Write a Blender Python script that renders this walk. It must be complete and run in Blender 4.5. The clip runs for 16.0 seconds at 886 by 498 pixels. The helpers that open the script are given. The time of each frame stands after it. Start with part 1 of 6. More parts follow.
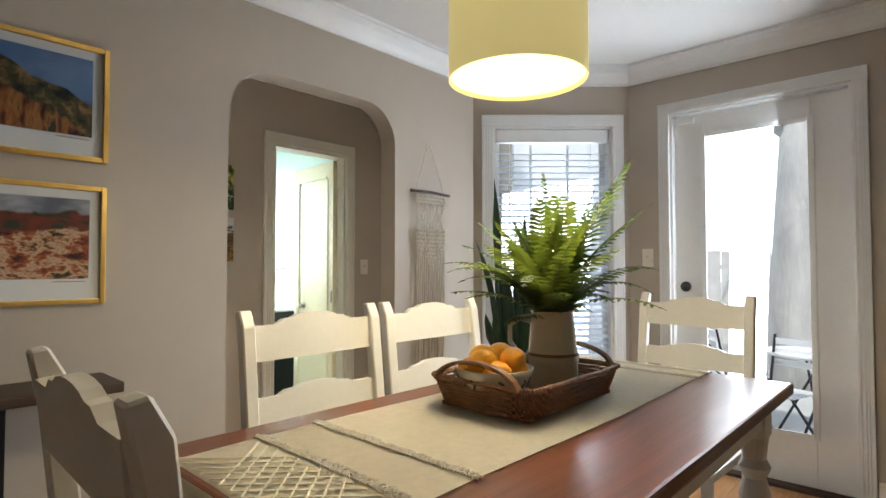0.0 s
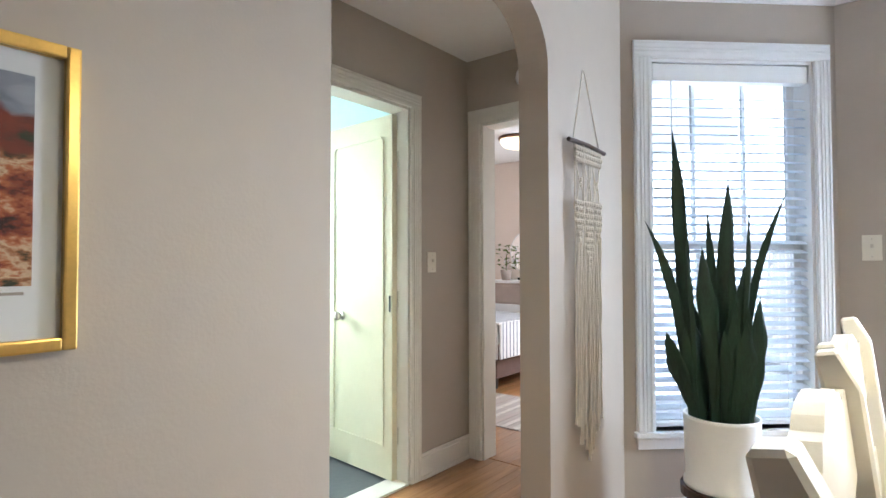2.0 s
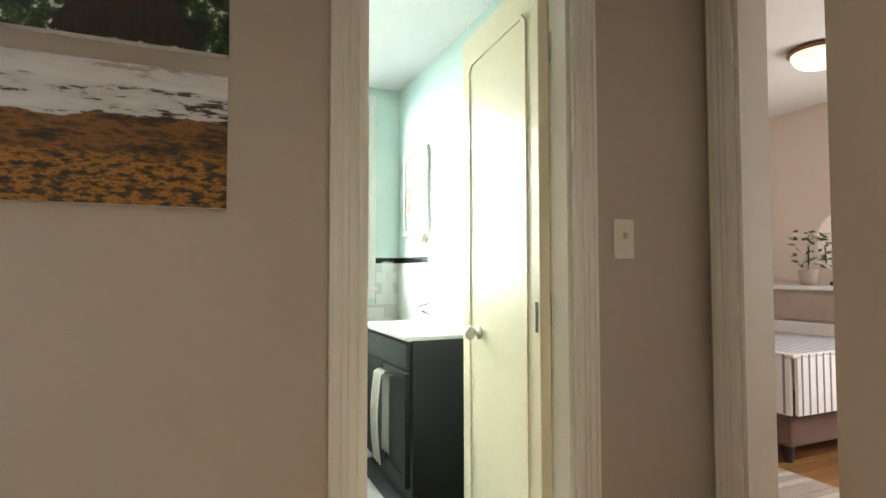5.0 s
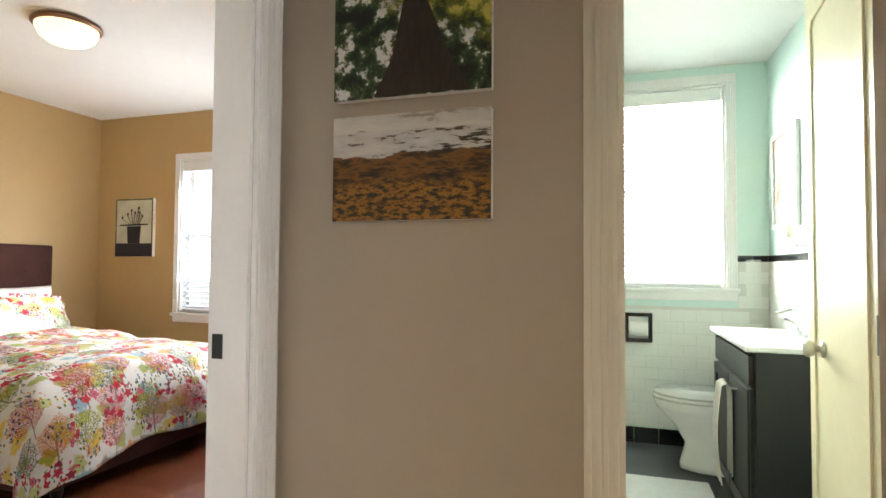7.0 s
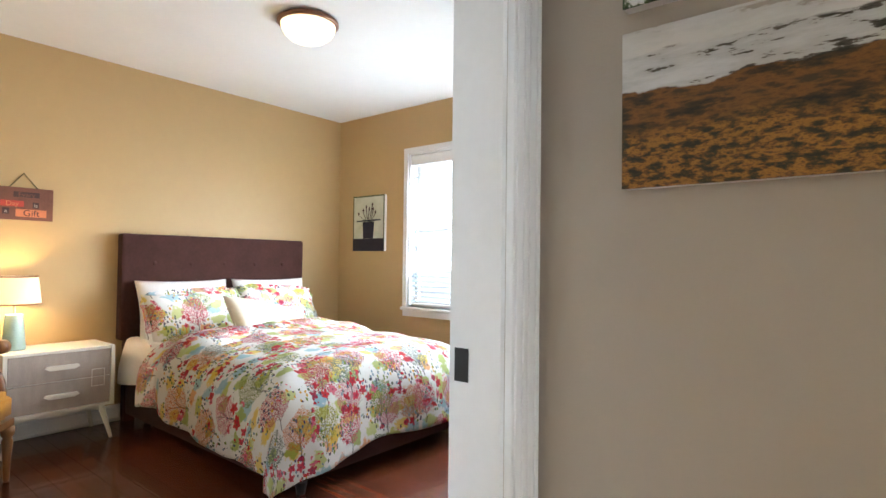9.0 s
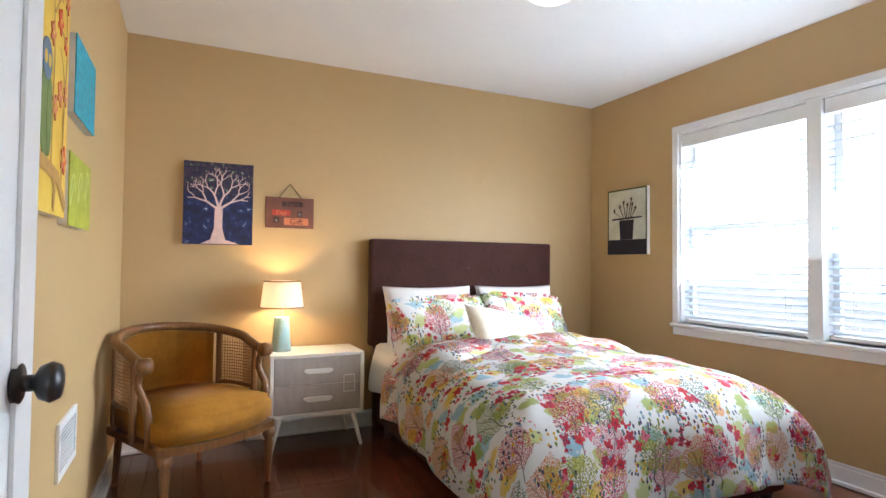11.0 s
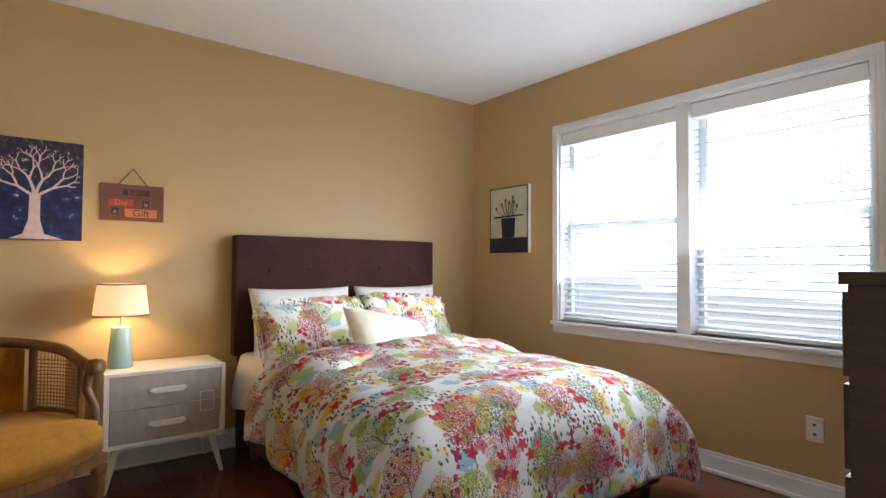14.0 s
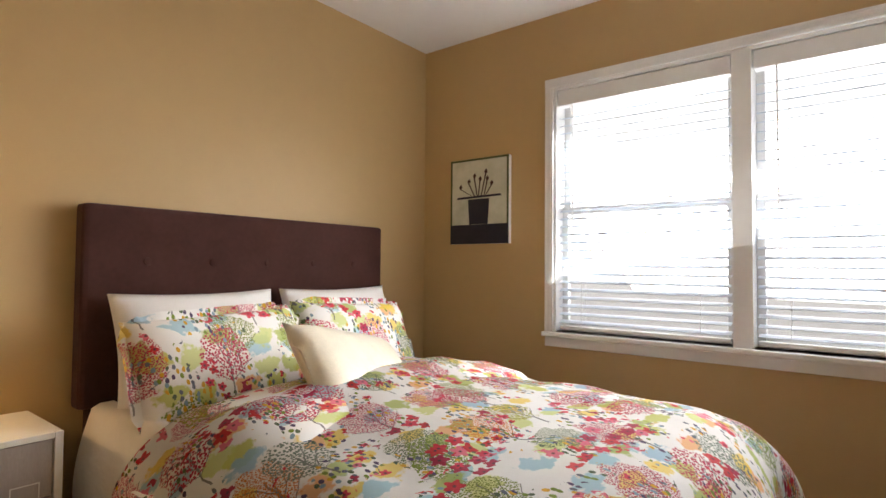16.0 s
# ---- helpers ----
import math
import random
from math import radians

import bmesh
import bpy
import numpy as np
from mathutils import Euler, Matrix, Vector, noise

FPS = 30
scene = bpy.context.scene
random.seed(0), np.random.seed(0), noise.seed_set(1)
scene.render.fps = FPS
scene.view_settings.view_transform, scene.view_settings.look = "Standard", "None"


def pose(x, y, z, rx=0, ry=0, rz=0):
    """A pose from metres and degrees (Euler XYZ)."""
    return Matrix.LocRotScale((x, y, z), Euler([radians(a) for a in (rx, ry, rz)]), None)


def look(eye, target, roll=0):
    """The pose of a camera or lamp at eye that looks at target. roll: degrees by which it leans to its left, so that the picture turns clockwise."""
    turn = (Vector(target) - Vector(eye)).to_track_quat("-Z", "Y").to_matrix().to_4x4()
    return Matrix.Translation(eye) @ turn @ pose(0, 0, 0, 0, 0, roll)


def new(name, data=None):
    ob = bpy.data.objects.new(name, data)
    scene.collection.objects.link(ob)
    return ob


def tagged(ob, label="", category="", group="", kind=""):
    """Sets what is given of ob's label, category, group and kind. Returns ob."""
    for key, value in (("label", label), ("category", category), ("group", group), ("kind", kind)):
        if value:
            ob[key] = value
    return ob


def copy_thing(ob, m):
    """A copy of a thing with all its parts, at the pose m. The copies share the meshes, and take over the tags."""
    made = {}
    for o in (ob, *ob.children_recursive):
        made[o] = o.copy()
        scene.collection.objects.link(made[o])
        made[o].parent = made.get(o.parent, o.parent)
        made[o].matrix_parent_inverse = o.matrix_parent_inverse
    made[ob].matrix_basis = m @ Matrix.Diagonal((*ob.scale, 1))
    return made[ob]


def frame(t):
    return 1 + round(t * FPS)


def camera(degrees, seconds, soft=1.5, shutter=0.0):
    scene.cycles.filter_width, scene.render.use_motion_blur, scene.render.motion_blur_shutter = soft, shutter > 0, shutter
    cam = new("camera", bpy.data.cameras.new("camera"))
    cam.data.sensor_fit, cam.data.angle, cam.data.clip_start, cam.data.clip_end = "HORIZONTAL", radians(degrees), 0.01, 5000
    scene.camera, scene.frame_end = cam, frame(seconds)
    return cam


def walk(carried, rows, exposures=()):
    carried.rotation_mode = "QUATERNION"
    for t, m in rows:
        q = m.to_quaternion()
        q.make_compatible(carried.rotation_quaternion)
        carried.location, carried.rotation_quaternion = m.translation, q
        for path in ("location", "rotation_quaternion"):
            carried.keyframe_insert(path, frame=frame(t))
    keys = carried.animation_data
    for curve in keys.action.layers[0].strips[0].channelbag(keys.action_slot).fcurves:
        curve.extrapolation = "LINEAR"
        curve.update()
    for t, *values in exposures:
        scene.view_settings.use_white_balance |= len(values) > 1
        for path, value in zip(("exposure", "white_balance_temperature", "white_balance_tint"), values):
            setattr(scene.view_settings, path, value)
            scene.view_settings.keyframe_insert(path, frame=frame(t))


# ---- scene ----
cam = camera(78.6, 16.0)

PATH = [
    (0, (0.428, -2.283, 1.214), (1.897, -0.928, 1.276), 0.0),
    (0.5, (0.431, -1.926, 1.206), (1.923, -0.595, 1.268), 0.1),
    (1, (0.51, -1.557, 1.216), (2.027, -0.255, 1.272), 0.1),
    (1.5, (0.599, -1.195, 1.204), (2.139, 0.081, 1.261), 0.0),
    (2, (0.776, -0.903, 1.197), (2.335, 0.348, 1.251), -0.1),
    (2.5, (0.966, -0.69, 1.204), (2.553, 0.527, 1.241), 0.0),
    (3, (1.221, -0.499, 1.202), (2.808, 0.717, 1.238), 0.0),
    (5.5, (2.145, -0.146, 1.1), (2.579, 1.804, 1.195), 0.0),
    (6, (2.219, -0.202, 1.111), (2.301, 1.794, 1.209), 0.1),
    (6.5, (2.307, -0.224, 1.117), (2.052, 1.758, 1.201), 0.3),
    (7, (2.355, -0.246, 1.121), (1.766, 1.664, 1.188), 0.4),
    (7.5, (2.367, -0.261, 1.127), (1.544, 1.56, 1.186), 0.5),
    (8, (2.326, -0.214, 1.126), (1.307, 1.506, 1.181), 0.5),
    (8.5, (2.178, -0.082, 1.112), (1.037, 1.56, 1.163), 0.7),
    (9, (2.002, 0.109, 1.108), (0.737, 1.658, 1.155), 0.7),
    (9.5, (1.863, 0.277, 1.103), (0.388, 1.626, 1.148), 0.5),
    (10, (1.749, 0.389, 1.102), (0.068, 1.472, 1.15), 0.6),
    (12.5, (1.362, 0.504, 1.11), (-0.483, 1.275, 1.17), 0.6),
    (13, (1.402, 0.522, 1.105), (-0.36, 1.465, 1.171), 0.5),
    (13.5, (1.367, 0.486, 1.108), (-0.289, 1.606, 1.173), 0.5),
    (14, (1.314, 0.571, 1.093), (-0.266, 1.796, 1.156), 0.3),
    (14.5, (1.12, 0.648, 1.087), (-0.377, 1.973, 1.149), 0.4),
    (15, (0.818, 0.737, 1.079), (-0.584, 2.162, 1.138), 0.5),
    (15.5, (0.47, 0.824, 1.074), (-0.851, 2.324, 1.134), 0.5),
    (16, (0.167, 0.862, 1.059), (-1.069, 2.433, 1.125), 0.5),
]
EXPOSURES = [(0, -0.25, 6050, 7), (0.5, -0.02, 5750, 7), (1.0, 0.08, 5750, 8), (1.5, 0.15, 5800, 9), (2.0, 0.28, 5400, 8), (3.0, 0.22, 5900, 8), (5.5, -0.2, 6300, 9), (6.5, -0.2, 6400, 9), (7.5, 0.05, 6800, 9),
             (8.5, 0.15, 6100, 9), (9.5, -0.1, 5700, 4), (10.0, -0.2, 5500, 6), (12.5, -0.15, 5900, 10), (13.0, -0.25, 5700, 10), (14.0, -0.6, 5900, 10), (15.0, -0.78, 6200, 11), (15.5, -0.8, 6600, 13), (16.0, -0.8, 6900, 14)]
SKY = 0.15
DAY_BED, DAY_BATH, DAY_WIN, DAY_A, DAY_PATIO = 102, 240, 8, 42, 42
walk(cam, [(t, look(eye, target, roll)) for t, eye, target, roll in PATH], EXPOSURES)

# ---- world and light ----
world = bpy.data.worlds.new("world")
scene.world = world
world.use_nodes = True
_wn, _wl = world.node_tree.nodes, world.node_tree.links
_sky = _wn.new("ShaderNodeTexSky")
_sky.sky_type, _sky.sun_disc = "NISHITA", False
_sky.sun_elevation, _sky.sun_rotation = radians(48), radians(215)
_wl.new(_sky.outputs[0], _wn["Background"].inputs[0])
_wn["Background"].inputs[1].default_value = SKY


def lamp(name, kind, m, power, color=(1, 1, 1), size=(1, 1), angle=0.5, spread=180):
    d = bpy.data.lights.new(name, kind)
    d.energy, d.color = power, color
    if kind == "AREA":
        d.shape, d.size, d.size_y = "RECTANGLE", size[0], size[1]
        d.spread = radians(spread)
    if kind == "SUN":
        d.angle = radians(angle)
    if kind == "POINT":
        d.shadow_soft_size = size[0]
    ob = new(name, d)
    ob.matrix_world = m
    return ob


lamp("sun", "SUN", look((0, 0, 10), (4.2, 3.6, 3)), 5.0, (1, 0.95, 0.88), angle=0.6)
# the ground's glare comes in upward, the sky's light downward
lamp("daylight_bedroom_ground", "AREA", look((-0.28, 3.68, 1.36), (-0.6, 2.0, 2.9)), DAY_BED * 0.70, (0.93, 0.97, 1), (1.7, 1.25), spread=165)
lamp("daylight_bedroom_sky", "AREA", look((-0.28, 3.70, 1.36), (-0.7, 2.0, -0.3)), DAY_BED * 0.9, (0.93, 0.97, 1), (1.7, 1.25), spread=125)
lamp("daylight_bath", "AREA", look((2.66, 3.665, 1.63), (2.62, 0, 1.2)), DAY_BATH, (0.95, 1, 0.90), (0.72, 1.25))
lamp("daylight_window", "AREA", look((3.68, -0.26, 1.3), (2.6, -1.3, 1.1)), DAY_WIN, (0.88, 0.94, 1), (0.62, 1.6), spread=90)
lamp("daylight_spare_room", "AREA", look((6.52, 0.9, 1.4), (4.0, 1.6, 0.9)), DAY_A, (1, 0.97, 0.93), (1.2, 1.3))
lamp("daylight_patio_door", "AREA", look((4.02, -1.49, 1.2), (2.7, -0.3, 1.25)), DAY_PATIO, (0.93, 0.96, 1), (0.55, 1.7))
lamp("pendant_bulb", "POINT", pose(1.70, -1.40, 1.86), 15, (1, 0.80, 0.50), (0.05, 1))
lamp("pendant_glow", "AREA", pose(1.70, -1.40, 1.743), 17, (1, 0.84, 0.56), (0.34, 0.34)).data.shape = "DISK"
lamp("bedside_bulb", "POINT", pose(-1.9, 0.975, 0.905), 11, (1, 0.66, 0.32), (0.035, 1))

# ---- materials ----


def mat(name, color, rough=0.6, var=0.12, scale=8.0, bump=0.0, bscale=60.0, metal=0.0, stretch=(1, 1, 1), spec=0.5, sheen=0.0):
    """A surface with two scales of tone and a fine relief."""
    m = bpy.data.materials.new(name)
    m.use_nodes = True
    n, l = m.node_tree.nodes, m.node_tree.links
    b = n["Principled BSDF"]
    tc, mp = n.new("ShaderNodeTexCoord"), n.new("ShaderNodeMapping")
    mp.inputs["Scale"].default_value = stretch
    l.new(tc.outputs["Object"], mp.inputs[0])
    n1, n2 = n.new("ShaderNodeTexNoise"), n.new("ShaderNodeTexNoise")
    n1.inputs["Scale"].default_value, n2.inputs["Scale"].default_value = scale, scale * 7
    n1.inputs["Detail"].default_value = 6
    l.new(mp.outputs[0], n1.inputs[0]), l.new(mp.outputs[0], n2.inputs[0])
    add = n.new("ShaderNodeMix")
    add.data_type = "FLOAT"
    add.inputs[0].default_value = 0.35
    l.new(n1.outputs[0], add.inputs[2]), l.new(n2.outputs[0], add.inputs[3])
    r = n.new("ShaderNodeValToRGB")
    r.color_ramp.elements[0].position, r.color_ramp.elements[1].position = 0.3, 0.7
    r.color_ramp.elements[0].color = (*[c * (1 - var) for c in color], 1)
    r.color_ramp.elements[1].color = (*[min(1, c * (1 + var)) for c in color], 1)
    l.new(add.outputs[0], r.inputs[0]), l.new(r.outputs[0], b.inputs["Base Color"])
    b.inputs["Roughness"].default_value, b.inputs["Metallic"].default_value = rough, metal
    b.inputs["Specular IOR Level"].default_value = spec
    if sheen:
        b.inputs["Sheen Weight"].default_value = sheen
    if bump:
        n3, bp = n.new("ShaderNodeTexNoise"), n.new("ShaderNodeBump")
        n3.inputs["Scale"].default_value, n3.inputs["Detail"].default_value = bscale, 4
        bp.inputs["Strength"].default_value, bp.inputs["Distance"].default_value = bump, 0.01
        l.new(mp.outputs[0], n3.inputs[0]), l.new(n3.outputs[0], bp.inputs["Height"]), l.new(bp.outputs[0], b.inputs["Normal"])
    return m


def wood(name, dark, light, rough=0.35, axis=0, scale=3.0, coat=0.0, rand=0.0):
    """Grain drawn out along an axis; rand shifts the tone from plank to plank."""
    m = mat(name, light, rough)
    n, l = m.node_tree.nodes, m.node_tree.links
    for k in [k for k in n if k.type not in ("BSDF_PRINCIPLED", "OUTPUT_MATERIAL")]:
        n.remove(k)
    b = n["Principled BSDF"]
    tc, mp, no, wv, r, oi = (n.new("ShaderNode" + k) for k in ("TexCoord", "Mapping", "TexNoise", "TexNoise", "ValToRGB", "ObjectInfo"))
    st = [14, 14, 14]
    st[axis] = 0.9
    mp.inputs["Scale"].default_value = st
    va = n.new("ShaderNodeVectorMath")
    va.operation = "ADD"
    sc = n.new("ShaderNodeVectorMath")
    sc.operation = "SCALE"
    sc.inputs[0].default_value = (13, 7, 5)
    l.new(oi.outputs["Random"], sc.inputs["Scale"])
    l.new(tc.outputs["Object"], va.inputs[0]), l.new(sc.outputs[0], va.inputs[1])
    l.new(va.outputs[0], mp.inputs[0]), l.new(mp.outputs[0], no.inputs[0]), l.new(mp.outputs[0], wv.inputs[0])
    no.inputs["Scale"].default_value, no.inputs["Detail"].default_value = scale, 8
    no.inputs["Distortion"].default_value = 0.8
    wv.inputs["Scale"].default_value = scale * 5
    mx = n.new("ShaderNodeMix")
    mx.data_type = "FLOAT"
    mx.inputs[0].default_value = 0.3
    l.new(no.outputs[0], mx.inputs[2]), l.new(wv.outputs[0], mx.inputs[3])
    r.color_ramp.elements[0].position, r.color_ramp.elements[1].position = 0.3, 0.68
    r.color_ramp.elements[0].color, r.color_ramp.elements[1].color = (*dark, 1), (*light, 1)
    l.new(mx.outputs[0], r.inputs[0])
    hs = n.new("ShaderNodeHueSaturation")
    mr = n.new("ShaderNodeMapRange")
    mr.inputs["To Min"].default_value, mr.inputs["To Max"].default_value = 1 - rand, 1 + rand
    l.new(oi.outputs["Random"], mr.inputs[0]), l.new(mr.outputs[0], hs.inputs["Value"])
    l.new(r.outputs[0], hs.inputs["Color"]), l.new(hs.outputs[0], b.inputs["Base Color"])
    b.inputs["Coat Weight"].default_value = coat
    bp = n.new("ShaderNodeBump")
    bp.inputs["Strength"].default_value, bp.inputs["Distance"].default_value = 0.15, 0.004
    l.new(mx.outputs[0], bp.inputs["Height"]), l.new(bp.outputs[0], b.inputs["Normal"])
    return m


def glow(name, color, strength, base=(0.9, 0.85, 0.7)):
    m = mat(name, base, 0.7, 0.04)
    b = m.node_tree.nodes["Principled BSDF"]
    b.inputs["Emission Color"].default_value, b.inputs["Emission Strength"].default_value = (*color, 1), strength
    return m


def glass(name):
    m = bpy.data.materials.new(name)
    m.use_nodes = True
    b = m.node_tree.nodes["Principled BSDF"]
    b.inputs["Transmission Weight"].default_value, b.inputs["Roughness"].default_value, b.inputs["IOR"].default_value = 1, 0.0, 1.1
    return m


def translucent(m, color, amount):
    """Lets part of the light through a cloth or a slat."""
    n, l = m.node_tree.nodes, m.node_tree.links
    t, x = n.new("ShaderNodeBsdfTranslucent"), n.new("ShaderNodeMixShader")
    t.inputs[0].default_value = (*color, 1)
    x.inputs[0].default_value = amount
    out = [k for k in n if k.type == "OUTPUT_MATERIAL"][0]
    l.new(n["Principled BSDF"].outputs[0], x.inputs[1]), l.new(t.outputs[0], x.inputs[2]), l.new(x.outputs[0], out.inputs[0])
    return m


GREIGE = mat("greige_paint", (0.47, 0.41, 0.34), 0.55, 0.03, 2, 0.06, 130)
TAN = mat("tan_paint", (0.53, 0.365, 0.165), 0.55, 0.03, 2, 0.06, 130)
MINT = mat("mint_paint", (0.62, 0.78, 0.73), 0.5, 0.02, 2, 0.04, 130)
PEACH = mat("pale_peach_paint", (0.80, 0.70, 0.62), 0.6, 0.02, 2, 0.04, 130)
CEIL = mat("ceiling_paint", (0.82, 0.81, 0.79), 0.8, 0.02, 3, 0.08, 90)
TRIM = mat("cream_trim_paint", (0.79, 0.76, 0.68), 0.35, 0.03, 5, 0.03, 40)
DOORP = mat("cream_door_paint", (0.78, 0.72, 0.52), 0.35, 0.03, 5, 0.03, 40)
WHITE = mat("white_paint", (0.82, 0.82, 0.81), 0.3, 0.03, 6, 0.03, 50)
CHAIRP = mat("cream_chair_paint", (0.80, 0.76, 0.68), 0.38, 0.04, 9, 0.06, 45)
SIDING = mat("white_siding", (0.75, 0.76, 0.78), 0.7, 0.05, 3, 0.1, 20)
OAK = wood("oak_boards", (0.22, 0.095, 0.032), (0.42, 0.22, 0.085), 0.28, 0, 3, 0.2, 0.16)
DARKFLOOR = wood("dark_red_boards", (0.065, 0.016, 0.008), (0.15, 0.042, 0.018), 0.27, 0, 3, 0.3, 0.2)
TABLEW = wood("red_brown_tabletop", (0.095, 0.025, 0.011), (0.19, 0.058, 0.026), 0.3, 0, 2.2, 0.1, 0.0)
SHELFW = wood("dark_shelf_wood", (0.035, 0.02, 0.014), (0.085, 0.05, 0.035), 0.5, 0, 2.2)
CHAIRW = wood("honey_carved_wood", (0.10, 0.04, 0.012), (0.23, 0.105, 0.032), 0.35, 2, 3)
SLATE = mat("dark_grey_floor_tile", (0.075, 0.08, 0.085), 0.45, 0.15, 6, 0.1, 30)
BLACKTILE = mat("black_tile", (0.012, 0.013, 0.015), 0.12, 0.1, 9)
WTILE = mat("white_tile", (0.82, 0.83, 0.80), 0.12, 0.02, 9)
GROUT = mat("tile_grout", (0.66, 0.66, 0.62), 0.8, 0.05, 20)
PORC = mat("white_porcelain", (0.85, 0.85, 0.83), 0.08, 0.01, 4)
BLACKP = mat("black_cabinet_paint", (0.012, 0.012, 0.013), 0.35, 0.1, 6)
CHROME = mat("chrome", (0.75, 0.76, 0.78), 0.12, 0.03, 9, metal=1)
NICKEL = mat("brushed_nickel", (0.62, 0.58, 0.50), 0.28, 0.05, 30, metal=1)
BLACKM = mat("black_metal", (0.012, 0.012, 0.013), 0.35, 0.1, 20)
BRONZE = mat("bronze_metal", (0.24, 0.13, 0.08), 0.35, 0.1, 20, metal=0.7)
GOLD = mat("gilt_frame", (0.83, 0.55, 0.16), 0.28, 0.1, 25, metal=0.85)
MATBOARD = mat("white_mat_board", (0.84, 0.83, 0.81), 0.7, 0.02, 20)
SUEDE = mat("brown_microsuede", (0.06, 0.024, 0.02), 0.95, 0.22, 7, 0.15, 300, sheen=0.06, spec=0.2)
LINENW = mat("white_sheet", (0.82, 0.80, 0.78), 0.85, 0.03, 9, 0.2, 40)
SATIN = mat("cream_satin", (0.72, 0.66, 0.52), 0.35, 0.10, 22, 0.25, 18, sheen=0.3)
VELVET = mat("gold_velvet", (0.34, 0.145, 0.010), 0.8, 0.22, 9, 0.15, 60, sheen=0.05, spec=0.25)
CANE = mat("woven_cane", (0.28, 0.14, 0.045), 0.6, 0.15, 60, 0.2, 200)
DRAWER = mat("grey_washed_drawer", (0.40, 0.34, 0.29), 0.5, 0.12, 9, 0.08, 60, stretch=(1, 3, 1))
TEAL = mat("pale_teal_glaze", (0.36, 0.52, 0.50), 0.25, 0.06, 12)
RUNNER = mat("cream_woven_cotton", (0.88, 0.80, 0.64), 0.9, 0.06, 40, 0.25, 220)
ROPE = mat("cotton_rope", (0.72, 0.66, 0.56), 0.9, 0.10, 60, 0.5, 260)
WICKER = mat("brown_wicker", (0.25, 0.115, 0.045), 0.5, 0.5, 55, 0.4, 120)
STONE = mat("cream_stoneware", (0.62, 0.56, 0.45), 0.22, 0.08, 9, 0.05, 40)
ORANGE = mat("orange_peel", (0.90, 0.40, 0.02), 0.38, 0.10, 7, 0.25, 160)
FERN = translucent(mat("fern_leaf", (0.045, 0.075, 0.012), 0.55, 0.5, 9, spec=0.25), (0.24, 0.31, 0.035), 0.28)
FERNDK = mat("fern_stem", (0.06, 0.09, 0.02), 0.6, 0.2, 9)
SNAKE = mat("snake_plant_leaf", (0.016, 0.042, 0.022), 0.55, 0.5, 22, 0.05, 30, stretch=(1, 1, 0.35))
SOIL = mat("potting_soil", (0.03, 0.02, 0.014), 0.95, 0.3, 40, 0.6, 80)
POTW = mat("white_pot_glaze", (0.80, 0.79, 0.76), 0.3, 0.03, 9)
IVORY = mat("ivory_plastic", (0.78, 0.74, 0.64), 0.35, 0.02, 9)
SLAT = translucent(mat("white_blind_slat", (0.74, 0.79, 0.85), 0.5, 0.03, 9, spec=0.2), (0.7, 0.82, 0.95), 0.14)
GLASS = glass("window_glass")
SHADE = glow("lit_yellow_drum_shade", (1.0, 0.80, 0.30), 0.45, (0.85, 0.74, 0.38))
DIFFUSE = translucent(glow("lit_lamp_diffuser", (1.0, 0.93, 0.75), 1.3), (1, 0.92, 0.75), 0.6)
LAMPSH = glow("lit_cream_lamp_shade", (1.0, 0.80, 0.52), 0.6, (0.85, 0.75, 0.6))
DOME = glow("lit_glass_dome", (1.0, 0.80, 0.50), 1.6)
CONCRETE = mat("pale_patio_concrete", (0.50, 0.49, 0.46), 0.9, 0.15, 2, 0.3, 20)
BARK = mat("grey_bark", (0.46, 0.44, 0.41), 0.95, 0.3, 5, 0.8, 14, stretch=(1, 1, 0.3))
FENCEW = mat("weathered_fence_boards", (0.60, 0.57, 0.53), 0.9, 0.2, 6, 0.2, 30)
RUGW = mat("white_bath_rug", (0.80, 0.80, 0.78), 0.95, 0.06, 30, 0.8, 120)
TOWEL = mat("cream_towel", (0.78, 0.76, 0.68), 0.95, 0.06, 30, 0.7, 160)
TAUPE = mat("taupe_dresser_paint", (0.42, 0.34, 0.29), 0.5, 0.08, 9)
SKIRT = mat("brown_bed_skirt", (0.16, 0.10, 0.08), 0.9, 0.1, 9)
MIRRORM = mat("mirror", (0.9, 0.9, 0.9), 0.02, 0.0, 9, metal=1)

# ---- mesh helpers ----


def box(bm, x0, x1, y0, y1, z0, z1, bevel=0.0, mi=0):
    g = bmesh.ops.create_cube(bm, size=1, matrix=Matrix.Translation(((x0 + x1) / 2, (y0 + y1) / 2, (z0 + z1) / 2)) @ Matrix.Diagonal((abs(x1 - x0), abs(y1 - y0), abs(z1 - z0), 1)))
    if mi:
        for f in {f for v in g["verts"] for f in v.link_faces}:
            f.material_index = mi
    if bevel:
        bmesh.ops.bevel(bm, geom=list({e for v in g["verts"] for e in v.link_edges}), offset=bevel, segments=2, affect="EDGES", profile=0.6)
    return bm


def B(*a, bevel=0.0):
    return box(bmesh.new(), *a, bevel=bevel)


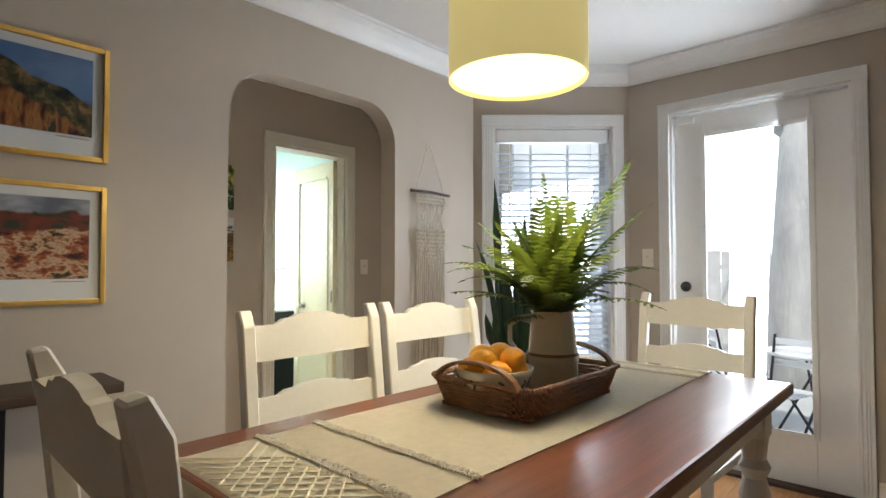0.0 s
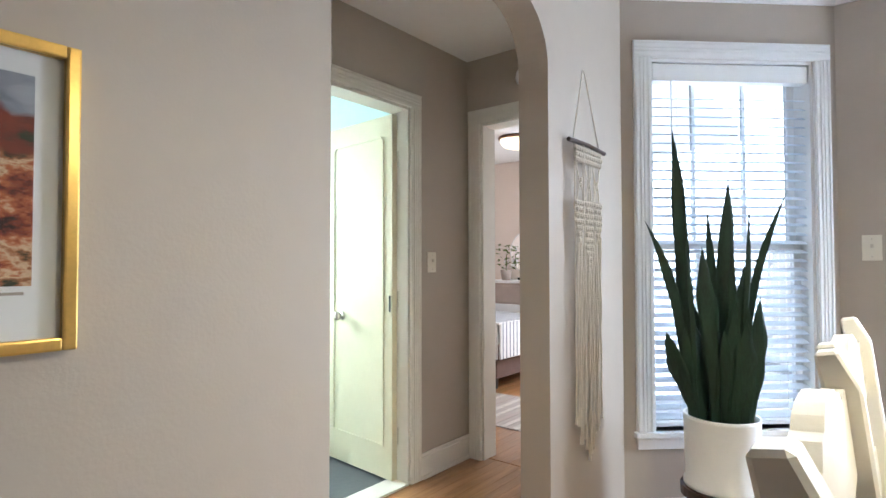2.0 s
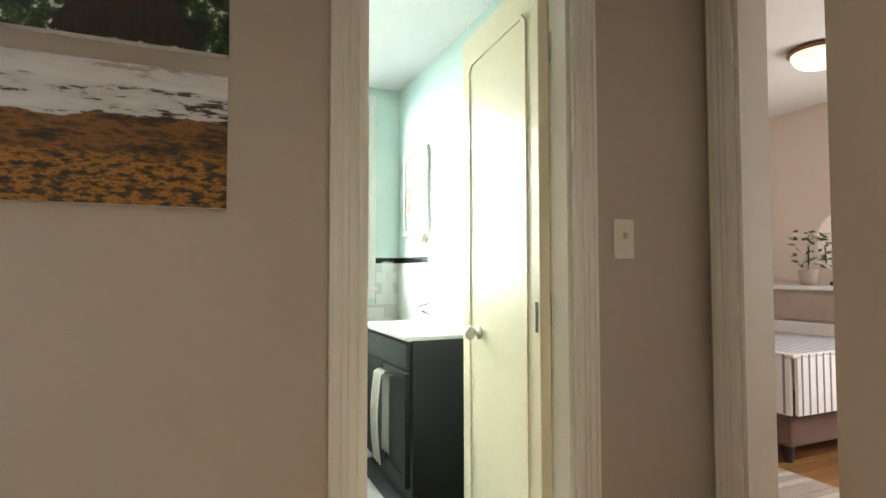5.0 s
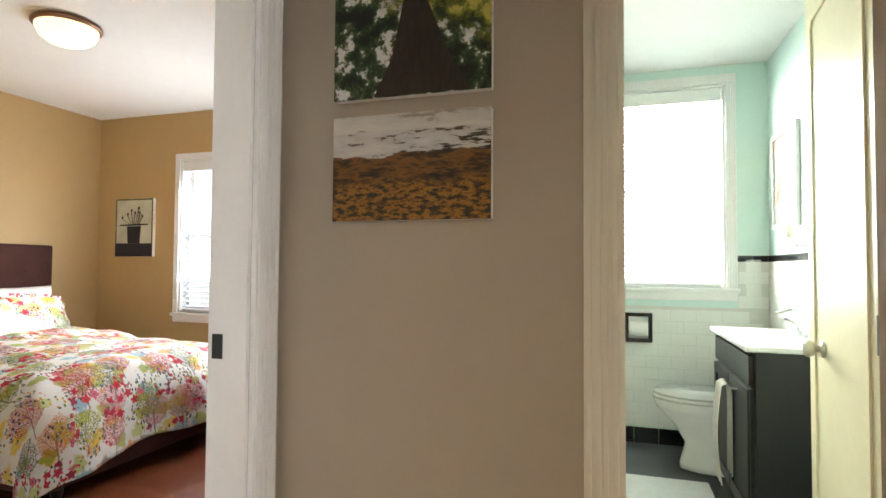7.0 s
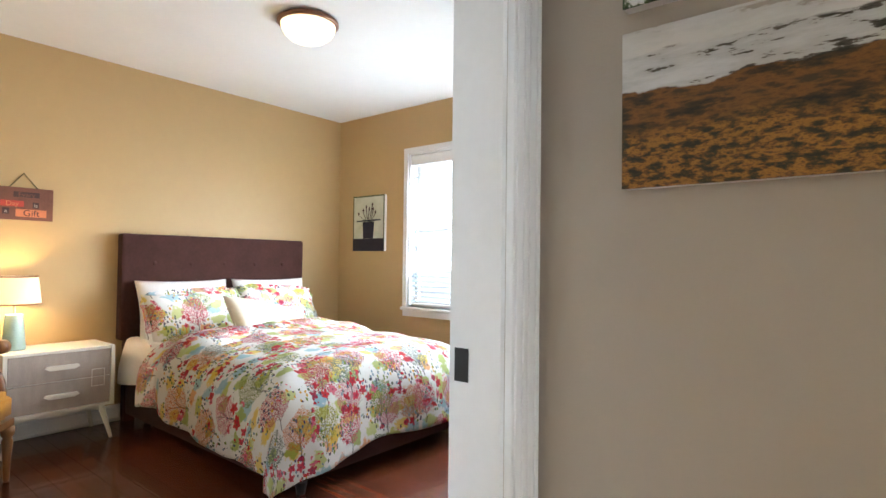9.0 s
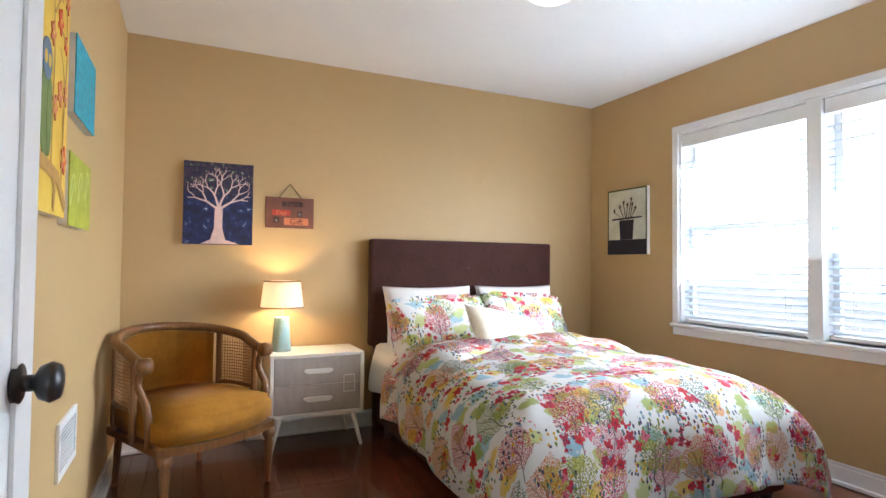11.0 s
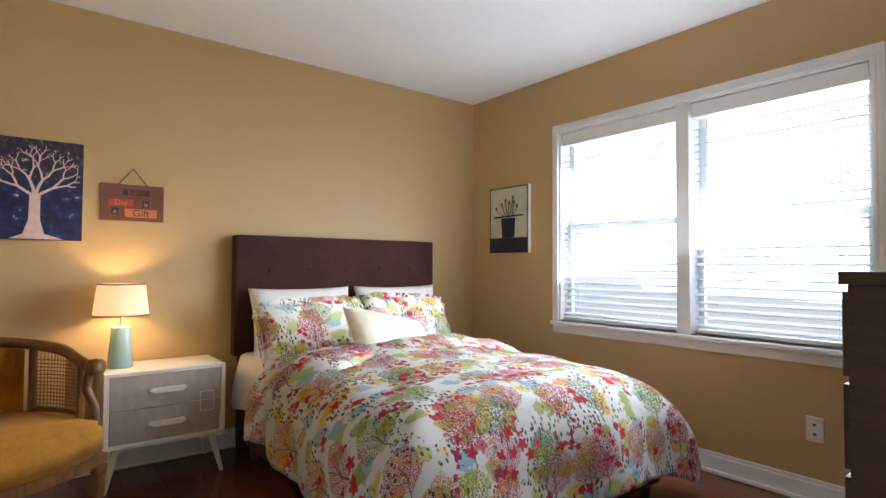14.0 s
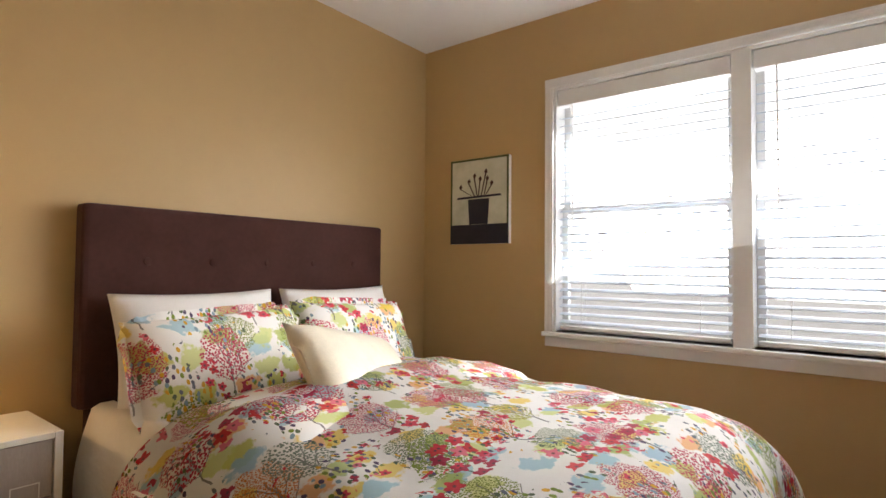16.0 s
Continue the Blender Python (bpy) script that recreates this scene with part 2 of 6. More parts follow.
def turned(bm, profile, seg=24, m=None, caps=True):
    """A turned body from rows of (radius, height)."""
    rings = []
    for r, z in profile:
        rings.append([bm.verts.new((r * math.cos(2 * math.pi * i / seg), r * math.sin(2 * math.pi * i / seg), z)) for i in range(seg)])
    new_v = [v for q in rings for v in q]
    for a, b in zip(rings, rings[1:]):
        for i in range(seg):
            bm.faces.new((a[i], a[(i + 1) % seg], b[(i + 1) % seg], b[i]))
    if caps:
        bm.faces.new(rings[0][::-1]), bm.faces.new(rings[-1])
    if m is not None:
        bmesh.ops.transform(bm, matrix=m, verts=new_v)
    return bm


def tube(bm, pts, r, seg=8, taper=1.0):
    """A round bar along points."""
    pts = [Vector(p) for p in pts]
    rings, side = [], None
    for i, p in enumerate(pts):
        d = (pts[min(i + 1, len(pts) - 1)] - pts[max(i - 1, 0)]).normalized()
        if side is None:
            side = d.orthogonal().normalized()
        side = (side - d * side.dot(d)).normalized()
        up = d.cross(side)
        k = r * (1 + (taper - 1) * i / max(1, len(pts) - 1))
        rings.append([bm.verts.new(p + side * k * math.cos(a) + up * k * math.sin(a)) for a in (2 * math.pi * j / seg for j in range(seg))])
    for a, b in zip(rings, rings[1:]):
        for j in range(seg):
            bm.faces.new((a[j], a[(j + 1) % seg], b[(j + 1) % seg], b[j]))
    bm.faces.new(rings[0][::-1]), bm.faces.new(rings[-1])
    return bm


def plate(bm, outline, t0, t1, axis="y"):
    """An outline in the plane across an axis, given thickness. outline: (u, z)."""
    def at(u, z, t):
        return {"y": (u, t, z), "x": (t, u, z), "z": (u, z, t)}[axis]
    a = [bm.verts.new(at(u, z, t0)) for u, z in outline]
    b = [bm.verts.new(at(u, z, t1)) for u, z in outline]
    n = len(a)
    bm.faces.new(a), bm.faces.new(b[::-1])
    for i in range(n):
        bm.faces.new((a[i], b[i], b[(i + 1) % n], a[(i + 1) % n]))
    bmesh.ops.recalc_face_normals(bm, faces=bm.faces)
    return bm


def mesh_of(name, bm, materials, smooth=False):
    me = bpy.data.meshes.new(name)
    bm.to_mesh(me)
    bm.free()
    for m in (materials if isinstance(materials, (list, tuple)) else [materials]):
        me.materials.append(m)
    if smooth:
        for p in me.polygons:
            p.use_smooth = True
    return me


def part(name, bm, material, parent, label="", smooth=False, m=None):
    ob = new(name, mesh_of(name, bm, material, smooth))
    ob.parent = parent
    if m is not None:
        ob.matrix_basis = m
    return tagged(ob, label)


def thing(name, m, label, category, group=""):
    ob = new(name)
    ob.empty_display_size = 0.1
    ob.matrix_basis = m
    return tagged(ob, label, category, group)


def struct(name, bm, material, label="", category="", smooth=False):
    return tagged(new(name, mesh_of(name, bm, material, smooth)), label, category or name.split("_")[0], kind="structure")


def wall(name, p0, p1, thick, height, holes, inner, outer, label):
    """A wall whose inner face runs from p0 to p1; it grows to the left. holes: (u0, u1, z0, z1)."""
    d = Vector((p1[0] - p0[0], p1[1] - p0[1]))
    n = d.length
    bm = bmesh.new()
    cuts = sorted({0, n, *[h[0] for h in holes], *[h[1] for h in holes]})
    for a, b in zip(cuts, cuts[1:]):
        hs = sorted([(h[2], h[3]) for h in holes if h[0] < (a + b) / 2 < h[1]])
        z = 0
        for z0, z1 in hs + [(height, height)]:
            if z0 - z > 1e-4:
                box(bm, a, b, 0, thick, z, z0)
            z = z1
    bmesh.ops.remove_doubles(bm, verts=bm.verts, dist=1e-5)
    for f in bm.faces:
        f.material_index = 1 if f.normal.y > 0.5 else 0
    ob = struct(name, bm, [inner, outer], label, "wall")
    ob.matrix_basis = pose(p0[0], p0[1], 0, 0, 0, math.degrees(math.atan2(d.y, d.x)))
    return ob

# ---- large structure ----
H, HB, HD = 2.47, 2.437, 2.53  # ceiling heights: hall and bedrooms, dining room
C1, C2 = (3.20, 0.0), (3.90, -0.765)
# arch wall
AL, AR, AT, AC = 1.520, 2.500, 2.112, 0.215
arc = [(AL, 0)] + [(AL + AC - AC * math.cos(a), AT - AC + AC * math.sin(a)) for a in np.linspace(0, math.pi / 2, 12)]
arc += [(AR - AC + AC * math.sin(a), AT - AC + AC * math.cos(a)) for a in np.linspace(0, math.pi / 2, 12)] + [(AR, 0)]
bm = plate(bmesh.new(), [(1.33, 0)] + arc + [(3.64, 0), (3.64, HD), (1.33, HD)], 0.0, 0.12)
struct("wall_arch", bm, GREIGE, "greige painted wall with a rounded arch", "wall")
wall("wall_dining_left", (-2.19, 0.0), (1.33, 0.0), 0.10, HD, [], GREIGE, TAN, "greige painted plaster wall")
DWL = math.hypot(C2[0] - C1[0], C2[1] - C1[1])
WU0, WU1, WZ0, WZ1 = 0.135, 0.92, 0.44, 2.14
wall("wall_window", C1, C2, 0.14, HD, [(WU0, WU1, WZ0, WZ1)], GREIGE, SIDING, "greige angled wall round a window")
DY0, DY1 = -1.03, -1.955
wall("wall_door", C2, (3.90, -4.3), 0.14, HD, [(-DY0 - 0.765, -DY1 - 0.765, 0, 2.17)], GREIGE, SIDING, "greige wall round the patio door")
wall("wall_rear", (3.90, -4.3), (-1.4, -4.3), 0.12, HD, [], GREIGE, SIDING, "greige plain wall")
wall("wall_side", (-1.4, -4.3), (-1.4, 0), 0.12, HD, [], GREIGE, SIDING, "greige plain wall")
wall("wall_hall", (1.45, 1.10), (3.52, 1.10), 0.12, H, [(0.925, 1.53, 0, 2.06)], GREIGE, MINT, "greige hall wall with the bathroom doorway")
wall("wall_hall_left", (1.45, 0.12), (1.45, 3.51), 0.12, H, [(0.065, 0.85, 0, 2.06)], GREIGE, TAN, "painted wall with the bedroom doorway")
wall("wall_hall_right", (3.52, 1.22), (3.52, 0.12), 0.12, H, [(0.225, 1.0, 0, 2.06)], GREIGE, PEACH, "greige wall with the spare room doorway")
wall("wall_bath_right", (3.29, 3.51), (3.29, 1.22), 0.12, H, [], MINT, PEACH, "mint painted bathroom wall")
wall("wall_headboard", (-2.07, 0.0), (-2.07, 3.51), 0.12, H, [], TAN, SIDING, "tan painted bedroom wall")
BW = (-1.16, -0.30, -0.22, 0.61, 0.72, 2.03)
wall("wall_bed_window", (-2.19, 3.51), (1.45, 3.51), 0.16, H, [(BW[0] + 2.19, BW[3] + 2.19, BW[4], BW[5])], TAN, SIDING, "tan painted wall with a double window")
wall("wall_bath_window", (1.45, 3.51), (3.41, 3.51), 0.16, H, [(0.80, 1.60, 1.0, 2.29)], MINT, SIDING, "mint painted wall with a window")
wall("wall_spare_far", (6.6, 3.3), (6.6, 0.14), 0.12, H, [(1.7, 3.0, 0.75, 2.05)], PEACH, SIDING, "pale peach painted wall")
wall("wall_spare_left", (3.41, 3.3), (6.6, 3.3), 0.12, H, [], PEACH, SIDING, "pale peach painted wall")
wall("wall_spare_right", (6.6, 0.26), (3.64, 0.26), 0.12, H, [], PEACH, SIDING, "pale peach painted wall")
# ceilings
struct("ceiling_dining", plate(bmesh.new(), [(-1.52, -4.42), (4.04, -4.42), (4.04, -0.7), (3.3, 0.1), (-1.52, 0.1)], HD, HD + 0.1, "z"), CEIL, "flat white ceiling", "ceiling")
struct("ceiling_bedroom", B(-2.08, 1.34, 0.09, 3.52, HB, HB + 0.13), CEIL, "flat white ceiling", "ceiling")
struct("ceiling_hall", B(1.40, 3.575, 0.06, 1.16, H, H + 0.1), CEIL, "flat white ceiling", "ceiling")
struct("ceiling_bath", B(1.44, 3.30, 1.21, 3.52, 2.41, H + 0.1), CEIL, "flat white ceiling", "ceiling")
struct("ceiling_spare_room", box(B(3.58, 6.72, 0.14, 3.42, H, H + 0.1), 3.41, 3.58, 1.17, 3.42, H, H + 0.1), CEIL, "flat white ceiling", "ceiling")
# floors: the boards lie on these
F_BED = struct("floor_bedroom", B(-2.19, 1.39, 0.05, 3.67, -0.12, -0.013), SHELFW, "dark reddish wooden floor", "floor")
F_HALL = struct("floor_hall", B(1.39, 3.58, 0.0, 1.16, -0.12, -0.013), SHELFW, "honey oak board floor", "floor")
F_DIN = struct("floor_dining", plate(bmesh.new(), [(-1.52, -4.42), (4.04, -4.42), (4.04, -0.7), (3.3, 0.0), (-1.52, 0.0)], -0.12, -0.013, "z"), SHELFW, "dark wooden floor", "floor")
F_BATH = struct("floor_bath", B(1.39, 3.41, 1.16, 3.67, -0.12, -0.005), SLATE, "dark grey tiled floor", "floor")
F_SPARE = struct("floor_spare_room", B(3.58, 6.72, 0.14, 3.42, -0.12, -0.013), SHELFW, "honey oak board floor", "floor")


def crown(name, pts, z):
    """A moulding along the top of the walls; its profile steps out from the wall."""
    prof = [(0, 0), (0.012, 0.0), (0.018, 0.018), (0.04, 0.045), (0.066, 0.072), (0.078, 0.10), (0.09, 0.104), (0.09, 0.12), (0, 0.12)]
    bm = bmesh.new()
    P = [Vector(p) for p in pts]
    rings = []
    for i, p in enumerate(P):
        d0 = (P[i] - P[i - 1]).normalized() if i else (P[1] - P[0]).normalized()
        d1 = (P[i + 1] - P[i]).normalized() if i < len(P) - 1 else d0
        n0, n1 = Vector((d0.y, -d0.x)), Vector((d1.y, -d1.x))
        m = (n0 + n1).normalized()
        m = m / m.dot(n0)
        rings.append([bm.verts.new((p.x + m.x * o, p.y + m.y * o, z - 0.12 + h)) for o, h in prof])
    k = len(prof)
    for a, b in zip(rings, rings[1:]):
        for j in range(k):
            bm.faces.new((a[j], b[j], b[(j + 1) % k], a[(j + 1) % k]))
    bmesh.ops.recalc_face_normals(bm, faces=bm.faces)
    return struct(name, bm, WHITE, "white crown moulding", "trim")


crown("trim_crown", [(-1.4, -0.001), (C1[0], -0.001), (C2[0] - 0.001, C2[1]), (3.899, -4.3)], HD - 0.002)


def base(name, p0, p1, mt=None, h=0.14):
    """A baseboard whose face stands to the right of the way from p0 to p1."""
    d = Vector((p1[0] - p0[0], p1[1] - p0[1]))
    bm = B(0, d.length, -0.016, -0.0005, 0, h - 0.02, bevel=0.002)
    box(bm, 0, d.length, -0.011, -0.0005, h - 0.02, h, bevel=0.003)
    box(bm, 0, d.length, -0.03, -0.0165, 0, 0.022, bevel=0.006)
    ob = struct(name, bm, mt or TRIM, "painted baseboard", "baseboard")
    ob.matrix_basis = pose(p0[0], p0[1], 0.001, 0, 0, math.degrees(math.atan2(d.y, d.x)))


base("baseboard_arch_left", (-1.4, 0), (AL - 0.002, 0))
base("baseboard_arch_right", (AR + 0.002, 0), C1)
base("baseboard_window", C1, C2)
base("baseboard_door", C2, (3.9, -0.96))
base("baseboard_door_far", (3.9, -2.03), (3.9, -4.3))
base("baseboard_hall_left", (1.46, 1.10), (2.285, 1.10))
base("baseboard_hall", (3.062, 1.10), (3.518, 1.10))
base("baseboard_headboard", (-2.07, 0.1), (-2.07, 3.51), WHITE, 0.11)
base("baseboard_bed_window", (-2.07, 3.51), (1.33, 3.51), WHITE, 0.11)
base("baseboard_bed_left", (0.95, 0.10), (-2.07, 0.10), WHITE, 0.11)
base("baseboard_bed_right", (1.33, 3.5), (1.33, 1.05), WHITE, 0.11)
base("baseboard_spare", (3.64, 3.3), (6.6, 3.3))
base("baseboard_spare_far", (6.6, 3.3), (6.6, 0.26))
base("baseboard_arch_jamb", (AR + 0.0005, 0.119), (AR + 0.0005, 0.001))


def casing(name, m, u0, u1, z0, z1, w=0.088, sill=False, mt=None, label="cream painted moulded door casing", deep=0.13):
    """Trim round an opening: local x along the wall, the wall's face at y 0, the room at y < 0. Also lines the opening."""
    mt = mt or TRIM
    ob = struct(name, bmesh.new(), mt, label, "casing")
    ob.matrix_basis = m

    def strip(a0, a1, b0, b1, up):
        bm = B(a0, a1, -0.016, -0.0005, b0, b1, bevel=0.002)
        if up:
            for k in (0.15, 0.42, 0.62, 0.9):
                c = a0 + (a1 - a0) * k
                box(bm, c - 0.006, c + 0.006, -0.0205, -0.0165, b0, b1, bevel=0.0018)
        else:
            for k in (0.15, 0.42, 0.62, 0.9):
                c = b0 + (b1 - b0) * k
                box(bm, a0, a1, -0.0205, -0.0165, c - 0.006, c + 0.006, bevel=0.0018)
        return bm
    part("side_trim", strip(u0 - w, u0, z0, z1 - 0.001, True), mt, ob)
    part("side_trim", strip(u1, u1 + w, z0, z1 - 0.001, True), mt, ob)
    part("head_trim", strip(u0 - w, u1 + w, z1, z1 + w, False), mt, ob)
    part("jamb", B(u0 - 0.0005, u0 + 0.014, 0.0, deep, z0 + 0.001, z1 - 0.015), mt, ob)
    part("jamb", B(u1 - 0.014, u1 + 0.0005, 0.0, deep, z0 + 0.001, z1 - 0.015), mt, ob)
    part("head_jamb", B(u0 + 0.001, u1 - 0.001, 0.0, deep, z1 - 0.0145, z1 + 0.0005), mt, ob)
    if sill:
        part("window_sill", B(u0 - w - 0.012, u1 + w + 0.012, -0.034, deep, z0 - 0.026, z0, bevel=0.006), mt, ob)
        part("apron", B(u0 - w, u1 + w, -0.016, -0.0005, z0 - 0.078, z0 - 0.027, bevel=0.004), mt, ob)
    return ob


def wall_pose(p0, p1):
    return pose(p0[0], p0[1], 0, 0, 0, math.degrees(math.atan2(p1[1] - p0[1], p1[0] - p0[0])))


casing("door_1", wall_pose((1.45, 1.10), (3.52, 1.10)), 0.925, 1.53, 0, 2.06, w=0.08, label="cream moulded casing of the bathroom doorway")
casing("door_2", wall_pose((1.45, 0.12), (1.45, 1.10)), 0.065, 0.85, 0, 2.06, w=0.10, mt=WHITE, label="white moulded casing of the bedroom doorway", deep=0.119)
casing("door_3", wall_pose((3.52, 1.22), (3.52, 0.14)), 0.225, 1.0, 0, 2.06, label="cream moulded casing of the spare room doorway")
casing("door_4", wall_pose(C2, (3.9, -4.3)), -DY0 - 0.765, -DY1 - 0.765, 0, 2.17, w=0.068, mt=WHITE, label="white casing of the patio door")
casing("window_1", wall_pose(C1, C2), WU0, WU1, WZ0, WZ1, w=0.078, sill=True, mt=WHITE, label="white casing of the dining window")
casing("window_2", wall_pose((-2.19, 3.51), (1.45, 3.51)), BW[0] + 2.19, BW[3] + 2.19, BW[4], BW[5], w=0.045, sill=True, mt=WHITE, label="white casing of the double bedroom window")
casing("window_3", wall_pose((1.45, 3.51), (3.41, 3.51)), 0.80, 1.60, 1.0, 2.29, w=0.06, sill=True, mt=WHITE, label="white casing of the bathroom window")


def sash(name, m, u0, u1, z0, z1, cols=3, label="white double-hung window with glass panes"):
    """A double-hung sash pair in its opening."""
    ob = thing(name, m, label, "window")
    ob["kind"] = "structure"
    zm = (z0 + z1) / 2
    for a, b, y in ((z0, zm + 0.02, 0.075), (zm - 0.02, z1, 0.105)):
        bm = bmesh.new()
        for q in ((u0, u0 + 0.035, a, b), (u1 - 0.035, u1, a, b)):
            box(bm, q[0], q[1], y, y + 0.028, q[2], q[3], bevel=0.003)
        for q in ((a, a + 0.045), (b - 0.04, b)):
            box(bm, u0 + 0.036, u1 - 0.036, y, y + 0.028, *q, bevel=0.003)
        fr = part("sash_frame", bm, WHITE, ob)
        for k in range(1, cols):
            u = u0 + (u1 - u0) * k / cols
            part("glazing_bar", B(u - 0.008, u + 0.008, y + 0.004, y + 0.024, a + 0.046, b - 0.041), WHITE, fr)
        p = part("pane", B(u0 + 0.03, u1 - 0.03, y + 0.012, y + 0.016, a + 0.04, b - 0.036), GLASS, fr)
        p.visible_shadow = False
    return ob


def blind(name, m, u0, u1, z0, z1, pitch=0.042, tilt=22, label="white horizontal slat blind hanging in a window", valance=0.085):
    """A lowered blind: headrail, slats, bottom rail, cords."""
    ob = thing(name, m, label, "blind")
    part("headrail", B(u0 + 0.004, u1 - 0.004, 0.005, 0.06, z1 - valance, z1 - 0.004, bevel=0.004), WHITE, ob)
    part("bottom_rail", B(u0 + 0.01, u1 - 0.01, 0.018, 0.058, z0 + 0.012, z0 + 0.032, bevel=0.005), WHITE, ob)
    w = u1 - u0 - 0.02
    bm = bmesh.new()
    prev = None
    for j in range(5):
        t = -1 + j / 2
        y, z = 0.024 * t, 0.0035 * (1 - t * t)
        v = [bm.verts.new((s * w / 2, y, z + o)) for s, o in ((-1, 0), (1, 0), (1, -0.0022), (-1, -0.0022))]
        if prev:
            for i in range(4):
                bm.faces.new((prev[i], prev[(i + 1) % 4], v[(i + 1) % 4], v[i]))
        else:
            bm.faces.new(v[::-1])
        prev = v
    bm.faces.new(prev)
    me = mesh_of("slat", bm, SLAT)
    n = int((z1 - valance - z0 - 0.05) / pitch)
    for i in range(n):
        s = new("slat", me)
        s.parent = ob
        s.matrix_basis = pose((u0 + u1) / 2, 0.038, z0 + 0.055 + i * pitch + random.uniform(-0.001, 0.001), tilt + random.uniform(-3, 3), 0, 0)
    for k in (0.16, 0.84):
        for y in (0.012, 0.064):
            part("cord", tube(bmesh.new(), [(u0 + (u1 - u0) * k, y, z0 + 0.03), (u0 + (u1 - u0) * k, y, z1 - valance)], 0.0012, 5), WHITE, ob)
    part("wand", tube(bmesh.new(), [(u0 + 0.09, 0.0, z1 - valance), (u0 + 0.092, -0.002, z1 - valance - 0.62)], 0.0035, 6), WHITE, ob)
    return ob


mw = wall_pose(C1, C2)
sash("window_sash_dining", mw, WU0 + 0.014, WU1 - 0.014, WZ0, WZ1 - 0.015, 3)
blind("window_blind", mw, WU0 + 0.014, WU1 - 0.014, WZ0, WZ1 - 0.016, tilt=20)
mb = wall_pose((-2.19, 3.51), (1.45, 3.51))
for a, b in ((BW[0], BW[1]), (BW[2], BW[3])):
    sash("window_sash_bedroom", mb, a + 2.19 + (0.014 if a < -1 else 0), b + 2.19 - (0.014 if b > 0 else 0), BW[4], BW[5] - 0.015, 1, "white double-hung bedroom window with clear glass")
    blind("window_blind", mb, a + 2.19 + (0.016 if a < -1 else 0.002), b + 2.19 - (0.016 if b > 0 else 0.002), BW[4], BW[5] - 0.016, tilt=14, label="white slat blind lowered over a bright bedroom window")
struct("window_mullion", B(BW[1] + 0.001, BW[2] - 0.001, 3.494, 3.66, BW[4] + 0.001, BW[5] - 0.016, bevel=0.003), WHITE, "white post between two windows", "trim")
mbt = wall_pose((1.45, 3.51), (3.41, 3.51))
sash("window_sash_bath", mbt, 0.815, 1.585, 1.0, 2.275, 1, "white bathroom window with bright glass")
blind("window_blind", mbt, 0.816, 1.584, 1.0, 2.274, tilt=22, label="white slat blind over the bathroom window")

# ---- doors ----


def door_leaf(name, m, w, h, mt, label, knob_mat, knob_z=0.885, back=0.165, t=0.036):
    """A panel door: local x from the hinge, y its thickness about 0, side: the face with the raised panel shown first."""
    ob = thing(name, m, label, "door")
    part("leaf", B(0, w, -t / 2, t / 2, 0.008, h, bevel=0.003), mt, ob)
    for s in (-1, 1):
        for z0, z1, top in ((0.18, h - 0.11, True),):
            x0, x1 = 0.07, w - 0.07
            cut = 0.03
            o = [(x0, z0), (x1, z0), (x1, z1 - cut), (x1 - cut, z1), (x0 + cut, z1), (x0, z1 - cut)]
            i = [(x0 + 0.014, z0 + 0.014), (x1 - 0.014, z0 + 0.014), (x1 - 0.014, z1 - cut - 0.006), (x1 - cut - 0.006, z1 - 0.014), (x0 + cut + 0.006, z1 - 0.014), (x0 + 0.014, z1 - cut - 0.006)]
            bm = bmesh.new()
            y0, y1 = s * (t / 2 + 0.0005), s * (t / 2 + 0.006)
            for k in range(6):
                a, b = k, (k + 1) % 6
                q = [o[a], o[b], i[b], i[a]]
                plate(bm, q, y0, y1)
            part("panel_moulding", bm, mt, ob)
        k = part("knob", turned(bmesh.new(), [(0.026, 0), (0.026, 0.006), (0.011, 0.008), (0.011, 0.022), (0.022, 0.028), (0.027, 0.04), (0.022, 0.05), (0.008, 0.053)], 20, pose(w - back, s * t / 2, knob_z, -90 * s, 0, 0)), knob_mat, ob, smooth=True)
    for z in (0.25, 1.0, h - 0.25):
        part("hinge", tube(bmesh.new(), [(-0.004, -t / 2 - 0.004, z - 0.045), (-0.004, -t / 2 - 0.004, z + 0.045)], 0.006, 8), BLACKM if mt is WHITE else NICKEL, ob)
    return ob


door_leaf("bathroom_door", pose(2.946, 1.182, 0, 0, 0, 85.5), 0.62, 2.03, DOORP, "cream panelled bathroom door standing open", NICKEL)
door_leaf("bedroom_door", pose(1.335, 0.205, 0, 0, 0, 176.5), 0.745, 2.03, WHITE, "white panelled bedroom door standing open", BLACKM, 0.945, 0.07)
part("strike_plate", B(1.345, 1.378, 0.9535, 0.955, 0.875, 0.94), BLACKM, None, "black strike plate").parent = bpy.data.objects["door_2"]
bpy.data.objects["strike_plate"].matrix_parent_inverse = bpy.data.objects["door_2"].matrix_basis.inverted()

bath_door = bpy.data.objects["bathroom_door"]
part("latch_slot", B(0.012, 0.026, 0.0185, 0.0205, 0.93, 1.02, bevel=0.001), BLACKM, bath_door, "black latch plate")

